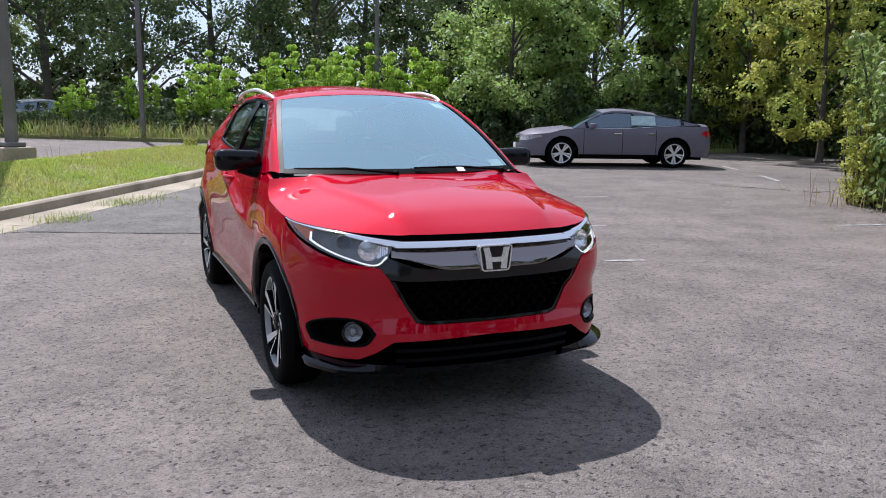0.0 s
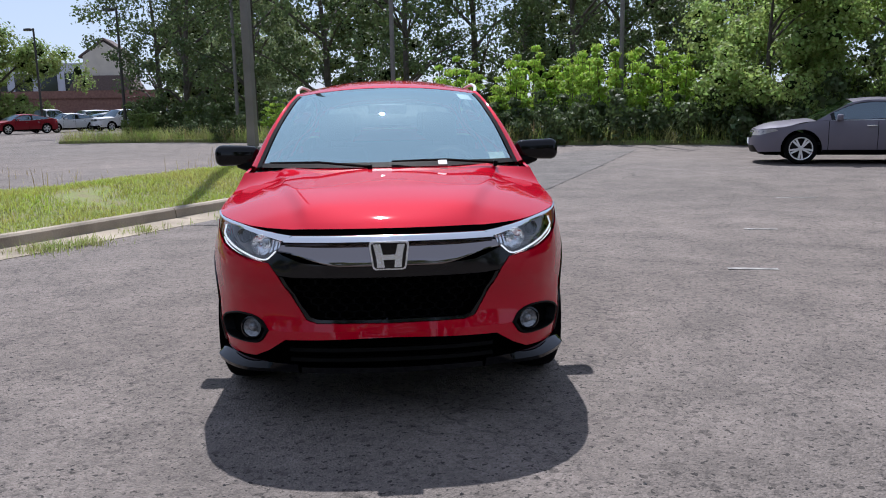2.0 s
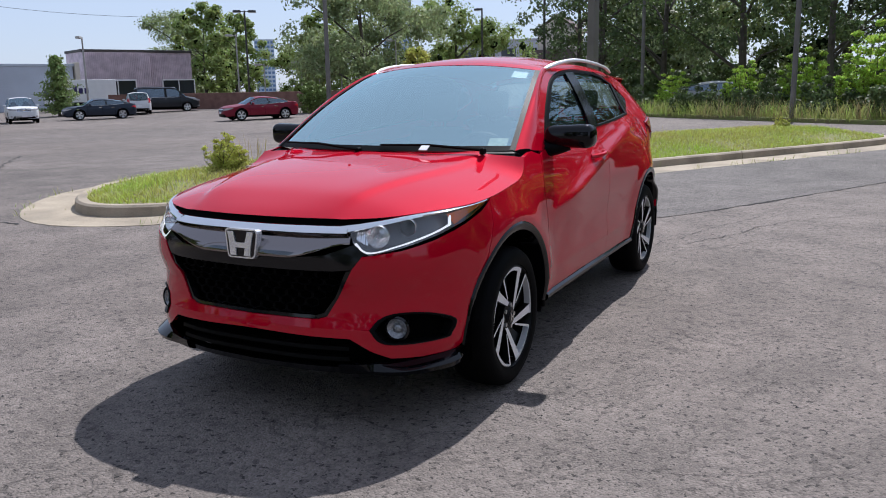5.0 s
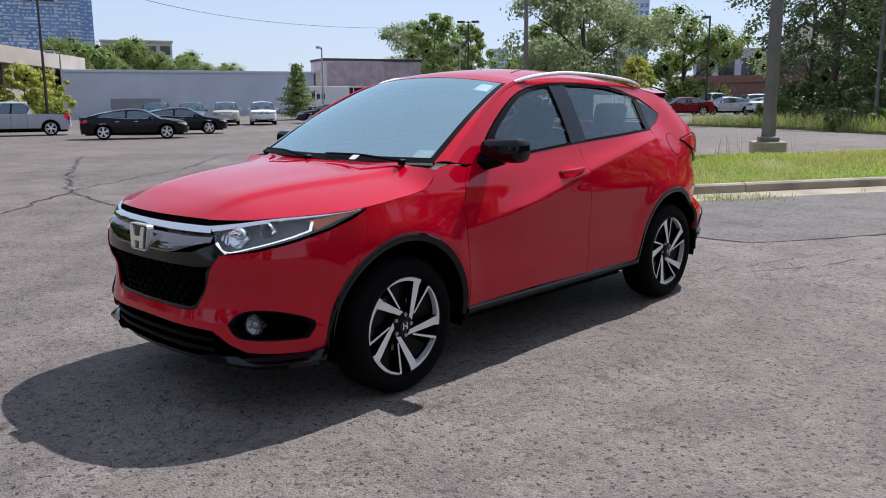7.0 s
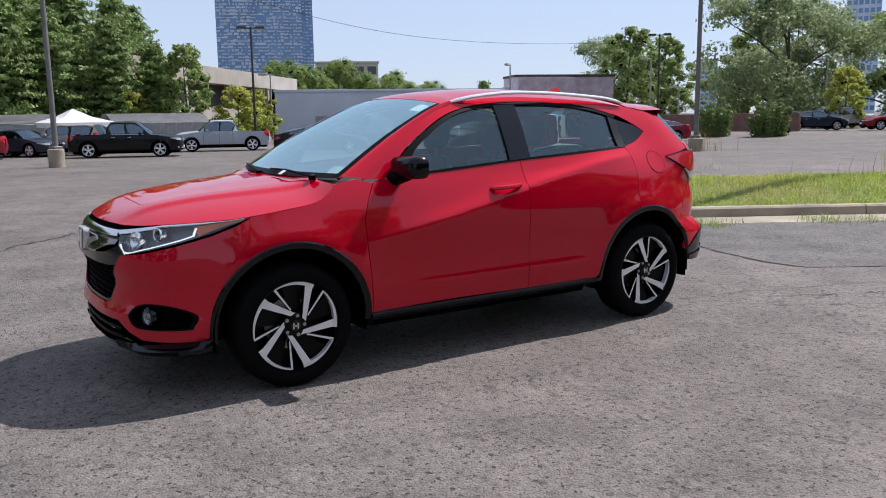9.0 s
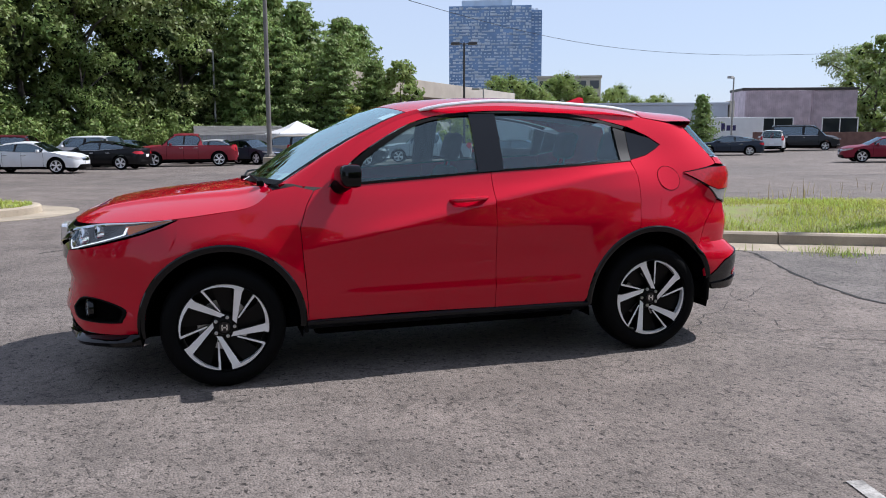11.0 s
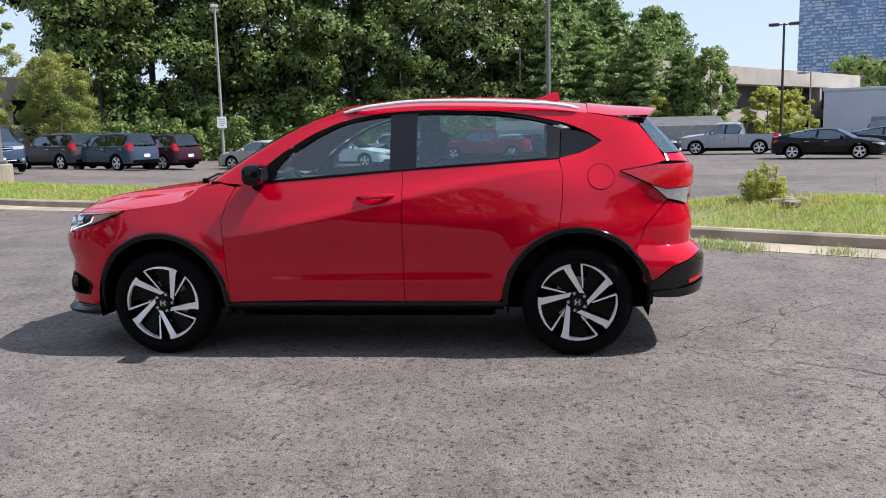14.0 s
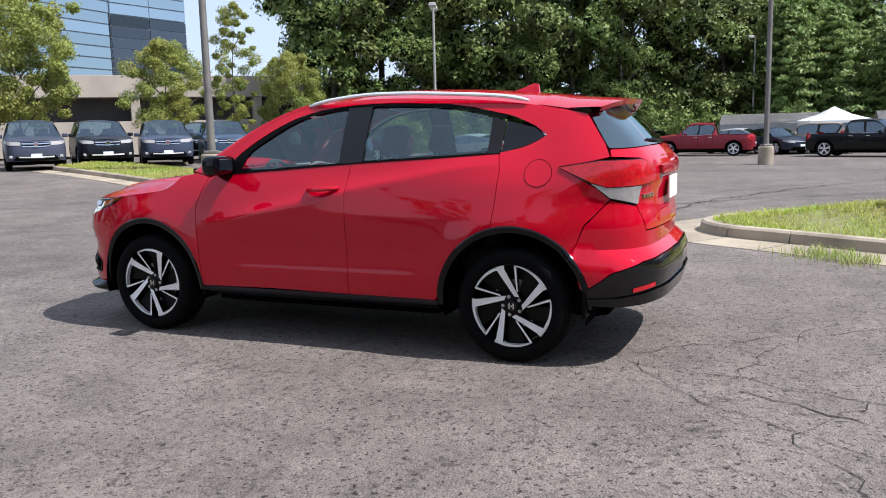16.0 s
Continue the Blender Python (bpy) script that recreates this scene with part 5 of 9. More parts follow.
for sg in (1, -1):    # A pillar, between the glass and the roof side
    bm = bm_new()
    A = resample([SK.at(sy(-0.86), 1.085, 0), SK.at(sy(-0.64), 1.24, 0), SK.at(sy(-0.45), 1.365, 0), SK.at(sy(-0.235), 1.462, 0), SK.at(sy(-0.12), 1.492, 0)], 16)
    B = resample([e for e in ws_e] + [Vector((0.565, -0.15, 1.505))], 16)
    rows = []
    for a, b in zip(A, B):
        mid = (a + b) / 2 + Vector((0.008, -0.012, 0.012))
        rows.append([Vector((p.x * sg, p.y, p.z)) for p in (a + Vector((-0.012, 0.01, -0.012)), a, a.lerp(mid, 0.6) + Vector((0.002, -0.002, 0.003)), mid, mid.lerp(b, 0.5) + Vector((0, 0, 0.003)), b, b + Vector((-0.004, 0.01, -0.014)))])
    loft(bm, rows)
    bmesh.ops.recalc_face_normals(bm, faces=bm.faces)
    part("front_pillar", bm, M_RED, car, smooth=True)
roof_e = [SK.at(sy(y), z) for y, z in ((-0.235, 1.462), (-0.12, 1.490), (0.0, 1.512), (0.22, 1.53), (0.45, 1.533), (0.80, 1.517), (1.1, 1.498), (1.4, 1.462), (1.60, 1.43))]
roof_e[0] = Vector((0.578, -0.20, 1.492))
roof_e[1] = Vector((0.588, -0.10, 1.508))
roof_c = [Vector((0, y, z)) for y, z in ((-0.275, 1.537), (-0.17, 1.562), (0.0, 1.582), (0.22, 1.597), (0.45, 1.602), (0.80, 1.592), (1.1, 1.570), (1.4, 1.535), (1.60, 1.505))]
bm = bm_new()
R_e, R_c = resample(roof_e, 34), resample(roof_c, 34)
cross_loft(bm, R_e, R_c, 2.2, 18)
rim_lip(bm, 0.015)
roof = part("roof", bm, M_RED, car, smooth=True)
# spoiler
bm = bm_new()
sp_e = [SK.at(sy(1.40), 1.462) + Vector((-0.004, 0, 0.004)), SK.at(sy(1.58), 1.435) + Vector((0, 0, 0.006)), Vector((0.575, 1.70, 1.442)), Vector((0.545, 1.75, 1.441)), Vector((0.54, 1.735, 1.416)), Vector((0.57, 1.64, 1.388))]
sp_c = [Vector((0, 1.40, 1.540)), Vector((0, 1.60, 1.516)), Vector((0, 1.80, 1.500)), Vector((0, 1.868, 1.492)), Vector((0, 1.85, 1.462)), Vector((0, 1.66, 1.43))]
cross_loft(bm, sp_e, sp_c, 2.6, 16)
part("rear_spoiler", bm, M_RED, roof, smooth=True)
# shark fin
bm = bm_new()
rows = []
for f, h, w in ((0, 0.0, 0.032), (0.15, 0.012, 0.028), (0.5, 0.035, 0.022), (0.8, 0.062, 0.012), (0.95, 0.075, 0.005)):
    y0, y1 = lerp(1.03, 1.20, f), 1.235 - 0.01 * f
    rows.append([Vector((x, y, 1.562 - 0.03 * sstep(1.0, 1.3, y) + h)) for x, y in ((0, y0), (w, lerp(y0, y1, 0.4)), (w * 0.8, y1), (-w * 0.8, y1), (-w, lerp(y0, y1, 0.4)))])
loft(bm, rows, True)
bm.faces.new(bm.verts[-5:])
part("antenna_fin", bm, M_RED, roof, smooth=True)
# roof rails
for sg in (1, -1):
    bm = bm_new()
    pts = [Vector((sg * 0.580, -0.14, 1.502)), Vector((sg * 0.592, -0.06, 1.520)), Vector((sg * 0.601, 0.05, 1.538))]
    pts += [Vector((sg * x, y, z)) for x, y, z in ((0.605, 0.30, 1.559), (0.604, 0.60, 1.557), (0.594, 0.90, 1.542), (0.574, 1.15, 1.524), (0.564, 1.27, 1.505), (0.560, 1.33, 1.490))]
    P = resample(pts, 30)
    tube(bm, P, [0.007] + [0.0115] * 28 + [0.007], 8)
    part("roof_rail", bm, M_SILVER, roof, "silver roof rail", smooth=True)

# grille: dark chrome wing, chrome brow, black mesh and frame, lower intake
bm = bm_new()
rows = []
for k in range(49):
    xx = lerp(-0.485, 0.485, k / 48)
    ax_ = abs(xx)
    zb = 0.742 + 0.060 * sstep(0.20, 0.49, ax_)
    zt = 0.843
    row = []
    for f, o in ((0.0, -0.03), (0.0, 0.008), (0.12, 0.010), (0.5, 0.000), (0.9, -0.012), (1.0, -0.03)):
        p = SK.at(fx(ax_), lerp(zb, zt, f), o)
        row.append(Vector((p.x if xx > 0 else -p.x, p.y, p.z)))
    rows.append(row)
loft(bm, rows)
bmesh.ops.recalc_face_normals(bm, faces=bm.faces)
gr = part("grille_wing", bm, M_DKCHROME, car, "dark chrome grille wing", smooth=True)
bm = bm_new()
rows = []
for k in range(41):
    xx = lerp(-0.47, 0.47, k / 40)
    s = fx(abs(xx))
    zt = lerp(0.868, 0.868, abs(xx) / 0.47)
    row = []
    for z, o in ((zt, -0.03), (zt, -0.002), (zt - 0.012, 0.010), (zt - 0.026, 0.008), (zt - 0.03, -0.02)):
        p = SK.at(s, z, o)
        row.append(Vector((p.x if xx > 0 else -p.x, p.y, p.z)))
    rows.append(row)
loft(bm, rows)
bmesh.ops.recalc_face_normals(bm, faces=bm.faces)
part("grille_brow", bm, M_CHROME, car, "chrome strip across the grille", smooth=True)
for sg in (1, -1):    # brow that runs on over each headlight
    bm = bm_new()
    A = [(fx(0.44), 0.868), (fx(0.60), 0.885), (fx(0.72), 0.902), (sy(-1.68), 0.916), (sy(-1.55), 0.927)]
    B = [(fx(0.46), 0.845), (fx(0.60), 0.868), (fx(0.73), 0.891), (sy(-1.68), 0.910), (sy(-1.56), 0.923)]
    A, B = resample([Vector((s, z, 0)) for s, z in A], 22), resample([Vector((s, z, 0)) for s, z in B], 22)
    rows = []
    for p, q in zip(A, B):
        rows.append([Vector((v.x * sg, v.y, v.z)) for v in (SK.at(p.x, p.y, -0.02), SK.at(p.x, p.y, 0.003), SK.at((p.x + q.x) / 2, (p.y + q.y) / 2, 0.007), SK.at(q.x, q.y, 0.003), SK.at(q.x, q.y, -0.02))])
    loft(bm, rows)
    bmesh.ops.recalc_face_normals(bm, faces=bm.faces)
    part("headlight_brow", bm, M_CHROME, car, smooth=True)
bm = bm_new()
panel(bm, SK, [(0, 0.690), (fx(0.42), 0.692), (fx(0.488), 0.699), (fx(0.529), 0.752), (fx(0.545), 0.757), (fx(0.498), 0.798), (fx(0.38), 0.756), (fx(0.20), 0.738), (0, 0.736)], 0.04, off=-0.004, both=True, lip=0.03)
part("grille_frame", bm, M_BLACKG, car, smooth=True)
bm = bm_new()
panel(bm, SK, [(0, 0.482), (fx(0.33), 0.485), (fx(0.375), 0.499), (fx(0.425), 0.577), (fx(0.487), 0.695), (fx(0.466), 0.69), (fx(0.409), 0.575), (fx(0.36), 0.510), (fx(0.325), 0.499), (0, 0.496)], 0.04, off=-0.006, both=True, lip=0.03)
part("grille_surround", bm, M_BLACKG, car, smooth=True)
# honeycomb of the grille
bm = bm_new()
hz = 0.036
for r in range(7):
    zc = 0.515 + r * hz * 0.86
    for c in range(-8, 9):
        xc = (c + 0.5 * (r % 2)) * 0.066
        wlim = lerp(0.315, 0.43, (zc - 0.50) / 0.19)
        if abs(xc) > wlim or zc > 0.685:
            continue
        outer, inn = [], []
        for k in range(6):
            a = math.pi / 6 + k * math.pi / 3
            for f, lst, o in ((1.0, outer, -0.022), (0.80, inn, -0.030)):
                xx, zz = xc + 0.038 * f * math.cos(a), zc + 0.0205 * f * math.sin(a)
                p = SK.at(fx(abs(xx)), zz, o)
                lst.append(bm.verts.new((p.x if xx > 0 else -p.x, p.y, p.z)))
        for k in range(6):
            bm.faces.new((outer[k], outer[(k + 1) % 6], inn[(k + 1) % 6], inn[k]))
part("grille_mesh", bm, M_BLACKM, car)
for zz in (0.315, 0.362):
    bm = bm_new()
    rows = []
    for k in range(25):
        xx = lerp(-0.46, 0.46, k / 24)
        row = []
        for dz, o in ((0.008, -0.05), (0.008, -0.018), (-0.008, -0.014), (-0.01, -0.05)):
            p = SK.at(fx(abs(xx)), zz + dz, o)
            row.append(Vector((p.x if xx > 0 else -p.x, p.y, p.z)))
        rows.append(row)
    loft(bm, rows, False)
    bmesh.ops.recalc_face_normals(bm, faces=bm.faces)
    part("intake_slat", bm, M_BLACKM, car, smooth=True)
bm = bm_new()
panel(bm, SK, [(0, 0.245), (fx(0.50), 0.248), (fx(0.50), 0.282), (0, 0.276)], 0.05, off=-0.004, both=True, lip=0.05)
part("lower_lip", bm, M_BLACKG, car, smooth=True)
# emblem: a chrome frame with an upright mark on a dark field
em = Matrix.Translation((0, SK.at(0, 0.785, 0.012).y, 0.786)) @ Matrix.Rotation(radians(90 - 4), 4, 'X') @ Matrix.Diagonal((1.18, 1.0, 1.0, 1.0))
bm = bm_new()
prism(bm, [(-0.073, 0.045), (-0.071, 0.056), (-0.063, 0.062), (0.063, 0.062), (0.071, 0.056), (0.073, 0.045), (0.062, -0.046), (0.058, -0.055), (0.050, -0.060), (-0.050, -0.060), (-0.058, -0.055), (-0.062, -0.046)], -0.02, 0.010, em)
emb = part("emblem", bm, M_EMBLEM, car, "chrome emblem")
bm = bm_new()
prism(bm, [(-0.066, 0.044), (-0.064, 0.051), (-0.058, 0.056), (0.058, 0.056), (0.064, 0.051), (0.066, 0.044), (0.056, -0.043), (0.053, -0.050), (0.046, -0.054), (-0.046, -0.054), (-0.053, -0.050), (-0.056, -0.043)], 0.0105, 0.0115, em)
part("emblem_field", bm, M_BLACKG, emb)
bm = bm_new()
for sg in (1, -1):
    prism(bm, [(sg * x, y) for x, y in ((0.058, 0.051), (0.032, 0.051), (0.0225, 0.010), (0.0215, -0.012), (0.017, -0.049), (0.044, -0.049), (0.047, -0.012), (0.050, 0.012))][::sg], 0.011, 0.018, em)
prism(bm, [(-0.0235, 0.006), (-0.0205, -0.016), (0.0205, -0.016), (0.0235, 0.006)], 0.011, 0.0175, em)
bmesh.ops.recalc_face_normals(bm, faces=bm.faces)
part("emblem_mark", bm, M_EMBLEM, emb)

# tail: hatch with glass, bumper, black lower part
bm = bm_new()
panel(bm, SK, [(rx(0.665), 0.900), (rx(0.60), 0.76), (TOT, 0.75), (TOT, 1.215), (rx(0.40), 1.213), (sy(1.875), 1.205), (sy(1.875), 1.168), (rx(0.64), 1.158), (rx(0.495), 1.122), (rx(0.495), 1.028), (rx(0.65), 1.004)], 0.05, both=True)
hatch = part("tailgate", bm, M_RED, car, smooth=True)
bm = bm_new()
panel(bm, SK, [(sy(1.872), 1.212), (TOT, 1.222), (TOT, 1.47), (rx(0.5), 1.45), (sy(1.755), 1.405), (sy(1.797), 1.33), (sy(1.855), 1.235)], 0.05, off=-0.006, both=True, lip=0.01)
part("rear_window", bm, M_REARGLASS, hatch, smooth=True).visible_shadow = False
bm = bm_new()
panel(bm, SK, [(sy(1.66), 0.655), (sy(1.72), 0.795), (sy(1.80), 0.872), (sy(1.865), 0.930), (rx(0.67), 0.893), (rx(0.605), 0.752), (TOT, 0.742), (TOT, 0.615), (rx(0.5), 0.615), (rx(0.70), 0.60), (sy(1.86), 0.545), (sy(1.79), 0.49), (sy(1.735), 0.455), (sy(1.70), 0.45), (sy(1.675), 0.55)], 0.05, both=True)
part("rear_bumper", bm, M_RED, car, smooth=True)
bm = bm_new()
panel(bm, SK, [(sy(1.70), 0.445), (sy(1.735), 0.45), (sy(1.79), 0.485), (sy(1.86), 0.54), (rx(0.70), 0.595), (rx(0.5), 0.61), (TOT, 0.61), (TOT, 0.45), (rx(0.6), 0.445), (sy(1.90), 0.412), (sy(1.80), 0.40), (sy(1.735), 0.405)], 0.05, off=0.008, both=True, lip=0.05)
rb = part("bumper_skirt", bm, M_BLACKG, car, "gloss black lower rear bumper", smooth=True)
bm = bm_new()
panel(bm, SK, [(sy(1.735), 0.398), (sy(1.90), 0.405), (rx(0.60), 0.437), (TOT, 0.442), (TOT, 0.372), (rx(0.60), 0.366), (sy(1.90), 0.352), (sy(1.76), 0.362)], 0.05, off=0.022, both=True, lip=0.07)
part("diffuser_lip", bm, M_BLACKG, rb, "gloss black diffuser lip", smooth=True)
for sg in (1, -1):
    bm = bm_new()
    panel(bm, SK, [(sy(1.96), 0.432), (rx(0.62), 0.452), (rx(0.62), 0.476), (sy(1.96), 0.456)], 0.05, off=0.013, mirror=sg < 0, lip=0.006)
    part("rear_reflector", bm, M_TAIL, rb, smooth=True)
bm = bm_new()     # garnish over the plate and the plate
panel(bm, SK, [(rx(0.34), 1.055), (TOT, 1.055), (TOT, 1.105), (rx(0.36), 1.105)], 0.05, off=0.022, both=True, lip=0.03)
part("tail_garnish", bm, M_TAIL, hatch, smooth=True)
bm = bm_new()
box(bm, (-0.155, 2.065, 0.895), (0.155, 2.078, 1.03), 0.006)
part("plate", bm, M_PAPER, hatch, "white dealer plate")
bm = bm_new()     # badge strokes, too small to be told apart
for k in range(4):
    p = SK.at(rx(0.60 - 0.045 * k), 0.945, 0.003)
    box(bm, (p.x - 0.016, p.y - 0.01, p.z - 0.011), (p.x + 0.016, p.y + 0.006, p.z + 0.011), 0.002, 1)
part("badge", bm, M_CHROME, hatch, "small chrome badge")
# wipers
for (a, b) in (((0.60, -1.07, 1.098), (0.02, -1.09, 1.118)), ((-0.10, -1.12, 1.093), (-0.66, -1.0, 1.118))):
    bm = bm_new()
    A, B = Vector(a), Vector(b)
    tube(bm, [A, A.lerp(B, 0.5) + Vector((0, -0.02, 0.014)), B], [0.008, 0.007, 0.005], 6)
    box(bm, (-0.012, -0.02, -0.02), (0.012, 0.02, 0.012), 0.005, 1, Matrix.Translation(A))
    part("wiper", bm, M_BLACKM, car)
bm = bm_new()
tube(bm, [(-0.35, 1.93, 1.235), (0.0, 1.965, 1.24), (0.25, 1.95, 1.25)], [0.008, 0.012, 0.006], 6)
part("rear_wiper", bm, M_BLACKM, hatch)

# inside
inside = part("dashboard", box(bm_new(), (-0.66, -0.98, 0.72), (0.66, -0.48, 1.055), 0.06, 3, taper=(0.96, 0.7)), M_DASH, car, smooth=False)
part("cabin_floor", box(bm_new(), (-0.79, -0.95, 0.30), (0.79, 1.75, 0.40), 0.02), M_LINER, car)
bm = bm_new()
E2, C2 = [e + Vector((-0.03, 0, -0.035)) for e in R_e[3:-2]], [c + Vector((0, 0, -0.035)) for c in R_c[3:-2]]
cross_loft(bm, E2, C2, 2.2, 10)
part("headliner", bm, M_GREYFAB, car, smooth=True)


def seat(x, y, rear=False):
    w = 0.25 if not rear else 0.60
    bm = box(bm_new(), (x - w, y - 0.25, 0.45), (x + w, y + 0.25, 0.62), 0.05, 3)
    o = part("seat", bm, M_SEAT, car, smooth=True)
    m = Matrix.Translation((x, y + 0.22, 0.58)) @ Matrix.Rotation(radians(-16), 4, 'X')
    bm = box(bm_new(), (-w, -0.05, 0.0), (w, 0.06, 0.58), 0.05, 3, m, taper=(0.85, 0.8))
    part("backrest", bm, M_SEAT, o, smooth=True)
    for hx in ((0,) if not rear else (-0.36, 0.36)):
        bm = box(bm_new(), (hx - 0.125, -0.045, 0.62), (hx + 0.125, 0.045, 0.82), 0.04, 3, m)
        for ss in (-0.05, 0.05):
            tube(bm, [m @ Vector((hx + ss, 0, 0.55)), m @ Vector((hx + ss, 0, 0.66))], 0.008, 6)
        part("headrest", bm, M_SEAT, o, smooth=True)


seat(0.37, -0.05), seat(-0.37, -0.05), seat(0, 0.85, True)
bm = bm_new()
ms = Matrix.Translation((0.37, -0.50, 0.98)) @ Matrix.Rotation(radians(-65), 4, 'X')
tube(bm, [ms @ Vector((0.185 * math.cos(a), 0.185 * math.sin(a), 0)) for a in (2 * math.pi * k / 28 for k in range(29))], 0.016, 8)
for a in (0, math.pi, 1.5 * math.pi):
    tube(bm, [ms @ Vector((0, 0, -0.03)), ms @ Vector((0.18 * math.cos(a), 0.18 * math.sin(a), 0))], 0.02, 6)
part("steering_wheel", bm, M_DASH, car, smooth=True)
part("rear_view_mirror", box(bm_new(), (-0.12, -0.02, -0.032), (0.12, 0.02, 0.032), 0.014, 2, Matrix.Translation((0, -0.46, 1.40))), M_BLACKM, car)
# stickers in the windshield
def on_glass(xx, f):
    """A place on the glass by its share of the half width and of the way up."""
    i = f * (len(ws_e) - 1)
    k = min(int(i), len(ws_e) - 2)
    e, c = ws_e[k].lerp(ws_e[k + 1], i - k), ws_c[k].lerp(ws_c[k + 1], i - k)
    return Vector((e.x * xx, lerp(c.y, e.y, xx * xx), lerp(c.z, e.z, abs(xx)**2.2)))


for nm, u0, u1, f0, f1, col, lb in (("window_sticker", 0.76, 0.90, 0.84, 0.95, M_PAPER, "white sticker inside the windshield"), ("inspection_sticker", 0.80, 0.93, 0.04, 0.13, mat("pale_sticker", (0.55, 0.60, 0.45), 0.6, vary=0.4, scale=40), "pale green inspection sticker")):
    bm = bm_new()
    loft(bm, [[on_glass(lerp(u0, u1, i / 3), f) + Vector((0, 0.012, -0.004)) for i in range(4)] for f in (f0, (f0 + f1) / 2, f1)])
    part(nm, bm, col, car, lb)
part("dash_card", box(bm_new(), (-0.024, -0.020, 0), (0.024, 0.020, 0.003), 0.0, 1, Matrix.Translation((0.30, -1.125, 1.108)) @ Matrix.Rotation(radians(30), 4, "X")), M_PAPER, car, "white card under the wiper")

# ---- plants ----
rng_t = np.random.default_rng(11)


_b = bmesh.new()
bmesh.ops.create_icosphere(_b, subdivisions=1, radius=1)
ICO = (np.array([v.co[:] for v in _b.verts]), np.array([[v.index for v in f.verts] for f in _b.faces]))
_b.free()


def leaf_mesh(name, centres, size, material, parent, up=0.3, aspect=0.6, out=None, cores=(), far=False):
    """A crown of separate leaves: each a folded diamond, turned by chance."""
    n = len(centres)
    c = np.asarray(centres, float)
    nn = rng_t.normal(size=(n, 3)) * 0.55       # each leaf turns its face outwards and up, more or less
    nn[:, 2] += 0.3
    if out is not None:
        nn += out
    nn /= np.linalg.norm(nn, axis=1)[:, None] + 1e-9
    r = rng_t.normal(size=(n, 3))
    r[:, 2] -= 0.5
    d = r - nn * np.sum(r * nn, axis=1)[:, None]
    d /= np.linalg.norm(d, axis=1)[:, None] + 1e-9
    s = np.cross(nn, d)
    sz = (size * (0.6 + 0.8 * rng_t.random(n)))[:, None]
    p0, p2 = c - d * sz * 0.5, c + d * sz * 0.5
    p1, p3 = c + s * sz * aspect * 0.5 + nn * sz * 0.12, c - s * sz * aspect * 0.5 + nn * sz * 0.12
    V = np.stack([p0, p1, p2, p3], 1).reshape(-1, 3)
    q = 4
    if far:        # far crowns: one pointed blade a leaf
        q = 3
        V = np.stack([p0, p2 + s * sz * aspect * 0.5 + nn * sz * 0.1, p2 - s * sz * aspect * 0.5 - nn * sz * 0.1], 1).reshape(-1, 3)
    starts, loops = np.arange(0, q * n, q), np.arange(q * n)
    if cores:      # rough lumps under the outer leaves, near-black to paint the crown's inner shade
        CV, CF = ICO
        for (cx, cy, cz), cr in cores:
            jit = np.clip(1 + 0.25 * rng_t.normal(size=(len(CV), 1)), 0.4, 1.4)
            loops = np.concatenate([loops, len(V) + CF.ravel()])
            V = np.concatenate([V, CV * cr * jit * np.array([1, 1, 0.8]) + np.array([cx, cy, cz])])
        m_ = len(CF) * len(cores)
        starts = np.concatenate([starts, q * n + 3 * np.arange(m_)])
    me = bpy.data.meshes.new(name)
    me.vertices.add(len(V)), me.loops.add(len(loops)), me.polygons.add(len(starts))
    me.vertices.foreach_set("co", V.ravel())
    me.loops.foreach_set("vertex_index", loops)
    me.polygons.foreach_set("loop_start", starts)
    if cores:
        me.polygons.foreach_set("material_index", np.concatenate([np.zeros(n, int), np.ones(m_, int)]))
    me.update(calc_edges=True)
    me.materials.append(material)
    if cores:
        me.materials.append(M_CROWN_SHADE)
    ob = new(name, me)
    ob.parent = parent
    return ob


def leaf_mat(name, col, col2, tr=0.3):
    return mat(name, col, 0.55, vary=0.4, scale=0.35, col2=col2, randv=0.32, trans=tr, spec=0.3)


M_LEAF_DARK = leaf_mat("dark_green_leaf", (0.115, 0.155, 0.045), (0.165, 0.20, 0.06), 0.2)
M_LEAF_MID = leaf_mat("mid_green_leaf", (0.20, 0.28, 0.08), (0.26, 0.32, 0.09), 0.45)
M_LEAF_BRIGHT = leaf_mat("bright_sapling_leaf", (0.40, 0.56, 0.085), (0.31, 0.46, 0.07), 0.55)
M_LEAF_YEL = leaf_mat("yellow_green_leaf", (0.48, 0.47, 0.10), (0.34, 0.41, 0.08), 0.5)
M_LEAF_CON = leaf_mat("conifer_needle", (0.17, 0.25, 0.075), (0.22, 0.29, 0.085), 0.3)
M_LEAF_VINE = leaf_mat("vine_leaf", (0.145, 0.21, 0.058), (0.20, 0.265, 0.072), 0.25)
M_LEAF_LANE = leaf_mat("lane_tree_leaf", (0.34, 0.45, 0.13), (0.25, 0.35, 0.10), 0.55)
M_LEAF_YOUNG = leaf_mat("young_tree_leaf", (0.25, 0.31, 0.08), (0.34, 0.33, 0.08), 0.45)
# Distance haze put into the leaf colour, paler and greyer
M_LEAF_HAZE = leaf_mat("far_tree_leaf", (0.23, 0.29, 0.135), (0.28, 0.33, 0.15), 0.45)
# Leaf colour darkened to stand for backlit crowns and deep shade
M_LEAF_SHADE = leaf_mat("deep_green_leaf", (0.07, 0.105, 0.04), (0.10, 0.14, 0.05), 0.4)
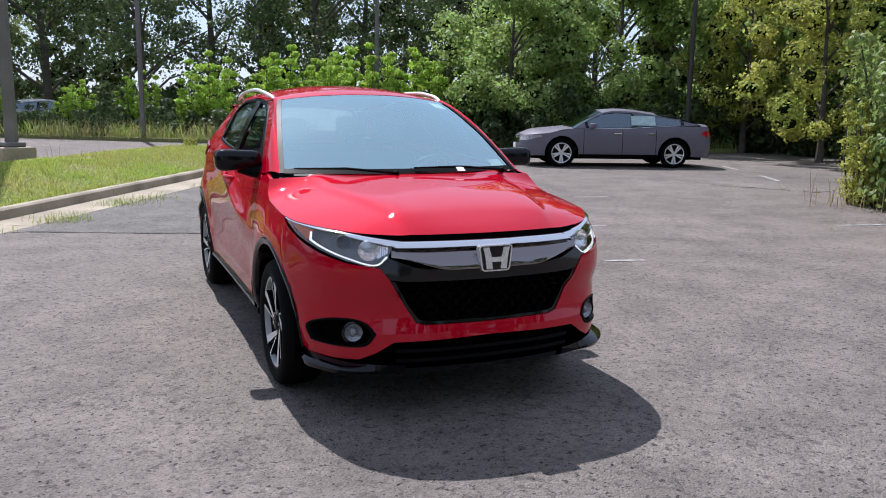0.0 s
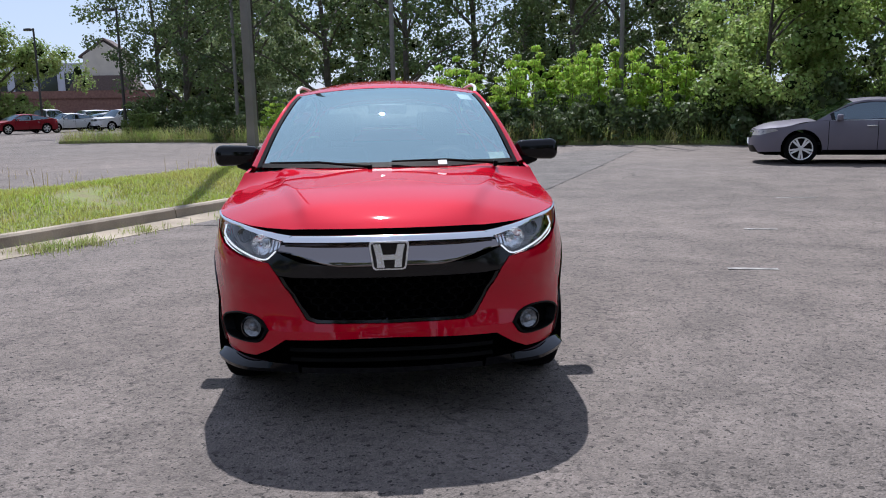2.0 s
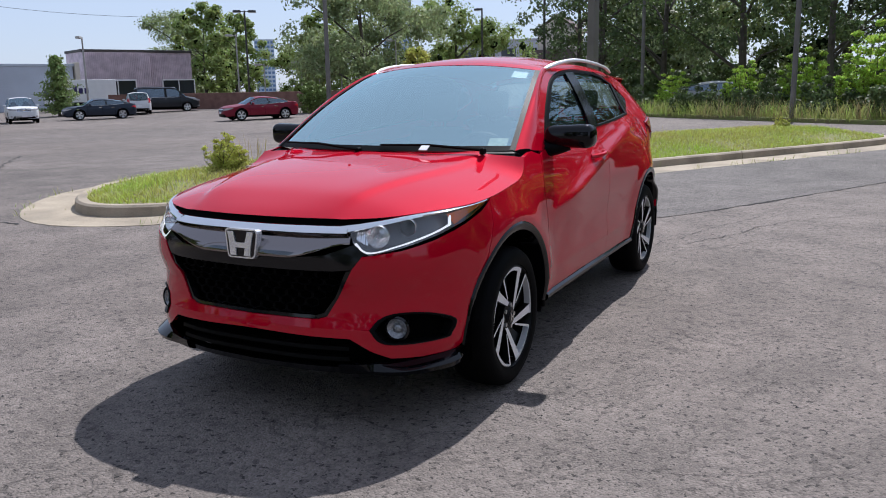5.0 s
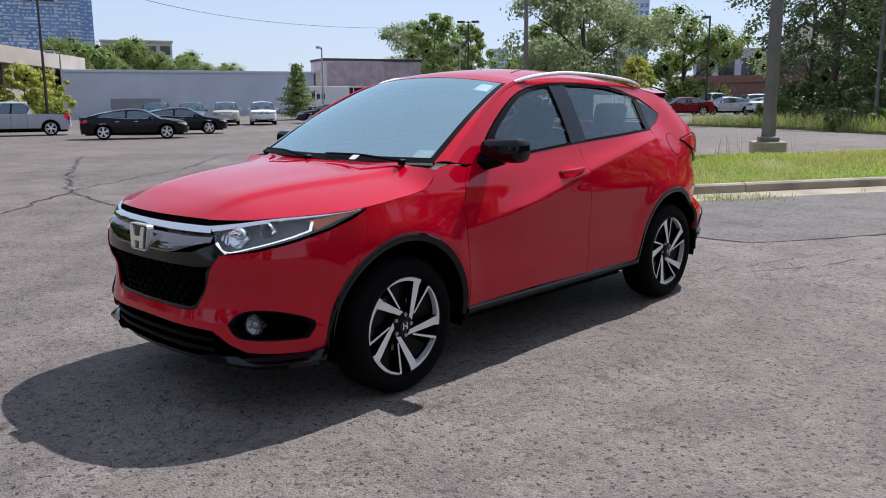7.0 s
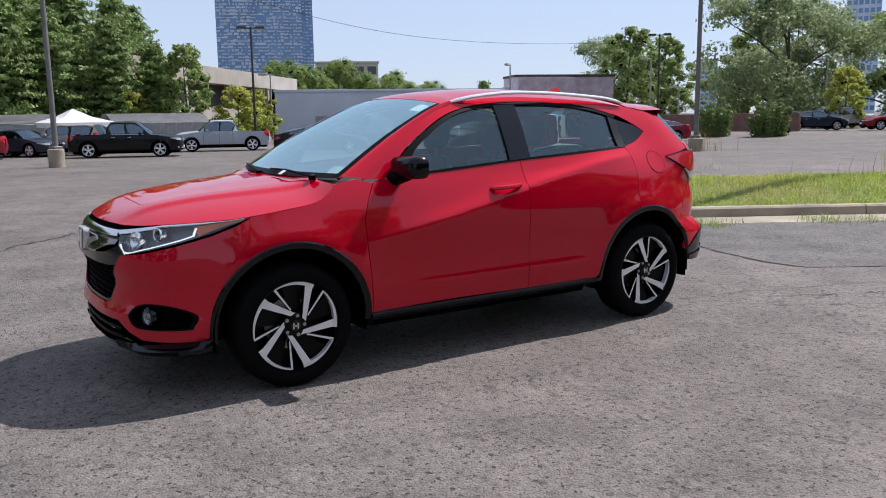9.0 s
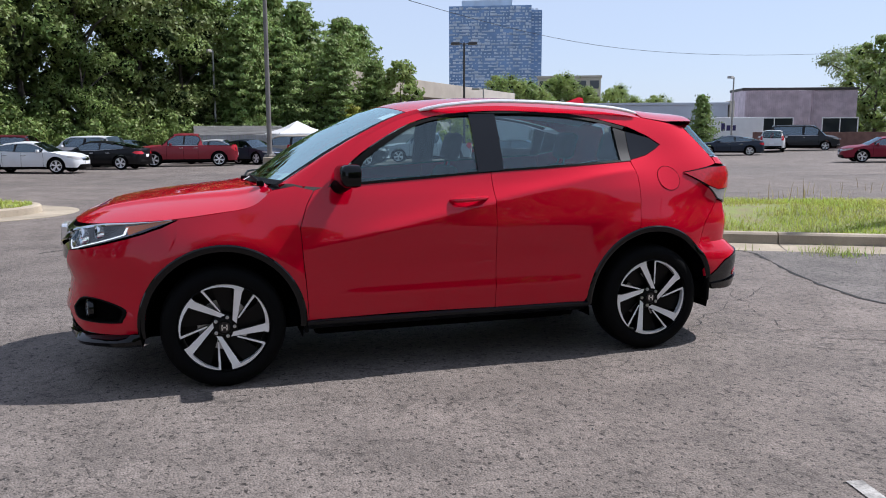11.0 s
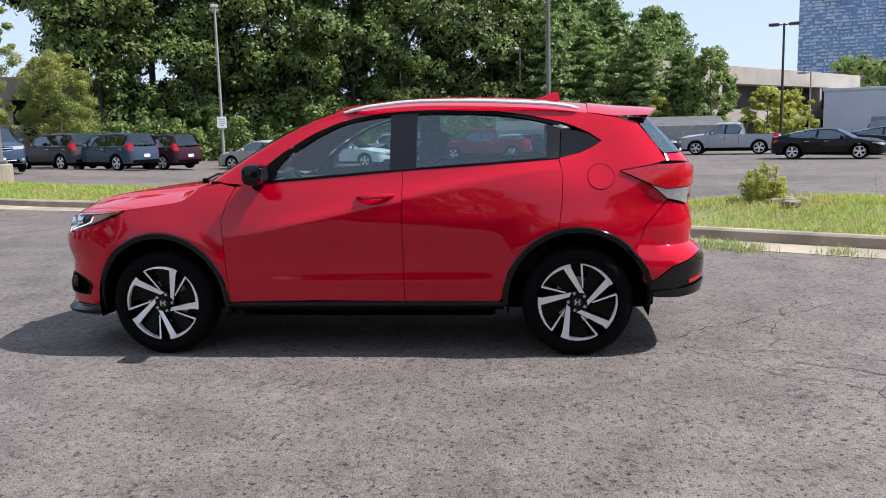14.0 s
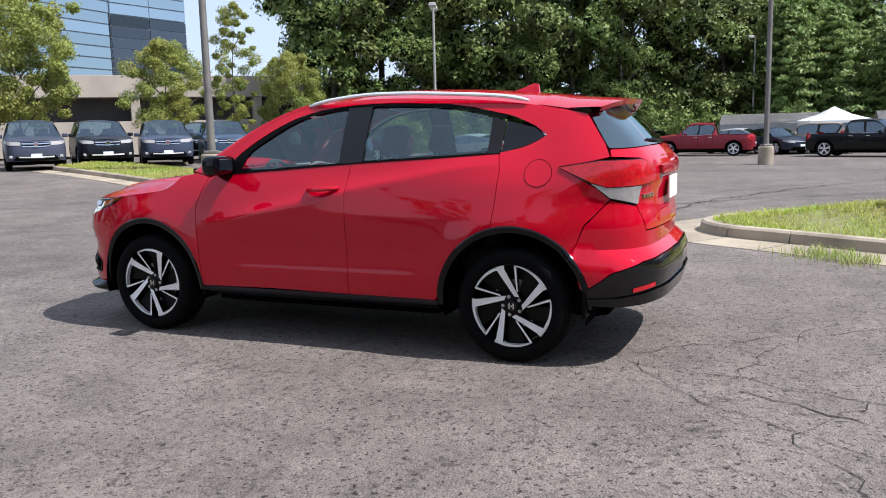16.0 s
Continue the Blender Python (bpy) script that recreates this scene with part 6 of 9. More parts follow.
# Near-black for the core lumps: shade deep in a crown, as colour
M_CROWN_SHADE = mat("inner_twigs", (0.020, 0.030, 0.012), 0.95, vary=0.5, scale=2.0, spec=0.0)
M_BARK = mat("grey_bark", (0.10, 0.085, 0.07), 0.95, vary=0.4, scale=4, bump=0.8, bscale=25)


def clump_points(centre, rad, n, flat=0.75):
    """Points mostly on the outside of a lump, denser on top."""
    d = rng_t.normal(size=(n, 3))
    d /= np.linalg.norm(d, axis=1)[:, None]
    r = rad * (0.55 + 0.5 * rng_t.random(n)**0.5) * (1 + 0.2 * rng_t.normal(size=n))
    p = d * r[:, None]
    p[:, 2] *= flat
    return np.asarray(centre) + p, d


def tree(name, label, h, w, material, crown_from=0.25, clumps=46, per=150, leaf=0.2, trunk=0.22, lobes=0.35, seed=0, category="tree", top_heavy=0.0, limbs=9, core=0.45, aspect=0.75, far=False, boughs=0):
    """A tapered trunk that forks into limbs, under a crown of leafy lumps with gaps."""
    r = random.Random(seed)
    t = thing(name, label, category)
    bm = bm_new()
    lean = [r.uniform(-0.04, 0.04) * h for _ in range(2)]
    spine = [Vector((lean[0] * f**2 + 0.02 * h * math.sin(5 * f + seed) * f, lean[1] * f**2, h * 0.92 * f)) for f in (0, 0.08, 0.2, 0.35, 0.5, 0.65, 0.8, 1.0)]
    tube(bm, spine, [trunk * (1.25 if i == 0 else 1) * (1 - 0.93 * f) for i, f in enumerate((0, 0.08, 0.2, 0.35, 0.5, 0.65, 0.8, 1.0))], 9)
    part("trunk", bm, M_BARK, t, smooth=True)
    cents, tips = [], []
    for k in range(clumps):
        f = crown_from + (1 - crown_from) * ((k + r.random()) / clumps)**(1.0 - 0.3 * top_heavy)
        prof = math.sin(math.pi * min(1, max(0.06, ((f - crown_from) / (1 - crown_from)) * 0.86 + 0.10)))**0.6
        a = k * 2.39996 + r.uniform(-0.4, 0.4)
        rr = w * prof * (0.35 + 0.65 * r.random()**0.6) * (1 + lobes * math.sin(2 * a + seed))
        cents.append((rr * math.cos(a) + lean[0] * f**2, rr * math.sin(a) + lean[1] * f**2, h * f))
    if boughs:      # lumps gather on a few heavy boughs, with dark gaps between them
        heads = cents[::max(1, clumps // boughs)]
        spread = 0.20 * w
        cents = [tuple(c + r.gauss(0, spread * k) for c, k in zip(heads[i % len(heads)], (1, 1, 0.75))) for i in range(clumps)]
        cents = [(x, y, max(0.02 * h, z)) for x, y, z in cents]
    for k in range(0, len(cents), max(1, len(cents) // limbs)):
        c = Vector(cents[k])
        z0 = max(h * 0.12, c.z - 0.55 * math.hypot(c.x, c.y) - 0.04 * h)
        base = Vector((lean[0] * (z0 / h)**2, lean[1] * (z0 / h)**2, z0))
        part("branch", tube(bm_new(), [base, base.lerp(c, 0.45) + Vector((0, 0, 0.03 * h)), c], [trunk * 0.42, trunk * 0.25, trunk * 0.05], 6), M_BARK, t, smooth=True)
    pts, outs = [], []
    lumps = []
    for c in cents:
        rad = w * (0.11 + 0.17 * r.random())
        p, d = clump_points(c, rad, per)
        pts.append(p), outs.append(d)
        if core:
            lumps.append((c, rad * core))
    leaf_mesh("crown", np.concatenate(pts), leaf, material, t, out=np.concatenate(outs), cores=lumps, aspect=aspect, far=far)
    return t


def shrub(name, label, h, w, material, stems=14, per=220, leaf=0.12, seed=0, category="shrub", tier=5):
    """Upright stems with tiers of leaves, loose at the edge."""
    r = random.Random(seed)
    t = thing(name, label, category)
    bm = bm_new()
    pts, outs = [], []
    for k in range(stems):
        a, rr = k * 2.4, w * math.sqrt((k + 0.5) / stems)
        hh = h * (0.55 + 0.5 * r.random()) * (1 - 0.35 * (rr / w)**2)
        b = Vector((rr * 0.7 * math.cos(a), rr * 0.7 * math.sin(a), 0))
        tp = Vector((rr * 1.15 * math.cos(a) + r.uniform(-0.1, 0.1), rr * 1.15 * math.sin(a), hh))
        bm = bm_new()
        tube(bm, [b, b.lerp(tp, 0.5) + Vector((r.uniform(-.1, .1), r.uniform(-.1, .1), 0)), tp], [0.03 * h / 4, 0.02 * h / 4, 0.006], 5)
        part("stem", bm, M_BARK, t)
        for j in range(tier):
            f = 0.05 + 0.97 * (j + r.random() * 0.6) / tier
            p, d = clump_points(b.lerp(tp, min(1.02, f)), w * (0.20 + 0.12 * r.random()) * (1.15 - 0.6 * f), per // tier, 0.6)
            pts.append(p), outs.append(d)
    P = np.concatenate(pts)
    P[:, 2] = np.abs(P[:, 2]) + 0.02
    leaf_mesh("foliage", P, leaf, material, t, out=np.concatenate(outs))
    return t


def conifer(name, label, h, w, material, seed=0, leaf=0.22, n=9000, taper=0.75):
    r = random.Random(seed)
    t = thing(name, label, "tree")
    tube_bm = bm_new()
    tube(tube_bm, [(0, 0, 0), (0, 0, h * 0.5), (0, 0, h)], [0.22, 0.13, 0.02], 8)
    pts, outs = [], []
    tiers = 26
    for k in range(tiers):
        f = (k + 0.5) / tiers
        z = h * (0.04 + 0.94 * f)
        rr = w * (1 - f)**taper * (0.55 + 0.6 * r.random()) + 0.12
        for j in range(7):
            a = j * 0.9 + k * 1.3 + r.uniform(-0.3, 0.3)
            rb = rr * r.uniform(0.55, 1.2)
            tip = np.array([rb * math.cos(a), rb * math.sin(a), z + 0.06 * rb + r.uniform(-.2, .2)])
            m = n // (tiers * 7)
            ff = rng_t.random(m)[:, None]**0.7
            p = np.array([0, 0, z + 0.1]) * (1 - ff) + tip * ff + rng_t.normal(size=(m, 3)) * (0.10 + 0.10 * w * ff * (1.2 - ff)) * np.array([1, 1, 0.35])
            pts.append(p), outs.append(np.tile([math.cos(a), math.sin(a), 0.1], (m, 1)))
            tube(tube_bm, [(0, 0, z), tuple(tip)], [0.03, 0.008], 4, False)
    part("trunk", tube_bm, M_BARK, t)
    leaf_mesh("crown", np.concatenate(pts), leaf, material, t, out=np.concatenate(outs), aspect=0.5, far=True)
    return t


def place_copies(proto, spots, group=""):
    """The first spot takes the prototype, the rest take copies: (x, y, turn, size)."""
    if group:
        proto["group"] = group
    for i, (x, y, a, s) in enumerate(spots):
        m = Matrix.Translation((x, y, -0.03)) @ Matrix.Rotation(radians(a), 4, 'Z')
        if i == 0:
            proto.matrix_basis = m @ Matrix.Diagonal((s, s, s, 1))
        else:
            o = copy_thing(proto, m)
            o.scale = (s, s, s)


# trees behind the verge of the cross lane (thin, dark, with sky between)
tr_a = tree("tree", "tall dark broadleaf tree with a bare forked trunk", 13.5, 4.6, M_LEAF_SHADE, 0.22, 56, 150, 0.18, 0.24, seed=1, core=0)
tr_b = tree("tree", "tall dark broadleaf tree with a leaning trunk", 12.0, 4.2, M_LEAF_SHADE, 0.25, 46, 150, 0.18, 0.20, seed=2, core=0)
place_copies(tr_a, [(-3.5, 40.5, 0, 1.0), (5.0, 43.0, 80, 1.1), (-12.5, 46.0, 200, 1.0), (13.0, 40.0, 130, 1.05), (21.0, 41.0, 300, 1.1), (1.0, 55.0, 250, 1.2)], "trees behind the verge")
place_copies(tr_b, [(0.8, 36.0, 20, 1.0), (9.5, 37.0, 110, 1.05), (-7.8, 42.0, 240, 1.0), (17.5, 36.0, 60, 1.0), (26.0, 36.0, 10, 1.1), (-15.5, 51.0, 170, 1.1), (9.0, 50.0, 220, 1.2), (20.0, 52.0, 220, 1.3)], "trees behind the verge")
tr_e = tree("tree", "dark tree leafed to the ground behind others", 11.5, 4.6, M_LEAF_DARK, 0.05, 60, 90, 0.42, 0.2, seed=6, core=0.6, far=True)
place_copies(tr_e, [(-13.5, 58.0, 10, 0.9), (-2.0, 53.0, 100, 0.8), (12.5, 55.0, 200, 0.95), (19.0, 47.0, 250, 0.9), (27.0, 45.0, 300, 1.0), (31.0, 33.0, 350, 1.0), (27.0, 26.0, 40, 0.95), (32.0, 18.0, 90, 1.0)], "trees behind the verge")
# dense trees round the grey saloon
tr_c = tree("tree", "dense green tree leafed to the ground", 7.6, 3.0, M_LEAF_LANE, 0.04, 84, 260, 0.14, 0.16, seed=3, core=0.3, boughs=16)
tr_d = tree("tree", "leafy green tree leafed to the ground", 8.6, 3.1, M_LEAF_LANE, 0.05, 84, 260, 0.14, 0.16, seed=4, core=0.3, boughs=16)
place_copies(tr_c, [(12.6, 21.2, 0, 0.85), (16.6, 20.3, 60, 1.0), (20.2, 19.0, 120, 1.05), (23.0, 15.5, 10, 1.1), (22.5, 9.5, 160, 1.0), (20.5, 4.5, 220, 1.0)], "dense trees by the lane")
place_copies(tr_d, [(14.4, 22.4, 30, 1.0), (22.4, 20.7, 90, 1.15), (24.5, 12.6, 310, 1.1), (26.0, 17.0, 80, 1.3), (19.5, 0.5, 30, 1.0), (23.0, 6.0, 100, 1.2)], "dense trees by the lane")
tr_y = tree("tree", "tree with yellow-green sunlit leaves", 7.2, 2.3, M_LEAF_YEL, 0.12, 46, 260, 0.12, 0.12, seed=5, core=0.45)
place_copies(tr_y, [(18.6, 15.9, 0, 0.9), (17.4, 11.6, 100, 0.85), (14.8, 4.4, 210, 0.6)], "yellow-green trees")
# near thicket beside the lane
th_a = shrub("thicket", "tall green roadside thicket at the edge of the asphalt", 4.6, 1.5, M_LEAF_MID, 22, 640, 0.11, 7, tier=7)
place_copies(th_a, [(10.4, 2.9, 0, 1.0), (10.6, 0.6, 70, 1.05), (12.2, 2.0, 140, 1.2), (10.6, -1.8, 220, 1.05), (12.6, 4.3, 40, 1.0)], "roadside thicket")
th_y = shrub("thicket", "yellowing weedy thicket with upright stems", 3.4, 0.7, M_LEAF_YEL, 14, 700, 0.07, 8, tier=7)
place_copies(th_y, [(9.7, 3.7, 0, 0.75), (11.3, 3.7, 120, 1.1), (12.9, 4.4, 60, 1.25)], "roadside thicket")
# bright saplings on the verge
sap = shrub("sapling", "bright green sapling with layered leaves", 4.3, 1.25, M_LEAF_BRIGHT, 13, 660, 0.135, 9, "sapling", 7)
place_copies(sap, [(2.6, 27.2, 0, 0.92), (5.0, 26.0, 60, 1.0), (6.9, 25.4, 130, 0.92), (8.6, 24.8, 190, 1.05), (10.4, 24.0, 250, 1.0), (12.0, 23.2, 310, 0.85), (0.2, 28.9, 20, 0.72), (-2.2, 30.6, 80, 0.62), (7.7, 27.4, 110, 1.05), (-5.2, 31.9, 10, 0.55)], "saplings on the verge")
vine = shrub("bush", "bramble bush on the verge, its leaves darkened for shade", 2.1, 1.7, M_LEAF_SHADE, 16, 340, 0.17, 10, "bush", 5)
place_copies(vine, [(5.9, 24.0, 0, 1.0), (8.2, 23.2, 90, 1.0), (10.2, 22.3, 180, 0.95), (3.8, 25.2, 270, 0.85), (1.5, 26.9, 45, 0.8), (-1.0, 28.4, 135, 0.75), (-3.6, 30.0, 225, 0.7), (12.3, 20.9, 15, 1.1), (14.2, 19.5, 75, 1.2), (-6.8, 32.0, 315, 0.7), (-9.5, 34.5, 30, 0.6), (16.6, 18.0, 200, 1.1), (19.4, 17.2, 280, 1.1), (20.6, 14.2, 340, 1.0), (19.6, 11.0, 60, 1.0)], "bushes on the verge")
low = shrub("bush", "low dark undergrowth between tree trunks", 3.2, 2.6, M_LEAF_SHADE, 16, 420, 0.22, 25, "bush", 5)
place_copies(low, [(-9.5, 44.0, 0, 1.0), (-4.5, 46.0, 60, 1.1), (0.5, 42.5, 120, 1.0), (5.5, 45.5, 180, 1.15), (10.5, 42.0, 240, 1.0), (15.5, 43.5, 300, 1.1), (20.5, 38.0, 30, 1.0), (25.5, 33.0, 90, 1.1), (-15.0, 49.5, 150, 1.0)], "undergrowth behind the verge")
LANE_TREES = [(-6.0, -31.0, 15, 1.0), (1.5, -33.0, 75, 1.15), (8.5, -30.0, 140, 0.9), (15.5, -31.0, 200, 1.1), (22.0, -26.0, 260, 1.0)]
for x, y, a, k in LANE_TREES:
    o = copy_thing(tr_e, Matrix.Translation((x, y, -0.03)) @ Matrix.Rotation(radians(a), 4, 'Z'))
    o.scale = (k, k, k)
    tagged(o, group="trees across the lane")
spots = []
VERGE = [(-17, 37.2), (-9.5, 32.6), (-2.5, 27.4), (1.8, 24.3), (4.5, 23.0), (8.2, 21.8), (11.6, 20.0), (14.5, 17.9), (18.5, 16.0)]
for (x0, y0), (x1, y1) in zip(VERGE, VERGE[1:]):
    d = math.hypot(x1 - x0, y1 - y0)
    nx, ny = -(y1 - y0) / d, (x1 - x0) / d
    for k in range(int(d * 330)):
        f, o = rng_g.random(), rng_g.random()**1.6 * 2.2
        spots.append((lerp(x0, x1, f) + nx * o + rng_g.normal() * 0.1, lerp(y0, y1, f) + ny * o, 0.06))
blades("verge_weeds", spots, 0.15, 0.75, 0.010, M_WEED, 0.8, "tall grass and weeds along the verge", "weeds")
sub = [s for s in spots if noise.noise(Vector((s[0] * 0.5, s[1] * 0.5, 1))) > 0.1][::3]
blades("verge_straw", sub, 0.2, 0.95, 0.008, M_STRAW, 0.6, "dry straw stalks on the verge", "weeds")
# kerb of the verge
bm = bm_new()
vg = [Vector((x, y, 0)) for x, y in VERGE]
rows = []
for p in resample(vg, 60):
    n = Vector((0.47, 0.88, 0))
    rows.append([p, p + Vector((0, 0, 0.12)) + n * 0.01, p + Vector((0, 0, 0.14)) + n * 0.04, p + Vector((0, 0, 0.14)) + n * 0.16, p + n * 3.0 + Vector((0, 0, 0.10)), p + n * 40 + Vector((0, 0, 0.06))])
loft(bm, rows)
bmesh.ops.recalc_face_normals(bm, faces=bm.faces)
tagged(part("verge", bm, M_SOIL, None, smooth=False), "low kerbed soil verge behind the cross lane", "verge", kind="structure")

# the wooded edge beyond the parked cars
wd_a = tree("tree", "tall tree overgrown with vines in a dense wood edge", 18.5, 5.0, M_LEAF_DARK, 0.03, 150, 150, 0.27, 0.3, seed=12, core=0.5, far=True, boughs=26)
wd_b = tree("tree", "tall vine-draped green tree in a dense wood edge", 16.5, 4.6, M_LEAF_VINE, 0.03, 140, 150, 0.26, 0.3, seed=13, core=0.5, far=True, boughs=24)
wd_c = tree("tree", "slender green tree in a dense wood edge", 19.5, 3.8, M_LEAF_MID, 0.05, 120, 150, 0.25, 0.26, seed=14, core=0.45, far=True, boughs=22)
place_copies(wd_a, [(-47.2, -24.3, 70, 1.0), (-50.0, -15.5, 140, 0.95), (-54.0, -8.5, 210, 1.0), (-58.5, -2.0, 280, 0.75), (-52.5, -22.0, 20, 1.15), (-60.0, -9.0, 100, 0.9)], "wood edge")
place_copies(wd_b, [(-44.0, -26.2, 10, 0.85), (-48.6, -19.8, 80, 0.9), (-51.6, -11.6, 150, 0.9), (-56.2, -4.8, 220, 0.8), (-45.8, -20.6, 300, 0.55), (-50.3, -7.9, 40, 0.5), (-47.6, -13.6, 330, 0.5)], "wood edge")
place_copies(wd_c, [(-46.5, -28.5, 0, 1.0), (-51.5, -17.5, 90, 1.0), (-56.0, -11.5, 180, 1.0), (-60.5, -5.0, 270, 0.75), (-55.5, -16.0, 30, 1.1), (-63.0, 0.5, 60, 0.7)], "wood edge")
con = conifer("conifer", "feathery pine in the wood edge", 12.0, 4.8, M_LEAF_CON, 1, 0.34, 17000, 0.62)
place_copies(con, [(-60.5, 3.2, 0, 1.0), (-62.0, 7.0, 60, 1.02), (-64.0, 10.8, 130, 0.95), (-66.0, 5.0, 200, 1.15), (-57.6, 5.2, 260, 0.8), (-56.4, 2.2, 40, 0.85), (-61.5, -0.5, 100, 1.1), (-68.5, 13.0, 10, 0.95), (-57.0, 9.0, 70, 0.75), (-57.8, 12.2, 170, 0.62)], "pines")
hem = shrub("bush", "vine-grown bush at the foot of a wood edge", 3.4, 2.6, M_LEAF_VINE, 16, 620, 0.20, 26, "bush", 6)
place_copies(hem, [(-42.6, -22.6, 0, 1.0), (-44.4, -19.4, 70, 1.1), (-45.4, -16.2, 140, 0.9), (-46.6, -12.6, 210, 1.1), (-48.6, -9.6, 280, 1.0), (-50.4, -6.0, 350, 1.1), (-53.0, -3.2, 60, 1.0), (-55.8, 0.6, 130, 1.0), (-41.6, -25.6, 200, 1.0), (-49.5, -13.5, 20, 1.4), (-54.5, -7.0, 90, 1.4)], "bushes at the wood edge")
mid = tree("tree", "round-headed green tree beyond the car park", 8.2, 2.6, M_LEAF_MID, 0.12, 50, 130, 0.27, 0.14, seed=15)
place_copies(mid, [(-56.0, 14.0, 0, 0.85), (-62.0, 12.5, 50, 0.9), (-75.0, 78.0, 30, 1.5), (-82.0, 92.0, 100, 1.5), (-62.0, 86.0, 200, 1.35)], "round-headed trees")
yel = tree("tree", "low bushy yellow-green tree", 5.0, 2.2, M_LEAF_YEL, 0.10, 40, 130, 0.22, 0.1, seed=16)
place_copies(yel, [(-58.4, 18.6, 0, 0.85), (-61.0, 21.0, 90, 0.8), (-56.2, 10.2, 30, 0.75), (-33.9, 61.1, 0, 0.95)], "yellow-green trees")
# young trees before the concrete garage
yg = tree("tree", "young street tree with a round green crown", 6.6, 2.2, M_LEAF_YOUNG, 0.30, 60, 520, 0.10, 0.08, seed=17, core=0)
place_copies(yg, [(-18.0, -25.2, 0, 0.95), (-25.4, -24.5, 80, 0.82), (-33.4, -22.6, 160, 0.85)], "young street trees")
thin = tree("tree", "slender young tree with airy leaves", 9.0, 1.5, M_LEAF_YOUNG, 0.16, 60, 300, 0.10, 0.07, seed=18, core=0)
place_copies(thin, [(-28.9, -23.2, 0, 0.85), (-24.5, -32.0, 90, 1.25)], "young street trees")
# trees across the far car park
big = tree("tree", "broad spreading tree across the car park", 12.5, 7.0, M_LEAF_HAZE, 0.18, 90, 200, 0.32, 0.35, seed=19, core=0, far=True, boughs=18)
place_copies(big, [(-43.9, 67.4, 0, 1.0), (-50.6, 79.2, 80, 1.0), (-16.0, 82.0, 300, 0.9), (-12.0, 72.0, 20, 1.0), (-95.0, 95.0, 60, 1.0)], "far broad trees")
bgt = tree("tree", "broad dark tree across the car park", 11.5, 6.2, M_LEAF_MID, 0.12, 90, 200, 0.32, 0.35, seed=20, core=0.35, far=True, boughs=16)
place_copies(bgt, [(-42.0, 85.5, 0, 0.95), (-84.0, 112.0, 170, 0.9), (-130.0, 64.0, 20, 0.95), (-128.0, 52.0, 60, 0.9), (-150.0, 86.0, 0, 0.9), (-165.0, 105.0, 40, 0.8), (-100.0, 110.0, 210, 0.9), (-112.0, 48.0, 110, 0.75)], "far broad trees")
ivy = shrub("ivy_clump", "ivy-grown clump beside a fence", 3.3, 1.25, M_LEAF_VINE, 16, 600, 0.14, 21, "bush", 6)
place_copies(ivy, [(-32.2, 43.0, 0, 0.95), (-28.4, 43.6, 100, 0.95), (-14.6, 42.8, 50, 0.7), (-11.5, 44.6, 150, 0.8), (-8.6, 43.0, 60, 0.7)], "ivy clumps")
spruce = conifer("conifer", "small spruce beside a grey wall", 4.0, 1.9, M_LEAF_CON, 4, 0.2, 4200, 1.0)
spruce.matrix_basis = Matrix.Translation((-54.2, 39.4, 0)) @ Matrix.Diagonal((1.15, 1.15, 1.15, 1))
# small plants on the island
bush = shrub("bush", "small leafy bush on the grass island", 0.55, 0.30, M_LEAF_YEL, 20, 240, 0.034, 22, "bush", 5)
bush.matrix_basis = Matrix.Translation((-5.75, 4.15, 0.28))
b2 = copy_thing(bush, Matrix.Translation((0.6, 15.7, 0.26)) @ Matrix.Rotation(1.0, 4, 'Z'))
b2.scale = (0.6, 0.6, 0.6)
bm = bm_new()
r = random.Random(4)
for k in range(16):
    a = r.random() * 6.28
    box(bm, (-0.09, -0.05, 0), (0.09, 0.05, 0.05 + 0.05 * r.random()), 0.012, 1, Matrix.Translation((-5.35 + 0.28 * r.gauss(0, 1) * 0.6, 4.45 + 0.2 * r.gauss(0, 1) * 0.6, 0.29)) @ Matrix.Rotation(a, 4, 'Z'))
tagged(part("rubble_heap", bm, mat("pale_rubble", (0.30, 0.25, 0.20), 0.95, vary=0.4, scale=6, bump=0.5, bscale=40), None), "low heap of broken stones beside a bush", "rubble", kind="stuff")


def stalks(cx, cy, z, n, spread, h0, h1, label):
    sp = [(cx + rng_g.normal() * spread, cy + rng_g.normal() * spread, z) for _ in range(n)]
    return blades("dry_weeds", sp, h0, h1, 0.006, M_STRAW, 0.35, label, "weeds")


stalks(-7.2, 6.4, 0.2, 12, 0.12, 0.3, 0.65, "dry brown weed stalks by the island")
stalks(-17.6, 23.9, 0, 120, 0.5, 0.3, 1.0, "dry weeds round a lamp post base")
stalks(-9.2, 13.5, 0, 40, 0.8, 0.08, 0.28, "dry weeds growing in asphalt")
stalks(-3.2, 12.4, 0.2, 50, 0.8, 0.2, 0.5, "dry weeds on the island")
stalks(-5.4, 7.6, 0.2, 40, 0.6, 0.15, 0.4, "dry weeds on the island")
stalks(9.3, 3.5, 0, 60, 0.35, 0.2, 0.8, "dry brown stalks at the edge of a thicket")

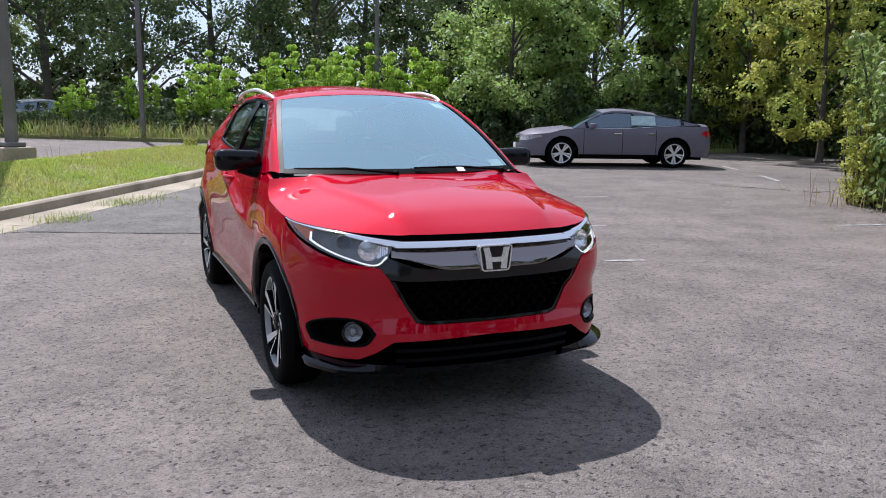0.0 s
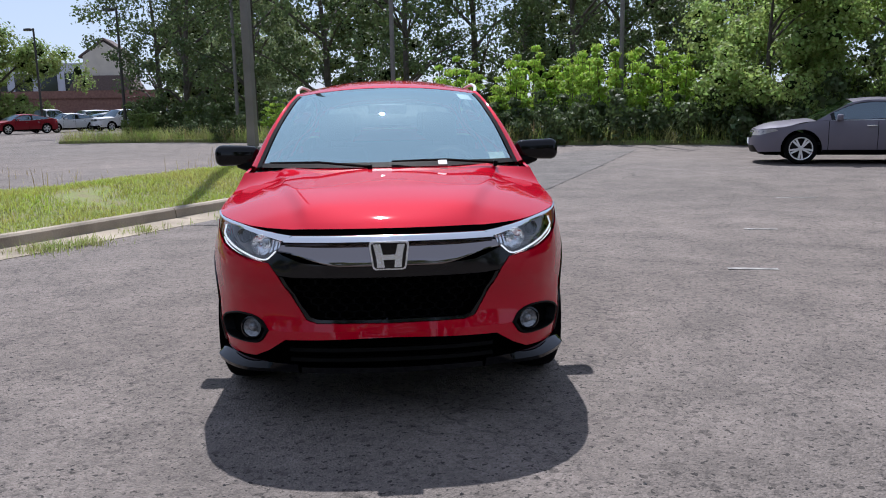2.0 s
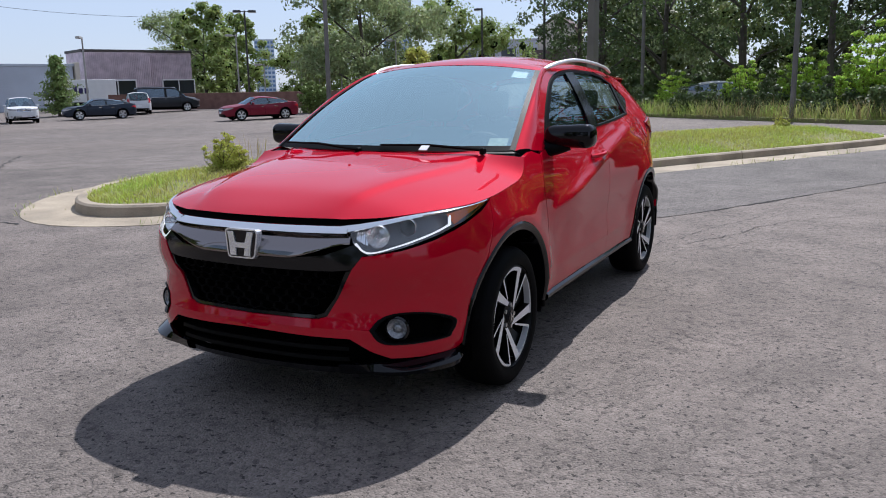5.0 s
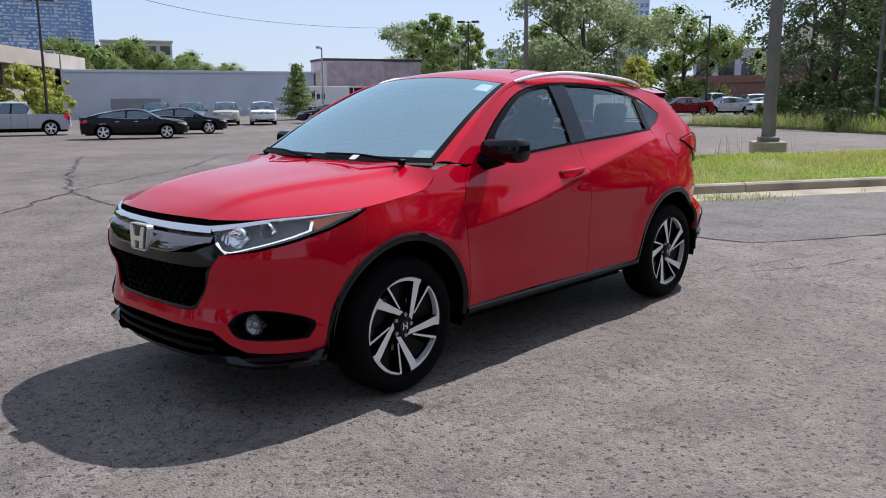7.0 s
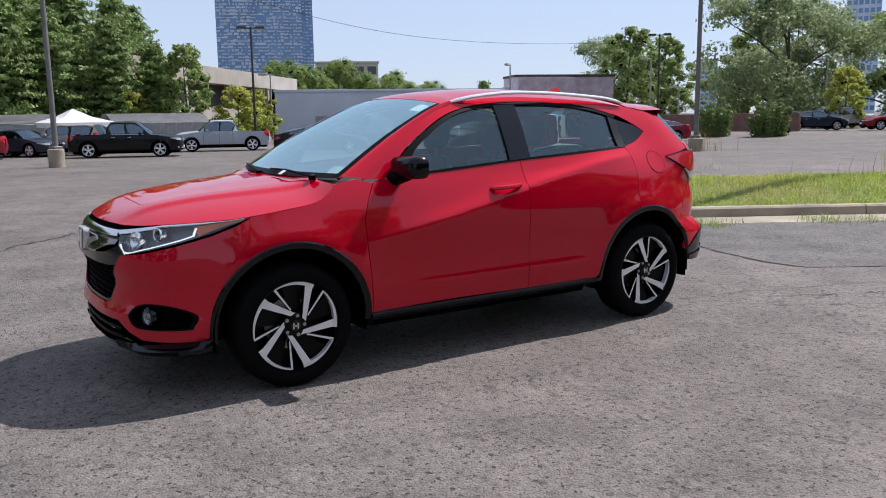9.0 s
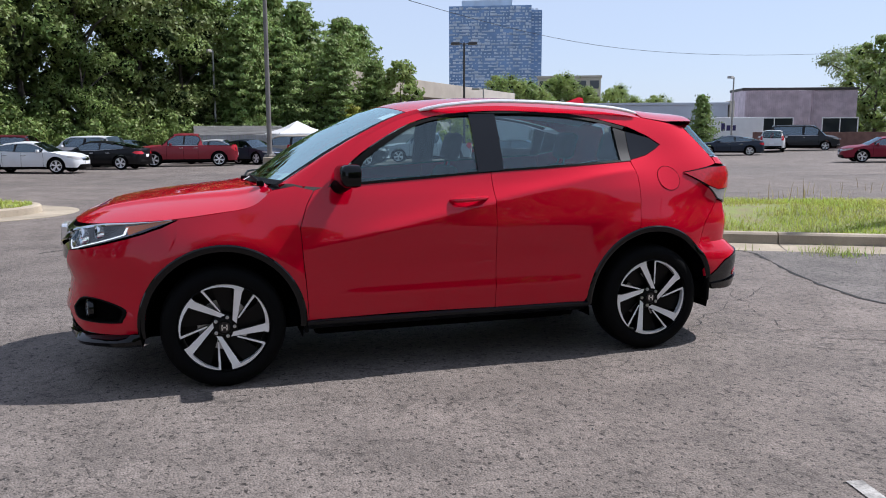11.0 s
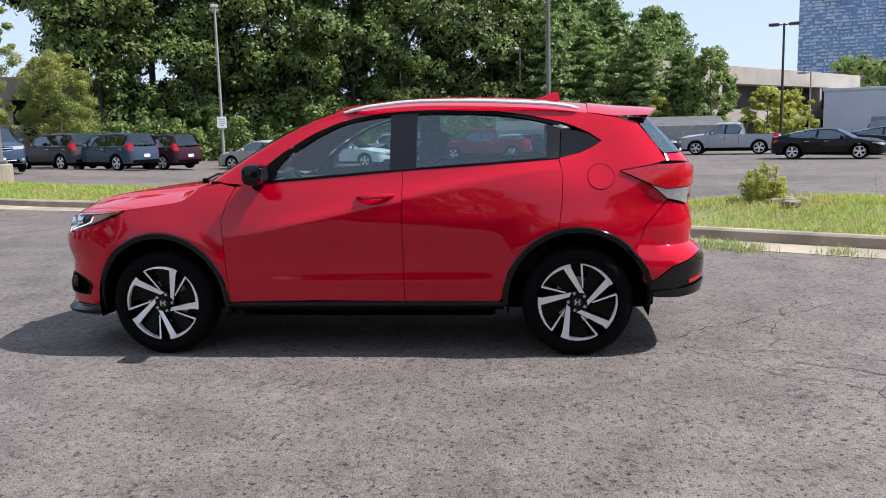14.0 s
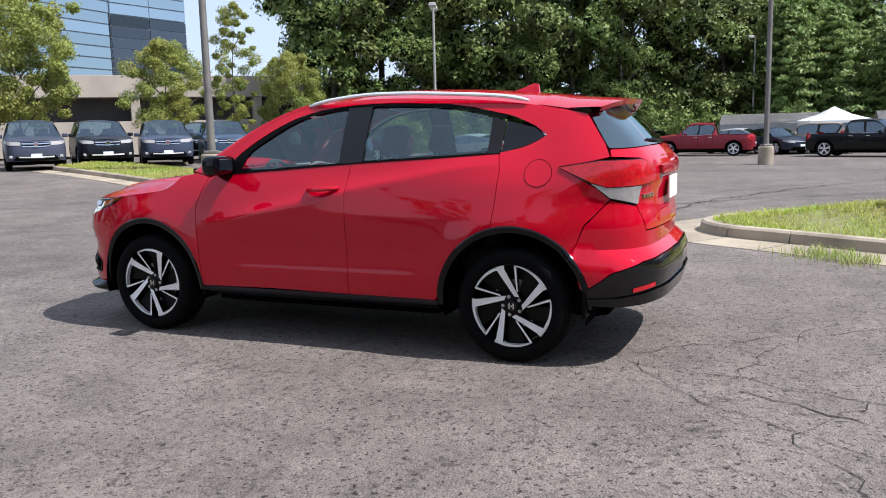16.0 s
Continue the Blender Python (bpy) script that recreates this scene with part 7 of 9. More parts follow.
# ---- lamp posts ----
M_POLE = mat("weathered_steel_pole", (0.20, 0.185, 0.17), 0.6, 0.3, vary=0.3, scale=1.5, bump=0.2, bscale=40)
M_POLEL = mat("pale_galvanised_pole", (0.40, 0.38, 0.35), 0.5, 0.4, vary=0.2, scale=2)
M_BRONZE = mat("dark_bronze_paint", (0.05, 0.045, 0.04), 0.5, 0.2, vary=0.2, scale=3)
M_SIGN = mat("white_sign_face", (0.72, 0.73, 0.74), 0.5, vary=0.08, scale=8)
M_LAMPGLASS = mat("pale_lamp_glass", (0.55, 0.55, 0.50), 0.3)


def lamp_post(x, y, h, r=0.07, base=0.0, heads=(), m=M_BRONZE, label="tall dark steel lamp post", sign=None, z0=0.0, square=False):
    """A post with an optional round concrete footing, box lamp heads on arms, and a sign plate."""
    t = thing("street_lamp" if heads else "lamp_post", label, "lamp post", m=Matrix.Translation((x, y, z0)))
    bm = bm_new()
    if square:
        lathe(bm, [(r * 1.35, base), (r * 1.25, base + 0.6), (r * 0.95, h), (0.001, h)], 4)
        bmesh.ops.rotate(bm, verts=bm.verts, cent=(0, 0, 0), matrix=Matrix.Rotation(0.5, 3, 'Z'))
        part("post", bm, m, t)
    else:
        lathe(bm, [(r * 1.15, base), (r * 1.1, base + 0.5), (r * 0.8, h), (0.001, h)], 14)
        part("post", bm, m, t, smooth=True)
    if base:
        bm = bm_new()
        if square:
            box(bm, (-0.33, -0.33, -0.05), (0.33, 0.33, base), 0.03, 2, Matrix.Rotation(0.5, 4, 'Z'))
        else:
            lathe(bm, [(0.31, -0.05), (0.31, base - 0.03), (0.27, base), (0.001, base)], 22)
        part("footing", bm, M_CONC, t, "round concrete footing")
        bm = bm_new()
        box(bm, (-r * 1.9, -r * 1.9, base), (r * 1.9, r * 1.9, base + 0.10), 0.02, 1, Matrix.Rotation(0.5, 4, 'Z'))
        part("base_plate", bm, m, t)
    for a in heads:
        d = Vector((math.cos(radians(a)), math.sin(radians(a)), 0))
        bm = bm_new()
        tube(bm, [Vector((0, 0, h - 0.12)), d * 0.35 + Vector((0, 0, h - 0.06))], 0.035, 8)
        part("arm", bm, m, t)
        bm = bm_new()
        box(bm, (0.30, -0.20, h - 0.16), (1.0, 0.20, h + 0.03), 0.03, 2, Matrix.Rotation(radians(a), 4, 'Z'), taper=(0.9, 0.85))
        hd = part("lamp_head", bm, m, t)
        bm = bm_new()
        box(bm, (0.36, -0.15, h - 0.175), (0.94, 0.15, h - 0.158), 0.0, 1, Matrix.Rotation(radians(a), 4, 'Z'))
        part("diffuser", bm, M_LAMPGLASS, hd)
    if sign:
        bm = bm_new()
        d = Vector((math.cos(radians(sign[1])), math.sin(radians(sign[1])), 0))
        s = Vector((-d.y, d.x, 0))
        c = d * (r + 0.03) + Vector((0, 0, sign[0]))
        box(bm, (-0.24, -0.01, -0.29), (0.24, 0.01, 0.29), 0.004, 1, Matrix.Translation(c) @ Matrix.Rotation(radians(sign[1] - 90), 4, 'Z'))
        sg = part("sign_plate", bm, M_SIGN, t, "white sign plate")
        bm = bm_new()
        for k, w in enumerate((0.17, 0.14, 0.18, 0.11)):
            box(bm, (-w, 0.0105, 0.17 - 0.11 * k - 0.022), (w, 0.0125, 0.17 - 0.11 * k + 0.022), 0, 1, Matrix.Translation(c) @ Matrix.Rotation(radians(sign[1] - 90), 4, 'Z'))
        part("sign_bars", bm, mat("grey_lettering", (0.30, 0.30, 0.32), 0.6), sg)
    return t


lamp_post(-3.13, 13.1, 10.5, 0.105, 0.50, (), M_POLE, "thick weathered steel post on a concrete footing beside grass", square=True)
lamp_post(-13.6, -12.4, 10.5, 0.10, 0.55, (), M_POLE, "weathered steel post on a round footing beside grass", z0=0.2)
lamp_post(-31.2, 1.75, 10.5, 0.10, 0.75, (), M_POLE, "weathered steel post on a round concrete footing")
lamp_post(-17.6, 23.7, 10.5, 0.09, 0.55, (), M_POLE, "dark weathered post on a concrete footing amid dry weeds")
lamp_post(-36.2, -15.3, 8.2, 0.075, 0.5, (20, 200), M_POLEL, "pale steel lamp post with a white sign", (2.3, 22))
lamp_post(-56.0, 0.15, 7.6, 0.08, 0.0, (330,), M_POLEL, "pale steel lamp post with a white sign before trees", (1.7, -5))
lamp_post(-60.5, -2.3, 5.8, 0.07, 0.0, (330,), M_POLEL, "short pale lamp post before trees")
lamp_post(-58.5, 4.0, 5.2, 0.07, 0.0, (330,), M_POLEL, "short pale lamp post before trees")
lamp_post(-53.6, 18.2, 8.4, 0.09, 0.0, (70, 250), M_BRONZE, "dark double-headed steel lamp post")
lamp_post(-62.4, 22.9, 5.6, 0.07, 0.0, (240,), M_POLEL, "pale lamp post by a garage")
lamp_post(-57.4, 44.7, 6.3, 0.08, 0.0, (300,), M_POLEL, "pale lamp post beside a storefront")
lamp_post(-46.0, 52.3, 8.2, 0.09, 0.0, (40, 220), M_BRONZE, "dark double-headed steel lamp post")
lamp_post(-49.9, 55.5, 6.5, 0.08, 0.0, (220,), M_POLEL, "pale lamp post by a brick wall")
for k, (x, y, h) in enumerate(((-51.3, 61.0, 4.0), (-49.0, 64.0, 4.2), (-47.5, 69.0, 4.4), (-52.5, 72.0, 4.4))):
    lamp_post(x, y, h, 0.07, 0.0, (200,), M_POLEL, "short pale lamp post by a brick wall")
lamp_post(-40.6, 68.8, 6.2, 0.08, 0.0, (200,), M_POLEL, "pale lamp post among far parked cars")
lamp_post(-28.6, 63.6, 8.2, 0.09, 0.0, (150,), M_BRONZE, "dark lamp post with one head")
lamp_post(-16.8, 47.4, 7.8, 0.09, 0.0, (150,), M_BRONZE, "dark lamp post with one head")
lamp_post(-8.2, 38.8, 11.0, 0.09, 0.0, (), M_POLE, "tall grey post behind the verge")
lamp_post(0.1, 25.75, 9.5, 0.085, 0.0, (), M_POLE, "tall grey post on the weedy verge")
lamp_post(8.5, 24.5, 9.5, 0.085, 0.0, (), M_POLE, "tall grey post amid saplings")
lamp_post(15.8, 15.4, 9.5, 0.075, 0.0, (), M_BRONZE, "tall dark post amid dense foliage")


def wire(pts, label):
    bm = bm_new()
    tube(bm, resample([Vector(p) for p in pts], 24), 0.02, 4)
    tagged(part("overhead_wire", bm, M_BRONZE, None), label, "wire")


wire([(-41.0, 2.2, 11.4), (-48, 14, 9.6), (-56, 30, 8.4), (-60, 46, 8.3), (-62, 66, 9.2)], "thin dark overhead wire across the lot")
wire([(-41.0, 2.2, 11.6), (-44, -12, 10.4), (-44, -26, 10.6)], "thin dark overhead wire before trees")

# ---- buildings ----
M_GREYWALL = mat("grey_painted_block", (0.50, 0.54, 0.61), 0.85, vary=0.12, scale=0.4, bump=0.2, bscale=8, fine=0.05)
M_MAUVE = mat("mauve_ribbed_cladding", (0.60, 0.50, 0.54), 0.8, vary=0.3, scale=1.2, fine=0.15)
M_GCONC = mat("garage_concrete", (0.40, 0.35, 0.29), 0.9, vary=0.2, scale=0.5, bump=0.2, bscale=10, fine=0.06)
M_DARKWIN = mat("dark_window", (0.02, 0.024, 0.028), 0.1, coat=0.5)
M_TOWERGLASS = mat("blue_tower_glass", (0.15, 0.26, 0.40), 0.25, 0.2, vary=0.3, scale=0.15, randv=0.3)
M_TOWERWALL = mat("blue_grey_tower_cladding", (0.52, 0.60, 0.68), 0.6, vary=0.2, scale=0.2)
M_OFFGLASS = mat("mirror_office_glass", (0.44, 0.53, 0.57), 0.04, 1.0, randv=0.10)
M_OFFREFLECT = mat("dark_office_glass", (0.07, 0.085, 0.10), 0.05, 0.8, randv=0.4)
M_OFFWALL = mat("grey_spandrel", (0.20, 0.23, 0.26), 0.3, 0.2)
M_BRICK = mat("brown_red_brick", (0.22, 0.115, 0.09), 0.9, vary=0.3, scale=2.0, fine=0.15)
M_ROOFB = mat("brown_shingle_roof", (0.13, 0.095, 0.085), 0.9, vary=0.25, scale=3)
M_CREAM = mat("cream_render", (0.55, 0.50, 0.42), 0.9, vary=0.12, scale=0.7)
M_WHITEP = mat("white_metal", (0.75, 0.75, 0.74), 0.45, vary=0.06, scale=2)


def frame_of(a, b):
    """A pose at a whose x runs towards b."""
    a, b = Vector((*a, 0)), Vector((*b, 0))
    d = (b - a)
    return Matrix.Translation(a) @ Matrix.Rotation(math.atan2(d.y, d.x), 4, 'Z'), d.length


# long grey block building; local -y faces the car park
m, ln = frame_of((-76.2, 28.6), (-67.1, 51.3))
ln /= 1.13
m = m @ Matrix.Diagonal((1.13, 1.13, 1.13, 1))
b = thing("building", "long low grey painted block building with a flat roof", "building", m=m)
part("wall", box(bm_new(), (0, 0, -0.1), (ln, 24, 4.0), 0.02), M_GREYWALL, b)
part("parapet", box(bm_new(), (-0.1, -0.1, 3.95), (ln + 0.1, 24.1, 4.18), 0.02), M_GREYWALL, b)
part("roller_door", box(bm_new(), (3.6, -0.06, -0.05), (7.7, 0.1, 1.75), 0.02), mat("grey_roller_door", (0.24, 0.25, 0.27), 0.7, vary=0.1, scale=1), b)
part("pale_end_wall", box(bm_new(), (ln + 0.11, -0.3, -0.05), (ln + 0.5, 1.4, 4.3), 0.02), M_CREAM, b)
# mauve storefront
m, ln = frame_of((-74.5, 58.6), (-69.7, 70.1))
ln /= 1.15
m = m @ Matrix.Diagonal((1.15, 1.15, 1.15, 1))
b = thing("building", "mauve ribbed-clad storefront with white-framed windows", "building", m=m)
part("wall", box(bm_new(), (0, 0, -0.1), (ln, 5, 5.2), 0.02), M_MAUVE, b)
part("parapet", box(bm_new(), (-0.1, -0.15, 5.15), (ln + 0.1, 5, 5.4), 0.02), M_BRONZE, b)
bm = bm_new()
box(bm, (0.0, -0.9, -0.1), (6.2, 0, 5.05), 0.02)
part("projecting_bay", bm, M_MAUVE, b)
for k in range(60):
    x = 0.1 + k * ln / 60
    y = -0.9 if x < 6.2 else 0
    part("cladding_rib", box(bm_new(), (x, y - 0.06, 2.6 if 1.0 < x < 4.6 or 7.6 < x < 11.0 else 0.0), (x + 0.07, y - 0.002, 5.1)), M_MAUVE, b)
for x0, x1, y in ((1.1, 4.6, -0.9), (7.7, 11.0, 0.0)):
    w = part("window", box(bm_new(), (x0, y - 0.03, 0.3), (x1, y + 0.05, 2.45)), M_DARKWIN, b)
    bm = bm_new()
    for a0, a1, c0, c1 in ((x0 - 0.08, x1 + 0.08, 2.4, 2.52), (x0 - 0.08, x0 + 0.02, 0, 2.5), (x1 - 0.02, x1 + 0.08, 0, 2.5), ((x0 + x1) / 2 - 0.04, (x0 + x1) / 2 + 0.04, 0.1, 2.45), (x0, x1, 0.25, 0.33)):
        box(bm, (a0, y - 0.07, c0), (a1, y - 0.035, c1))
    part("window_frame", bm, M_WHITEP, w)
# concrete garages
def garage(a, b_, zs, depth, bay, label):
    m, ln = frame_of(a, b_)
    g = thing("parking_garage", label, "parking garage", m=m)
    # solid block, the shade of the open decks put into its dark colour
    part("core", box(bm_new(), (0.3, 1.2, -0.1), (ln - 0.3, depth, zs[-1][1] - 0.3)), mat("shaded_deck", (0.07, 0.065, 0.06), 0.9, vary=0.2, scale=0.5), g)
    for lo, hi in zs:
        part("deck_parapet", box(bm_new(), (0, -0.15, lo), (ln, 0.1, hi), 0.02), M_GCONC, g)
        part("deck_slab", box(bm_new(), (0, 0.1, lo), (ln, depth, lo + 0.3)), M_GCONC, g)
    n = int(ln / bay)
    for k in range(n + 1):
        x = k * ln / n
        part("column", box(bm_new(), (x - 0.3, -0.05, -0.1), (x + 0.3, 0.75, zs[-1][0] + 0.1), 0.02), M_GCONC, g)
    return g


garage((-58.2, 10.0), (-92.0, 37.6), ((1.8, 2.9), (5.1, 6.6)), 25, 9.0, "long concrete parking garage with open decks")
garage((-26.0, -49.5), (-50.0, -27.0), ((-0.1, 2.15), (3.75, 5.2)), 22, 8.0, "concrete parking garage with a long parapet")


def curtain(name, label, a, b_, z0, z1, depth, floors, cols, glass, wall, tops=None):
    """A glazed block: panes with real edges on the two faces towards the lot."""
    m, ln = frame_of(a, b_)
    g = thing(name, label, "building", m=m)
    part("core", box(bm_new(), (0, 0, z0 - 0.0), (ln, depth, z1)), wall, g)
    bm = bm_new()
    fh = (z1 - z0) / floors
    for f in range(floors):
        for c in range(cols):
            x0, x1 = ln * c / cols, ln * (c + 1) / cols
            k = min(0.05, 0.06 * (x1 - x0))
            box(bm, (x0 + k, -0.12, z0 + fh * f + fh * 0.10), (x1 - k, -0.02, z0 + fh * (f + 1) - 0.02 * fh))
        n2 = max(2, int(cols * depth / ln))
        for c in range(n2):
            y0, y1 = depth * c / n2, depth * (c + 1) / n2
            k = min(0.05, 0.06 * (y1 - y0))
            box(bm, (ln + 0.02, y0 + k, z0 + fh * f + fh * 0.10), (ln + 0.12, y1 - k, z0 + fh * (f + 1) - 0.02 * fh))
            box(bm, (-0.12, y0 + k, z0 + fh * f + fh * 0.10), (-0.02, y1 - k, z0 + fh * (f + 1) - 0.02 * fh))
    o = part("window_panes", bm, glass, g)
    o["kind"] = "stuff"
    return g


curtain("office_building", "mirror-glass office block reflecting the sky", (-47.0, -71.0), (-69.4, -71.3), 0, 34, 20, 26, 3, M_OFFGLASS, M_OFFWALL)
# lower panes coloured dark to stand for a reflection in the mirror glass
dk = curtain("office_building", "dark glass office block with horizontal bands and mirrored upper floors", (-69.6, -71.2), (-80.5, -69.4), 0, 15.6, 20, 12, 2, M_OFFREFLECT, M_OFFWALL)
up = curtain("office_building", "mirrored upper floors of the dark office block", (-69.6, -71.2), (-80.5, -69.4), 15.62, 34, 20, 14, 2, M_OFFGLASS, M_OFFWALL)
for ch in list(up.children):
    ch.name = "upper_" + ch.name.split(".")[0]
    ch.parent = dk
bpy.data.objects.remove(up)
rt = random.Random(3)
m, ln = frame_of((-329.4, 103.4), (-316.3, 135.2))
tw = thing("tower_block", "tall blue-grey glass tower with scattered pale panels", "building", m=m)
part("core", box(bm_new(), (0, 0, -1), (ln, 26, 53.5)), M_TOWERGLASS, tw)
part("side_block", box(bm_new(), (ln, 4, -1), (ln + 4.5, 26, 52.0)), M_TOWERGLASS, tw)
part("roof_block", box(bm_new(), (5, 5, 53.5), (ln - 8, 20, 56.5)), M_TOWERWALL, tw)
bm = bm_new()
for f in range(40):
    for c in range(26):
        if rt.random() < 0.85:
            x0 = ln * c / 26 + rt.uniform(0, 0.5)
            w = rt.choice((0.5, 0.9, 1.3, 1.6))
            z = 1 + f * 1.31
            box(bm, (x0, -0.25, z), (min(ln, x0 + w), -0.02, z + rt.choice((0.45, 0.6, 0.95))))
    for c in range(3):
        if rt.random() < 0.7:
            box(bm, (ln + 0.2 + 1.45 * c, 3.7, 1 + f * 1.31), (ln + 1.2 + 1.45 * c, 3.95, 1.5 + f * 1.31))
o = part("pale_panel", bm, M_TOWERWALL, tw)
o["kind"] = "stuff"


def block(name, label, a, b_, h, depth, wall, floors=0, cols=0, glass=M_DARKWIN):
    m, ln = frame_of(a, b_)
    g = thing(name, label, "building", m=m)
    part("wall", box(bm_new(), (0, 0, -0.5), (ln, depth, h), 0.05), wall, g)
    part("roof_edge", box(bm_new(), (-0.2, -0.2, h), (ln + 0.2, depth, h + 0.35)), wall, g)
    for f in range(floors):
        for c in range(cols):
            fh, cw = (h - 0.6) / floors, ln / cols
            part("window", box(bm_new(), (cw * (c + 0.15), -0.08, 0.4 + fh * (f + 0.3)), (cw * (c + 0.85), 0.05, 0.4 + fh * (f + 0.85))), glass, g)
    return g


block("building", "pale concrete building seen over trees", (-141.3, 62.3), (-136.0, 73.0), 11.6, 8, M_CREAM, 4, 5)
block("tower_block", "far blue glass office tower", (-253.5, 303), (-246.6, 308.8), 24.4, 8, M_TOWERWALL, 12, 5, M_TOWERGLASS)
block("tower_block", "far pale blue residential tower", (-204, 338), (-192.5, 345), 62, 10, M_TOWERWALL, 18, 6, M_TOWERGLASS)
# gabled shop building
m, ln = frame_of((-92.0, 176.0), (-50.0, 180.0))
b = thing("building", "long brick shop building with a cream gable and brown roof", "building", m=m)
part("wall", box(bm_new(), (0, 0, -0.5), (ln, 20, 5.6)), M_BRICK, b)
part("fascia", box(bm_new(), (0, -0.4, 4.6), (ln, 0, 6.2)), M_BRICK, b)
bm = bm_new()
prism(bm, [(22, 6.2), (36, 6.2), (34, 9.4), (24, 9.4)], 0, 14, Matrix.Rotation(radians(90), 4, 'X') @ Matrix.Translation((0, 0, -14)))
part("roof", bm, M_ROOFB, b)
bm = bm_new()
prism(bm, [(25.5, 9.2), (34.5, 9.2), (34.5, 13.6), (30, 16.6), (25.5, 13.6)], 0, 9, Matrix.Rotation(radians(90), 4, 'X') @ Matrix.Translation((0, 0, -10)))
part("gable", bm, M_CREAM, b)
bm = bm_new()
prism(bm, [(30, 17.0), (35.4, 13.2), (35.4, 13.6), (30, 17.5), (24.6, 13.6), (24.6, 13.2)][::-1], 0.5, 9.5, Matrix.Rotation(radians(90), 4, 'X') @ Matrix.Translation((0, 0, -10.5)))
part("gable_roof", bm, M_ROOFB, b)
block("building", "far pale grey shop building", (-100.0, 205.0), (-66.0, 212.0), 13.5, 20, M_GREYWALL, 1, 6)
# low brick wall along the far lot
m, ln = frame_of((-58.5, 47.8), (-31.0, 50.5))
w = tagged(part("brick_wall", box(bm_new(), (0, 0, 0), (ln, 0.3, 1.35), 0.02), M_BRICK, None), "low brown brick wall behind parked cars", "wall")
w.matrix_basis = m
M_SHEET = mat("ribbed_grey_metal", (0.36, 0.35, 0.34), 0.5, 0.4, vary=0.2, scale=3)
# carports and tent
def carport(x, y, a, l, label):
    t = thing("carport", label, "carport", m=Matrix.Translation((x, y, 0)) @ Matrix.Rotation(radians(a), 4, 'Z'))
    bm = bm_new()
    rows = []
    for k in range(13):
        f = k / 12
        rows.append([Vector((xx, lerp(-2.8, 2.8, f), 1.65 + 0.62 * math.sin(math.pi * f)**0.8)) for xx in (0, l)])
    loft(bm, rows)
    bmesh.ops.solidify(bm, geom=bm.faces[:], thickness=0.05)
    part("roof", bm, M_SHEET, t)
    for k in range(4):
        for yy in (-2.7, 2.7):
            part("leg", tube(bm_new(), [(0.1 + (l - 0.2) * k / 3, yy, 0), (0.1 + (l - 0.2) * k / 3, yy, 1.68)], 0.04, 8), M_POLEL, t)
    for k in range(int(l / 0.25)):
        part("side_sheet", box(bm_new(), (k * 0.25 + 0.006, -2.79, 0.75), (k * 0.25 + 0.245, -2.76 if k % 2 else -2.75, 1.66)), M_SHEET, t)
    return t


carport(-50.6, -1.4, 90, 5.6, "grey ribbed metal carport with a sheeted side")
carport(-51.6, 7.4, 88, 6.0, "grey ribbed metal carport with a sheeted side")
t = thing("gazebo_tent", "white pop-up canopy tent on thin legs", "tent", m=Matrix.Translation((-47.2, 4.9, 0)) @ Matrix.Rotation(radians(12), 4, 'Z'))
bm = bm_new()
e = [Vector((1.75 * x, 1.75 * y, 1.75)) for x, y in ((-1, -1), (1, -1), (1, 1), (-1, 1))]
v = [bm.verts.new(p) for p in e]
d = [bm.verts.new(p - Vector((0, 0, 0.28))) for p in e]
mid_ring = [bm.verts.new(p * 0.45 + Vector((0, 0, 1.28))) for p in e]
ap = bm.verts.new((0, 0, 2.55))
for k in range(4):
    bm.faces.new((v[k], v[(k + 1) % 4], mid_ring[(k + 1) % 4], mid_ring[k])), bm.faces.new((mid_ring[k], mid_ring[(k + 1) % 4], ap)), bm.faces.new((d[k], d[(k + 1) % 4], v[(k + 1) % 4], v[k]))
part("canopy", bm, mat("white_canvas", (0.80, 0.80, 0.80), 0.8, trans=0.3), t)
for p in e:
    part("leg", tube(bm_new(), [(p.x * 0.97, p.y * 0.97, 0), (p.x * 0.97, p.y * 0.97, 1.8)], 0.03, 6), M_POLEL, t)


# ---- parked vehicles ----
def far_wheel(parent, x, y, r, side, w=0.2, spokes=5):
    base = Matrix.Translation((x, y, r)) @ Matrix.Rotation(radians(90 * side), 4, 'Y')
    h, rr = w / 2, r * 0.72
    bm = bm_new()
    lathe(bm, [(rr, h - 0.03), (rr + 0.015, h), (r - 0.03, h), (r, h - 0.035), (r, -h + 0.03), (rr, -h)], 26, base)
    ty = part("tyre", bm, M_RUBBER, parent, smooth=True)
    bm = bm_new()
    lathe(bm, [(rr, h - 0.02), (rr - 0.02, h - 0.012), (rr - 0.03, 0.0), (0.001, 0.0)], 26, base)
    part("rim_dish", bm, M_RIMBLACK, ty, smooth=True)
    bm = bm_new()
    lathe(bm, [(rr + 0.004, h - 0.028), (rr, h - 0.004), (rr - 0.018, h - 0.008), (rr - 0.022, h - 0.04)], 26, base)
    lathe(bm, [(0.06, h - 0.05), (0.05, h - 0.02), (0.001, h - 0.018)], 12, base)
    for k in range(spokes):
        a = 2 * math.pi * k / spokes
        for da in (-0.16, 0.16):
            prism(bm, [(0.03, -0.016), (rr - 0.01, -0.022), (rr - 0.01, 0.022), (0.03, 0.016)], h - 0.045, h - 0.018, base @ Matrix.Rotation(a + da, 4, 'Z'))
    part("rim", bm, M_SILVER, ty)
    return ty


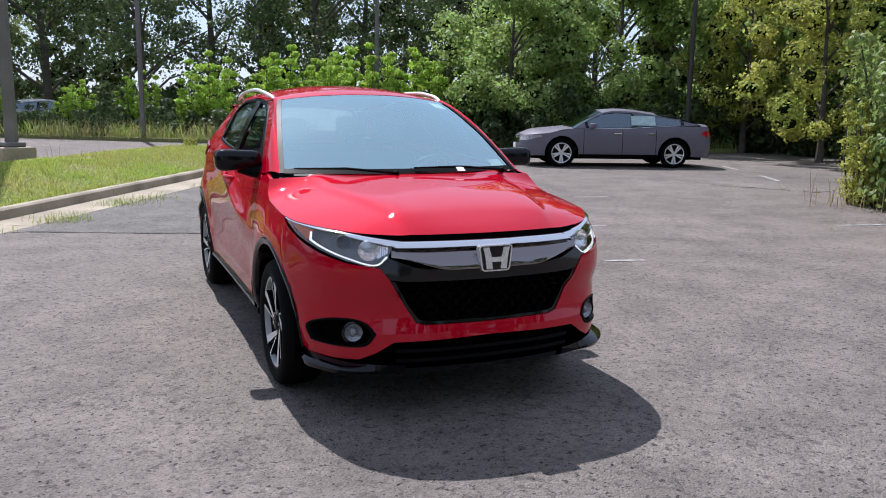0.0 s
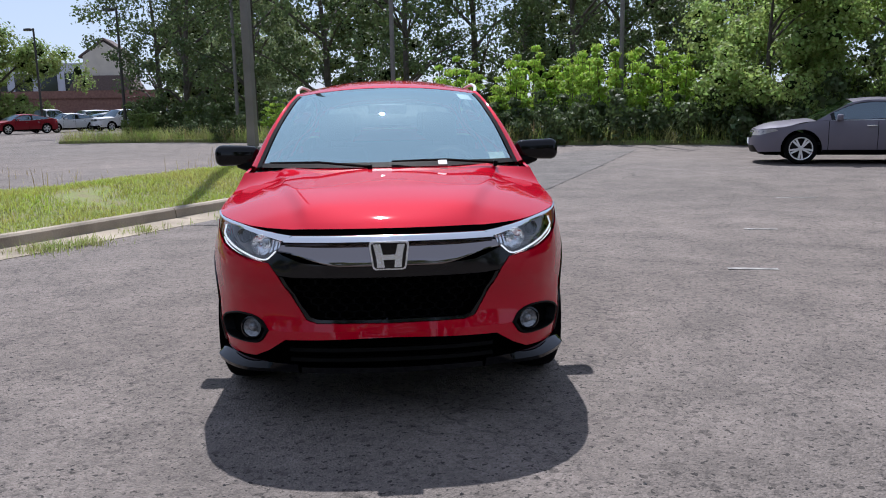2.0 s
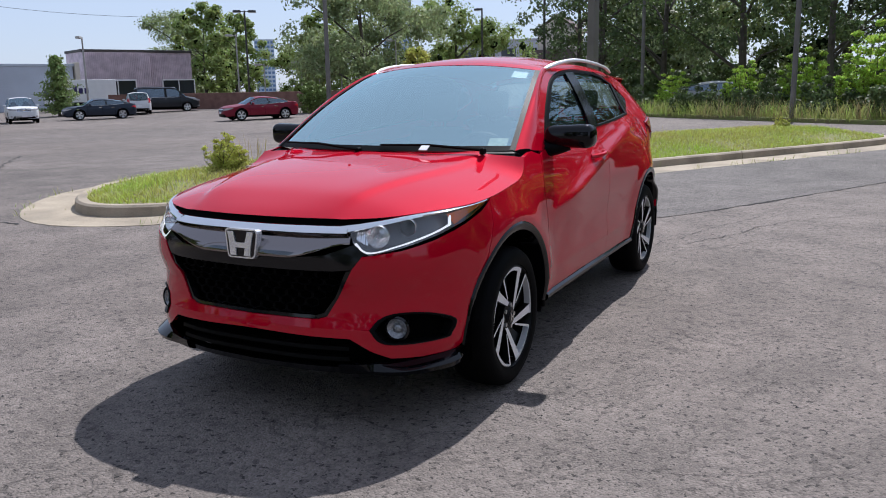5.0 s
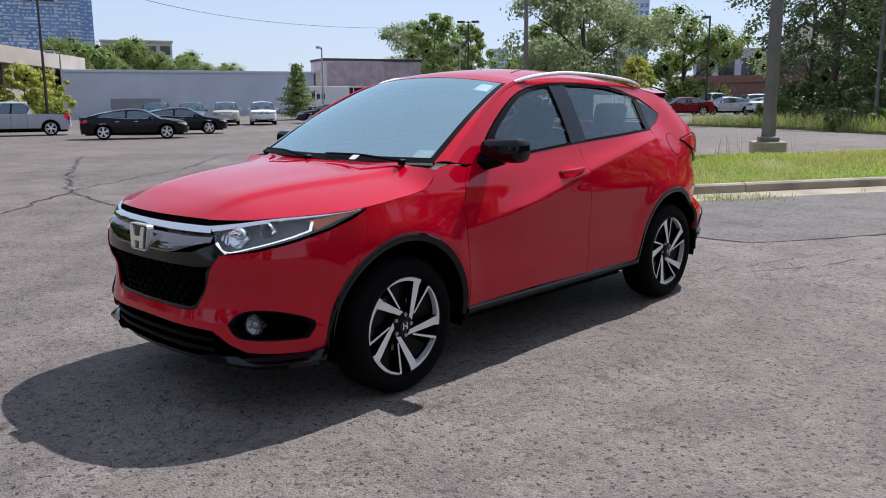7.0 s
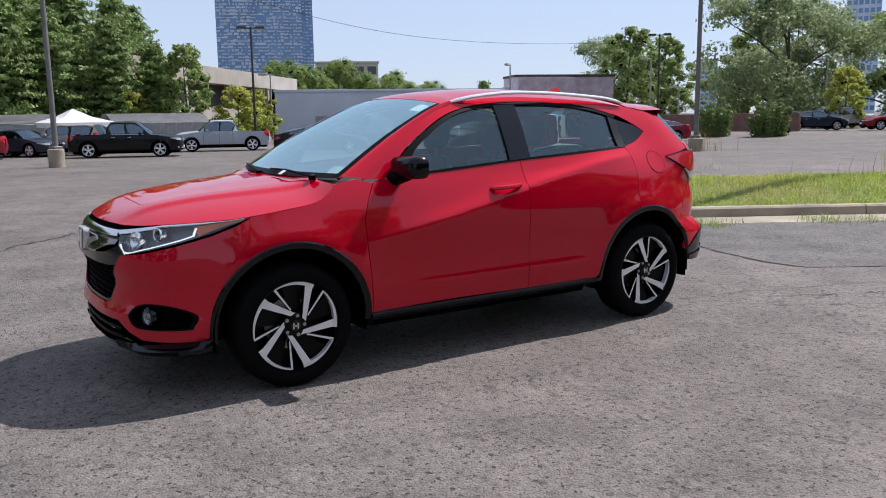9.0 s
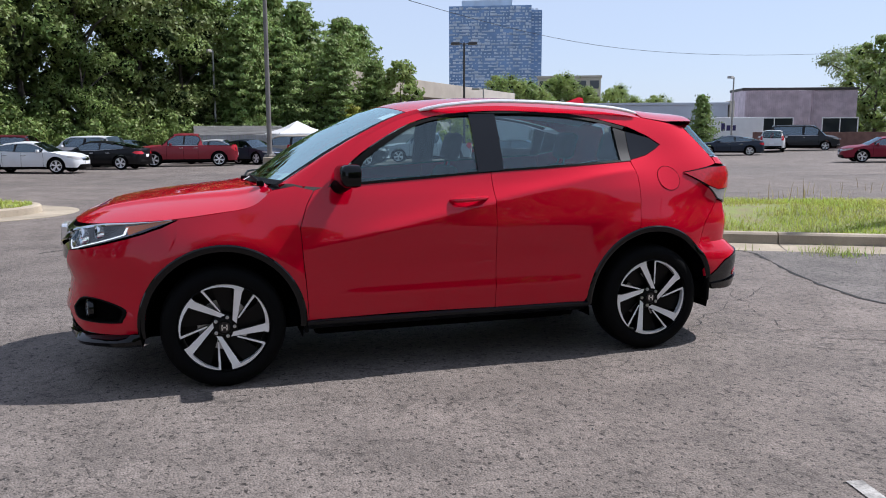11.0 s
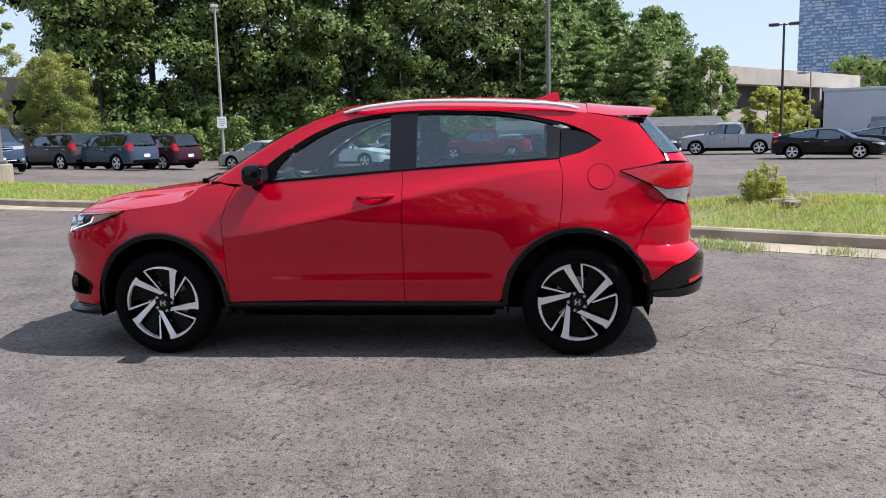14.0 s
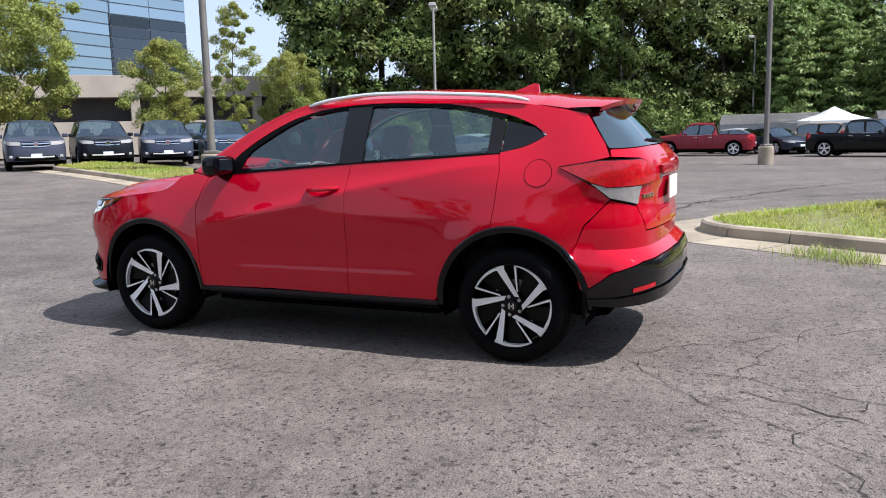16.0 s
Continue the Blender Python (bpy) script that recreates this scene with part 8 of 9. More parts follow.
def parked_car(label, colour, L=4.8, W=1.84, H=1.45, wb=2.75, kind="sedan", r=0.33, belt=0.95, cowl=0.98, category="car", group="", dark=False):
    """A car as its own body, hood, roof, panes, lamps, bumpers and wheels. Nose towards -y."""
    c = thing("pickup_truck" if kind == "pickup" else "car", label, category, group)
    w, f0, f1 = W / 2, -L / 2, L / 2
    suv = kind in ("suv", "pickup", "van")
    nose_z = 0.78 if not suv else 0.97
    hood_z = lerp(nose_z, cowl, 0.5)
    tail_in = {"sedan": 0.02, "suv": 0.0, "pickup": 0.0, "van": 0.0}[kind]
    sk = Skin([(0, f0), (w * 0.45, f0 + 0.03), (w * 0.78, f0 + 0.16), (w * 0.94, f0 + 0.42), (w * 0.99, f0 + 0.9), (w, 0), (w * 0.99, f1 - 0.8), (w * 0.95, f1 - 0.35), (w * 0.82, f1 - 0.10), (w * 0.5, f1 - 0.02), (0, f1)],
              front=[(0.15, -0.15), (0.28, -0.03), (0.5, 0.0), (nose_z - 0.1, -0.03), (nose_z, -0.10), (H, -0.6)],
              side=[(0.15, -0.10), (0.3, -0.03), (0.55, 0.0), (belt * 0.8, -0.006), (belt, -0.04), (lerp(belt, H, 0.4), -0.11), (H * 0.97, -0.25), (H, -0.32)],
              rear=[(0.15, -0.14), (0.3, -0.03), (0.6, 0.0), (belt, -0.05), (H, -0.30 if suv else -0.5)],
              s_front=(0.4, 1.1), s_rear=(L / 2 + w * 0.9 + L / 2 - 0.9, L / 2 + w * 0.9 + L / 2 - 0.1))
    sy_, fx_, rx_, T = sk.sy, sk.fx, sk.rx, sk.total
    ya, yb = -wb / 2, wb / 2
    if kind == "sedan":
        y_cowl, y_r0, y_r1, y_deck, deck_z = f0 + 1.32 * L / 4.9, f0 + 2.05 * L / 4.9, f0 + 3.42 * L / 4.9, f0 + 4.52 * L / 4.9, belt + 0.11
    elif kind == "suv":
        y_cowl, y_r0, y_r1, y_deck, deck_z = f0 + 1.28, f0 + 1.9, f1 - 0.42, f1 - 0.10, belt + 0.04
    elif kind == "van":
        y_cowl, y_r0, y_r1, y_deck, deck_z = f0 + 1.1, f0 + 1.9, f1 - 0.3, f1 - 0.08, belt + 0.04
    else:
        y_cowl, y_r0, y_r1, y_deck, deck_z = f0 + 1.5, f0 + 2.15, f0 + 3.4, f0 + 3.62, belt + 0.02
    ar = r + 0.075
    bot = 0.24 if not suv else 0.32
    top = [(T, deck_z - 0.06), (sy_(y_deck), deck_z - (0.03 if kind != "pickup" else 0.0)), (sy_(y_r1), belt + (0.06 if kind == "sedan" else 0.02)), (sy_(0), belt), (sy_(y_cowl), belt - 0.01), (sy_(f0 + 0.7), lerp(nose_z, belt, 0.4) - 0.02), (fx_(w * 0.7), nose_z - 0.02), (0, nose_z - 0.02)]
    arf = [(sy_(ya - ar * math.cos(a)), r + ar * math.sin(a)) for a in np.linspace(-0.15, math.pi + 0.15, 14)]
    arb = [(sy_(yb - ar * math.cos(a)), r + ar * math.sin(a)) for a in np.linspace(-0.15, math.pi + 0.15, 14)]
    arf = [(s, max(bot, z)) for s, z in arf]
    arb = [(s, max(bot, z)) for s, z in arb]
    poly = [(0, bot)] + arf + arb + [(T, bot)] + top
    bm = bm_new()
    panel(bm, sk, poly, 0.14, both=True, lip=0.05)
    painted = [part("body", bm, M_PAINT, c, smooth=True)]
    bm = bm_new()
    panel(bm, sk, [(0, 0.2), (T, 0.2), (T, 0.7), (0, 0.6)], 0.4, off=-0.12, both=True, lip=0)
    box(bm, (-w * 0.8, f0 + 0.3, 0.2), (w * 0.8, f1 - 0.3, 0.32))
    part("underbody", bm, M_LINER, c)
    # hood
    E = [sk.at(s, z) for s, z in ((fx_(w * 0.62), nose_z - 0.02), (sy_(f0 + 0.45), lerp(nose_z, belt, 0.25) - 0.02), (sy_(f0 + 0.7), lerp(nose_z, belt, 0.4) - 0.02), (sy_(lerp(f0 + 0.7, y_cowl, 0.6)), belt - 0.03), (sy_(y_cowl), belt - 0.01))]
    C = [Vector((0, y, z)) for y, z in ((f0 + 0.10, nose_z), (f0 + 0.22, nose_z + 0.05), (lerp(f0, y_cowl, 0.35), hood_z + 0.03), (lerp(f0, y_cowl, 0.7), cowl - 0.02), (y_cowl - 0.08, cowl + 0.01))]
    bm = bm_new()
    cross_loft(bm, resample(E, 10), resample(C, 10), 2.6, 8)
    painted.append(part("hood", bm, M_PAINT, c, smooth=True))
    # roof and panes
    zr = H * 0.955
    xr = sk.at(sy_(0), zr).x
    fall = 0.085 if kind == "sedan" else 0.04     # how far the roof has come down at its rear edge
    hi_e = [Vector((xr * 0.97, y_r0, zr - 0.045)), Vector((xr, lerp(y_r0, y_r1, 0.45), zr)), Vector((xr * 0.96, y_r1, zr - fall))]
    hi_c = [Vector((0, y_r0 - 0.05, H - 0.04)), Vector((0, lerp(y_r0, y_r1, 0.45), H)), Vector((0, y_r1 + 0.04, H - fall))]
    bm = bm_new()
    cross_loft(bm, resample(hi_e, 10), resample(hi_c, 10), 2.3, 8)
    roof_ = part("roof", bm, M_PAINT, c, smooth=True)
    painted.append(roof_)
    ce, cc = Vector((sk.at(sy_(y_cowl), belt).x * 0.97, y_cowl, belt)), Vector((0, y_cowl - 0.12, cowl))
    de, dc = Vector((sk.at(sy_(y_deck), belt).x * 0.92, y_deck, deck_z)), Vector((0, y_deck + 0.05, deck_z + 0.01))
    bm = bm_new()
    cross_loft(bm, [ce, hi_e[0]], [cc, hi_c[0]], 2.2, 8)
    part("windshield", bm, M_CARWIND, c, smooth=True)
    bm = bm_new()
    bow = Vector((0, 0.03, 0.035)) if kind == "sedan" else Vector((0, 0, 0))
    cross_loft(bm, [hi_e[-1], hi_e[-1].lerp(de, 0.5) + bow, de], [hi_c[-1], hi_c[-1].lerp(dc, 0.5) + bow, dc], 2.2, 8)
    part("rear_window", bm, M_PRIVGLASS, c, smooth=True)
    for sg in (1, -1):
        # painted side of the glasshouse, panes proud of it
        side = [ce, hi_e[0], hi_e[1], hi_e[2], de]
        lowr = [ce, Vector((sk.at(sy_(lerp(y_cowl, y_r1, 0.3)), belt).x, lerp(y_cowl, y_r1, 0.3), belt)), Vector((sk.at(sy_(lerp(y_cowl, y_r1, 0.6)), belt).x, lerp(y_cowl, y_r1, 0.6), belt)), Vector((sk.at(sy_(y_r1), belt).x, y_r1, belt + (0.055 if kind == "sedan" else 0.01))), de]
        bm = bm_new()
        U, Lw = resample(side, 16), resample(lowr, 16)
        loft(bm, [[Vector((p.x * sg, p.y, p.z)) for p in (a, a.lerp(b_, 0.5), b_)] for a, b_ in zip(U, Lw)])
        bmesh.ops.recalc_face_normals(bm, faces=bm.faces)
        painted.append(part("side_frame", bm, M_PAINT, c, smooth=True))
        cuts = {"sedan": (0.12, 0.46, 0.49, 0.84), "van": (0.14, 0.36, 0.40, 0.9)}.get(kind, (0.16, 0.50, 0.54, 0.84))

        def band(a0, a1, t0, t1, proud, n=7):
            """A strip of the glasshouse's side between two shares of its length and of its height."""
            bm = bm_new()
            rows = []
            for k in range(n):
                f = lerp(a0, a1, k / (n - 1)) * 15
                i = min(int(f), 14)
                a, b_ = U[i].lerp(U[i + 1], f - i), Lw[i].lerp(Lw[i + 1], f - i)
                rows.append([Vector((sg * (p.x + proud), p.y, p.z)) for p in (a.lerp(b_, t0), a.lerp(b_, (t0 + t1) / 2), a.lerp(b_, t1))])
            loft(bm, rows)
            bmesh.ops.recalc_face_normals(bm, faces=bm.faces)
            return bm
        # black sheet: window frame, and the cabin's darkness painted behind the panes
        part("window_surround", band(cuts[0] - 0.025, cuts[3] + 0.03, 0.09, 0.965, 0.004, 14), M_SATIN, c, smooth=True)
        part("belt_strip", band(cuts[0] - 0.03, cuts[3] + 0.03, 0.965, 0.995, 0.007, 14), M_STEEL, c, smooth=True)
        for a0, a1 in ((cuts[0], cuts[1]), (cuts[2], cuts[3])):
            bm = band(a0, a1, 0.13, 0.93, 0.010)
            part("side_window", bm, M_CARWIND, c, smooth=True)
        for yy, dx in ((ya, 0), (yb, 0)):
            far_wheel(c, sg * (w - 0.13), yy, r, sg)
            bm = bm_new()
            rows = []
            for k in range(13):
                a = lerp(-0.1, math.pi + 0.1, k / 12)
                rows.append([Vector((sg * x, yy + (ar - 0.004) * math.cos(a), r + (ar - 0.004) * math.sin(a))) for x in (w - 0.03, w - 0.35)])
            loft(bm, rows)
            part("wheel_housing", bm, M_LINER, c)
        # lamps
        bm = bm_new()
        panel(bm, sk, [(fx_(w * 0.48), nose_z - 0.15), (fx_(w * 0.8), nose_z - 0.14), (sy_(f0 + 0.55), nose_z - 0.04), (sy_(f0 + 0.5), nose_z + 0.0), (fx_(w * 0.7), nose_z - 0.03), (fx_(w * 0.48), nose_z - 0.05)], 0.12, off=0.006, mirror=sg < 0, lip=0.02)
        part("headlight", bm, M_CLEARL, c, smooth=True)
        tz = belt - 0.18 if kind != "pickup" else belt - 0.3
        bm = bm_new()
        hh = 0.15 if kind == "sedan" else 0.34
        tw_ = 0.45 if kind == "sedan" else 0.72
        panel(bm, sk, [(sy_(f1 - 0.40), tz + hh * 0.5), (sy_(f1 - 0.2), tz), (rx_(w * tw_), tz), (rx_(w * tw_), tz + hh), (sy_(f1 - 0.3), tz + hh)], 0.12, off=0.006, mirror=sg < 0, lip=0.02)
        part("tail_light", bm, M_TAIL, c, smooth=True)
        bm = bm_new()
        box(bm, (-0.09, -0.06, -0.06), (0.09, 0.06, 0.07), 0.03, 2, Matrix.Translation((sg * (w + 0.06), y_cowl + 0.45, belt + 0.06)))
        painted.append(part("wing_mirror", bm, M_PAINT, c, smooth=True))
        for yy in ((lerp(y_cowl, y_r1, 0.52), lerp(y_cowl, y_r1, 0.92)) if kind != "van" else (lerp(y_cowl, y_r1, 0.4),)):
            p = sk.at(sy_(yy), belt - 0.12, 0.012)
            part("door_handle", box(bm_new(), (p.x * sg - 0.012, yy - 0.10, p.z - 0.014), (p.x * sg + 0.012, yy + 0.10, p.z + 0.014), 0.006, 1), M_CHROME, c)
        for yy in (lerp(y_cowl, y_r1, 0.12), lerp(y_cowl, y_r1, 0.58), lerp(y_cowl, y_r1, 0.98)):
            rows, bm = [], bm_new()
            for z in np.linspace(bot + 0.05, belt - 0.02, 6):
                p = sk.at(sy_(yy), float(z), 0.002)
                rows.append([Vector((p.x * sg, p.y - 0.006, p.z)), Vector((p.x * sg, p.y + 0.006, p.z))])
            loft(bm, rows)
            part("door_gap", bm, M_LINER, c)
        bm = bm_new()
        rows = []
        for y in np.linspace(ya + ar, yb - ar, 6):
            rows.append([Vector((q.x * sg, q.y, q.z)) for q in (sk.at(sy_(float(y)), bot + 0.08, 0.004), sk.at(sy_(float(y)), bot, 0.010), sk.at(sy_(float(y)), bot - 0.03, -0.03))])
        loft(bm, rows)
        bmesh.ops.recalc_face_normals(bm, faces=bm.faces)
        part("sill_trim", bm, M_BLACKM, c, smooth=True)
    # grille, bumper inserts, plates
    bm = bm_new()
    panel(bm, sk, [(0, nose_z - 0.22), (fx_(w * 0.42), nose_z - 0.20), (fx_(w * 0.46), nose_z - 0.05), (0, nose_z - 0.04)], 0.15, off=0.008, both=True, lip=0.02)
    part("grille", bm, M_BLACKG, c, smooth=True)
    bm = bm_new()
    panel(bm, sk, [(0, nose_z - 0.12), (fx_(w * 0.44), nose_z - 0.11), (fx_(w * 0.44), nose_z - 0.075), (0, nose_z - 0.085)], 0.15, off=0.014, both=True, lip=0.01)
    part("grille_bar", bm, M_CHROME, c, smooth=True)
    bm = bm_new()
    panel(bm, sk, [(0, bot), (fx_(w * 0.75), bot + 0.02), (fx_(w * 0.6), bot + 0.17), (0, bot + 0.16)], 0.15, off=0.006, both=True, lip=0.02)
    part("bumper_intake", bm, M_BLACKM, c, smooth=True)
    bm = bm_new()
    panel(bm, sk, [(rx_(w * 0.8), bot + 0.02), (T, bot), (T, bot + 0.15), (rx_(w * 0.75), bot + 0.15)], 0.15, off=0.006, both=True, lip=0.02)
    part("rear_skirt", bm, M_CHROME if kind == "pickup" else M_BLACKM, c, smooth=True)
    part("plate", box(bm_new(), (-0.16, f1 - 0.01, 0.58 if suv else 0.62), (0.16, f1 + 0.008, 0.72 if suv else 0.76), 0.004, 1), M_PAPER, c)
    part("plate", box(bm_new(), (-0.16, f0 - 0.012, 0.42), (0.16, f0 + 0.01, 0.55), 0.004, 1), M_PAPER, c)
    if suv:      # bright lower strip, second grille bar, fog lamps
        bm = bm_new()
        panel(bm, sk, [(0, bot + 0.10), (fx_(w * 0.55), bot + 0.11), (fx_(w * 0.55), bot + 0.15), (0, bot + 0.14)], 0.15, off=0.016, both=True, lip=0.02)
        part("bumper_strip", bm, M_SILVER, c, smooth=True)
        bm = bm_new()
        panel(bm, sk, [(0, nose_z - 0.21), (fx_(w * 0.42), nose_z - 0.19), (fx_(w * 0.43), nose_z - 0.165), (0, nose_z - 0.185)], 0.15, off=0.014, both=True, lip=0.01)
        part("grille_bar", bm, M_CHROME, c, smooth=True)
        part("emblem", box(bm_new(), (-0.07, f0 - 0.05, nose_z - 0.17), (0.07, f0 + 0.05, nose_z - 0.06), 0.02, 2), M_CHROME, c)
        for sg in (1, -1):
            p = sk.at(fx_(w * 0.78), bot + 0.14, 0.0)
            part("fog_lamp", box(bm_new(), (p.x * sg - 0.06, p.y - 0.03, p.z - 0.045), (p.x * sg + 0.06, p.y + 0.05, p.z + 0.045), 0.02, 2), M_CLEARL, c)
    # dark inside: trim up to the belt, seats with headrests
    part("cabin_trim", box(bm_new(), (-w * 0.84, y_cowl - 0.05, 0.4), (w * 0.84, y_r1 + 0.1, belt - 0.05), 0.03, 1), M_SEAT, c)
    for sg in (1, -1):
        for yy in (lerp(y_cowl, y_r1, 0.42), lerp(y_cowl, y_r1, 0.78)):
            bm = box(bm_new(), (sg * w * 0.42 - 0.24, yy, belt - 0.1), (sg * w * 0.42 + 0.24, yy + 0.16, belt + 0.14), 0.05, 2)
            box(bm, (sg * w * 0.42 - 0.13, yy + 0.03, belt + 0.10), (sg * w * 0.42 + 0.13, yy + 0.13, belt + 0.30), 0.04, 2)
            part("seat", bm, M_SEAT, c)
    # deck: boot lid, or a load bed
    if kind == "sedan":
        bm = bm_new()
        E = [de, sk.at(sy_(f1 - 0.35), deck_z - 0.05), sk.at(rx_(w * 0.75), deck_z - 0.06), sk.at(rx_(w * 0.55), belt - 0.08)]
        C = [dc, Vector((0, f1 - 0.22, deck_z + 0.02)), Vector((0, f1 - 0.02, deck_z - 0.01)), Vector((0, f1 + 0.0, belt - 0.10))]
        cross_loft(bm, resample(E, 8), resample(C, 8), 2.6, 8)
        painted.append(part("boot_lid", bm, M_PAINT, c, smooth=True))
    elif kind == "pickup":
        part("load_bed", box(bm_new(), (-w * 0.86, y_deck + 0.1, 0.6), (w * 0.86, f1 - 0.12, belt - 0.12)), M_BLACKM, c)
    elif kind == "van":
        for sg in (1, -1):
            part("roof_rail", tube(bm_new(), [(sg * xr * 0.86, y_r0 + 0.25, H - 0.06), (sg * xr * 0.88, y_r0 + 0.4, H - 0.025), (sg * xr * 0.88, y_r1 - 0.3, H - 0.03), (sg * xr * 0.86, y_r1 - 0.1, H - 0.07)], 0.018, 6), M_BLACKM, c)
    for p in painted:
        p.color = (*colour, 1)
    return c


PAINTED = {"body", "hood", "roof", "side_frame", "wing_mirror", "boot_lid"}


def put(proto, spots):
    """Stands a car and its copies: (x, y, heading of the nose, colour or None, label or None)."""
    for i, (x, y, head, col, lab) in enumerate(spots):
        m = Matrix.Translation((x, y, 0)) @ Matrix.Rotation(radians(head + 90), 4, 'Z')
        o = proto if i == 0 else copy_thing(proto, m)
        o.matrix_basis = m
        if lab:
            o["label"] = lab
        for ch in o.children_recursive:
            if col and ch.name.split(".")[0] in PAINTED:
                ch.color = (*col, 1)


GREYC, SILV, WHT, BLK, NAVY, MAR, BLU, REDC = (0.17, 0.155, 0.19), (0.40, 0.40, 0.40), (0.68, 0.69, 0.70), (0.004, 0.004, 0.005), (0.02, 0.028, 0.045), (0.10, 0.012, 0.018), (0.06, 0.10, 0.15), (0.22, 0.012, 0.02)
saloon = parked_car("grey four-door saloon parked by the trees", GREYC, 4.9, 1.86, 1.44, 2.83, "sedan", 0.345)
put(saloon, [(10.60, 12.15, 160, None, None), (-31.5, 35.9, 240, (0.20, 0.012, 0.03), "dark red four-door saloon on the empty lot"), (-46.0, 36.1, 238, NAVY, "dark blue saloon on the empty lot"), (-34.4, 14.8, 64, BLK, "black saloon parked on the lot"), (-37.6, 19.0, 64, BLK, "black saloon parked on the lot"),
             (-33.0, -11.9, 253, (0.40, 0.40, 0.37), "pale silver saloon seen from behind"), (-35.8, -8.5, 75, WHT, "white saloon parked before trees"), (-39.6, -6.0, 250, BLK, "black saloon parked before trees"), (-44.2, -5.0, 35, BLU, "blue-grey saloon parked before trees"), (-44.9, 0.0, 70, SILV, "silver saloon by a carport"), (-44.0, 1.7, 40, NAVY, "dark blue saloon by a carport"),
             (-31.4, 52.8, 55, NAVY, "dark saloon in the far lot"), (-27.2, 56.5, 230, REDC, "red saloon in the far lot"), (-25.0, 59.5, 230, WHT, "white saloon in the far lot"), (-24.0, 66.0, 50, SILV, "silver saloon in the far lot"), (-36.6, 58.0, 60, BLU, "blue saloon in the far lot"), (-3.5, 33.8, 20, SILV, "silver saloon behind the verge")])
# the grey saloon's paper sticker in its rear side window
part("window_sticker", box(bm_new(), (-0.004, -0.30, -0.12), (0.004, 0.30, 0.12), 0.0, 1, Matrix.Translation((0.852, 0.60, 1.15)) @ Matrix.Rotation(radians(-20), 4, 'Y')), M_STICKER, saloon, "pale blue price sheet in a rear side window")
suv = parked_car("dark blue sport utility parked facing the lane", (0.035, 0.05, 0.08), 4.6, 1.86, 1.68, 2.66, "suv", 0.35, 1.06, 1.10)
put(suv, [(-15.2, -21.3, 52, (0.06, 0.068, 0.10), "dark slate sport utility parked facing the lane"), (-17.5, -20.6, 52, (0.010, 0.012, 0.018), "near-black sport utility parked facing the lane"), (-19.4, -19.3, 45, (0.045, 0.058, 0.095), "blue sport utility parked facing the lane"), (-22.4, -18.9, 44, (0.045, 0.075, 0.125), "blue sport utility parked beside a post"), (-24.6, -21.9, 45, BLK, "black sport utility behind others"),
          (-30.6, -21.2, 247, (0.06, 0.06, 0.065), "dark grey sport utility seen from behind"), (-29.8, -18.1, 247, (0.05, 0.075, 0.11), "blue-grey sport utility seen from behind"), (-32.4, -17.2, 247, (0.045, 0.015, 0.022), "dark maroon sport utility seen from behind"), (-40.6, -11.2, 262, MAR, "maroon sport utility before trees"), (-43.0, -7.2, 240, WHT, "white sport utility seen from behind"),
          (-49.3, 29.2, -32, (0.45, 0.42, 0.36), "pale beige sport utility facing the lot"), (-47.9, 31.4, -32, WHT, "white sport utility facing the lot"), (-47.2, 25.2, -32, (0.09, 0.095, 0.10), "dark grey sport utility by the grey building"), (-45.6, 21.8, -32, BLK, "black sport utility by the grey building"), (-43.9, 3.9, 235, (0.34, 0.30, 0.25), "beige wagon beside a tent"),
          (-48.8, 42.2, 140, WHT, "white sport utility by the storefront"), (-21.5, 61.0, 230, WHT, "white sport utility in the far lot"), (-33.8, 60.5, 60, SILV, "silver sport utility in the far lot"), (-26.2, 70.5, 50, WHT, "white sport utility in the far lot"), (-18.8, 64.5, 50, WHT, "white sport utility in the far lot"), (-39.5, 71.0, 60, WHT, "white sport utility in the far lot")])
pick = parked_car("black crew-cab pickup parked on the lot", BLK, 5.5, 1.95, 1.80, 3.4, "pickup", 0.39, 1.12, 1.18, "pickup truck")
put(pick, [(-38.9, 6.1, 68, None, None), (-42.6, 12.2, 250, (0.36, 0.38, 0.41), "silver crew-cab pickup parked on the lot"), (-42.0, -1.8, 268, (0.22, 0.02, 0.03), "dark red pickup parked before a carport"), (-29.5, 67.0, 60, WHT, "white pickup in the far lot"), (-22.8, 72.0, 50, WHT, "white pickup in the far lot")])
van = parked_car("dark van parked by the storefront", (0.02, 0.022, 0.026), 5.2, 1.98, 2.0, 3.1, "van", 0.36, 1.15, 1.2, "van")
put(van, [(-48.6, 45.0, 50, None, None)])

# box truck beside the grey building; its side letters are plain bars
bt = thing("box_truck", "white box truck with dark blue side lettering", "truck", m=Matrix.Translation((-61.9, 47.6, 0)) @ Matrix.Rotation(math.atan2(22.7, 9.1), 4, 'Z'))
part("box_body", box(bm_new(), (-1.5, -1.05, 0.75), (3.0, 1.05, 2.75), 0.04), M_WHITEP, bt)
part("cab", box(bm_new(), (-2.9, -0.95, 0.5), (-1.55, 0.95, 2.1), 0.12, 3, taper=(0.86, 0.95)), M_WHITEP, bt)
part("chassis", box(bm_new(), (-2.6, -0.7, 0.4), (2.9, 0.7, 0.72)), M_BLACKM, bt)
part("side_window", box(bm_new(), (-2.45, -0.975, 1.3), (-1.75, -0.94, 1.9), 0.02, 1), M_DARKWIN, bt)
part("windshield", box(bm_new(), (-2.86, -0.8, 1.25), (-2.80, 0.8, 1.95), 0.02, 1), M_DARKWIN, bt)
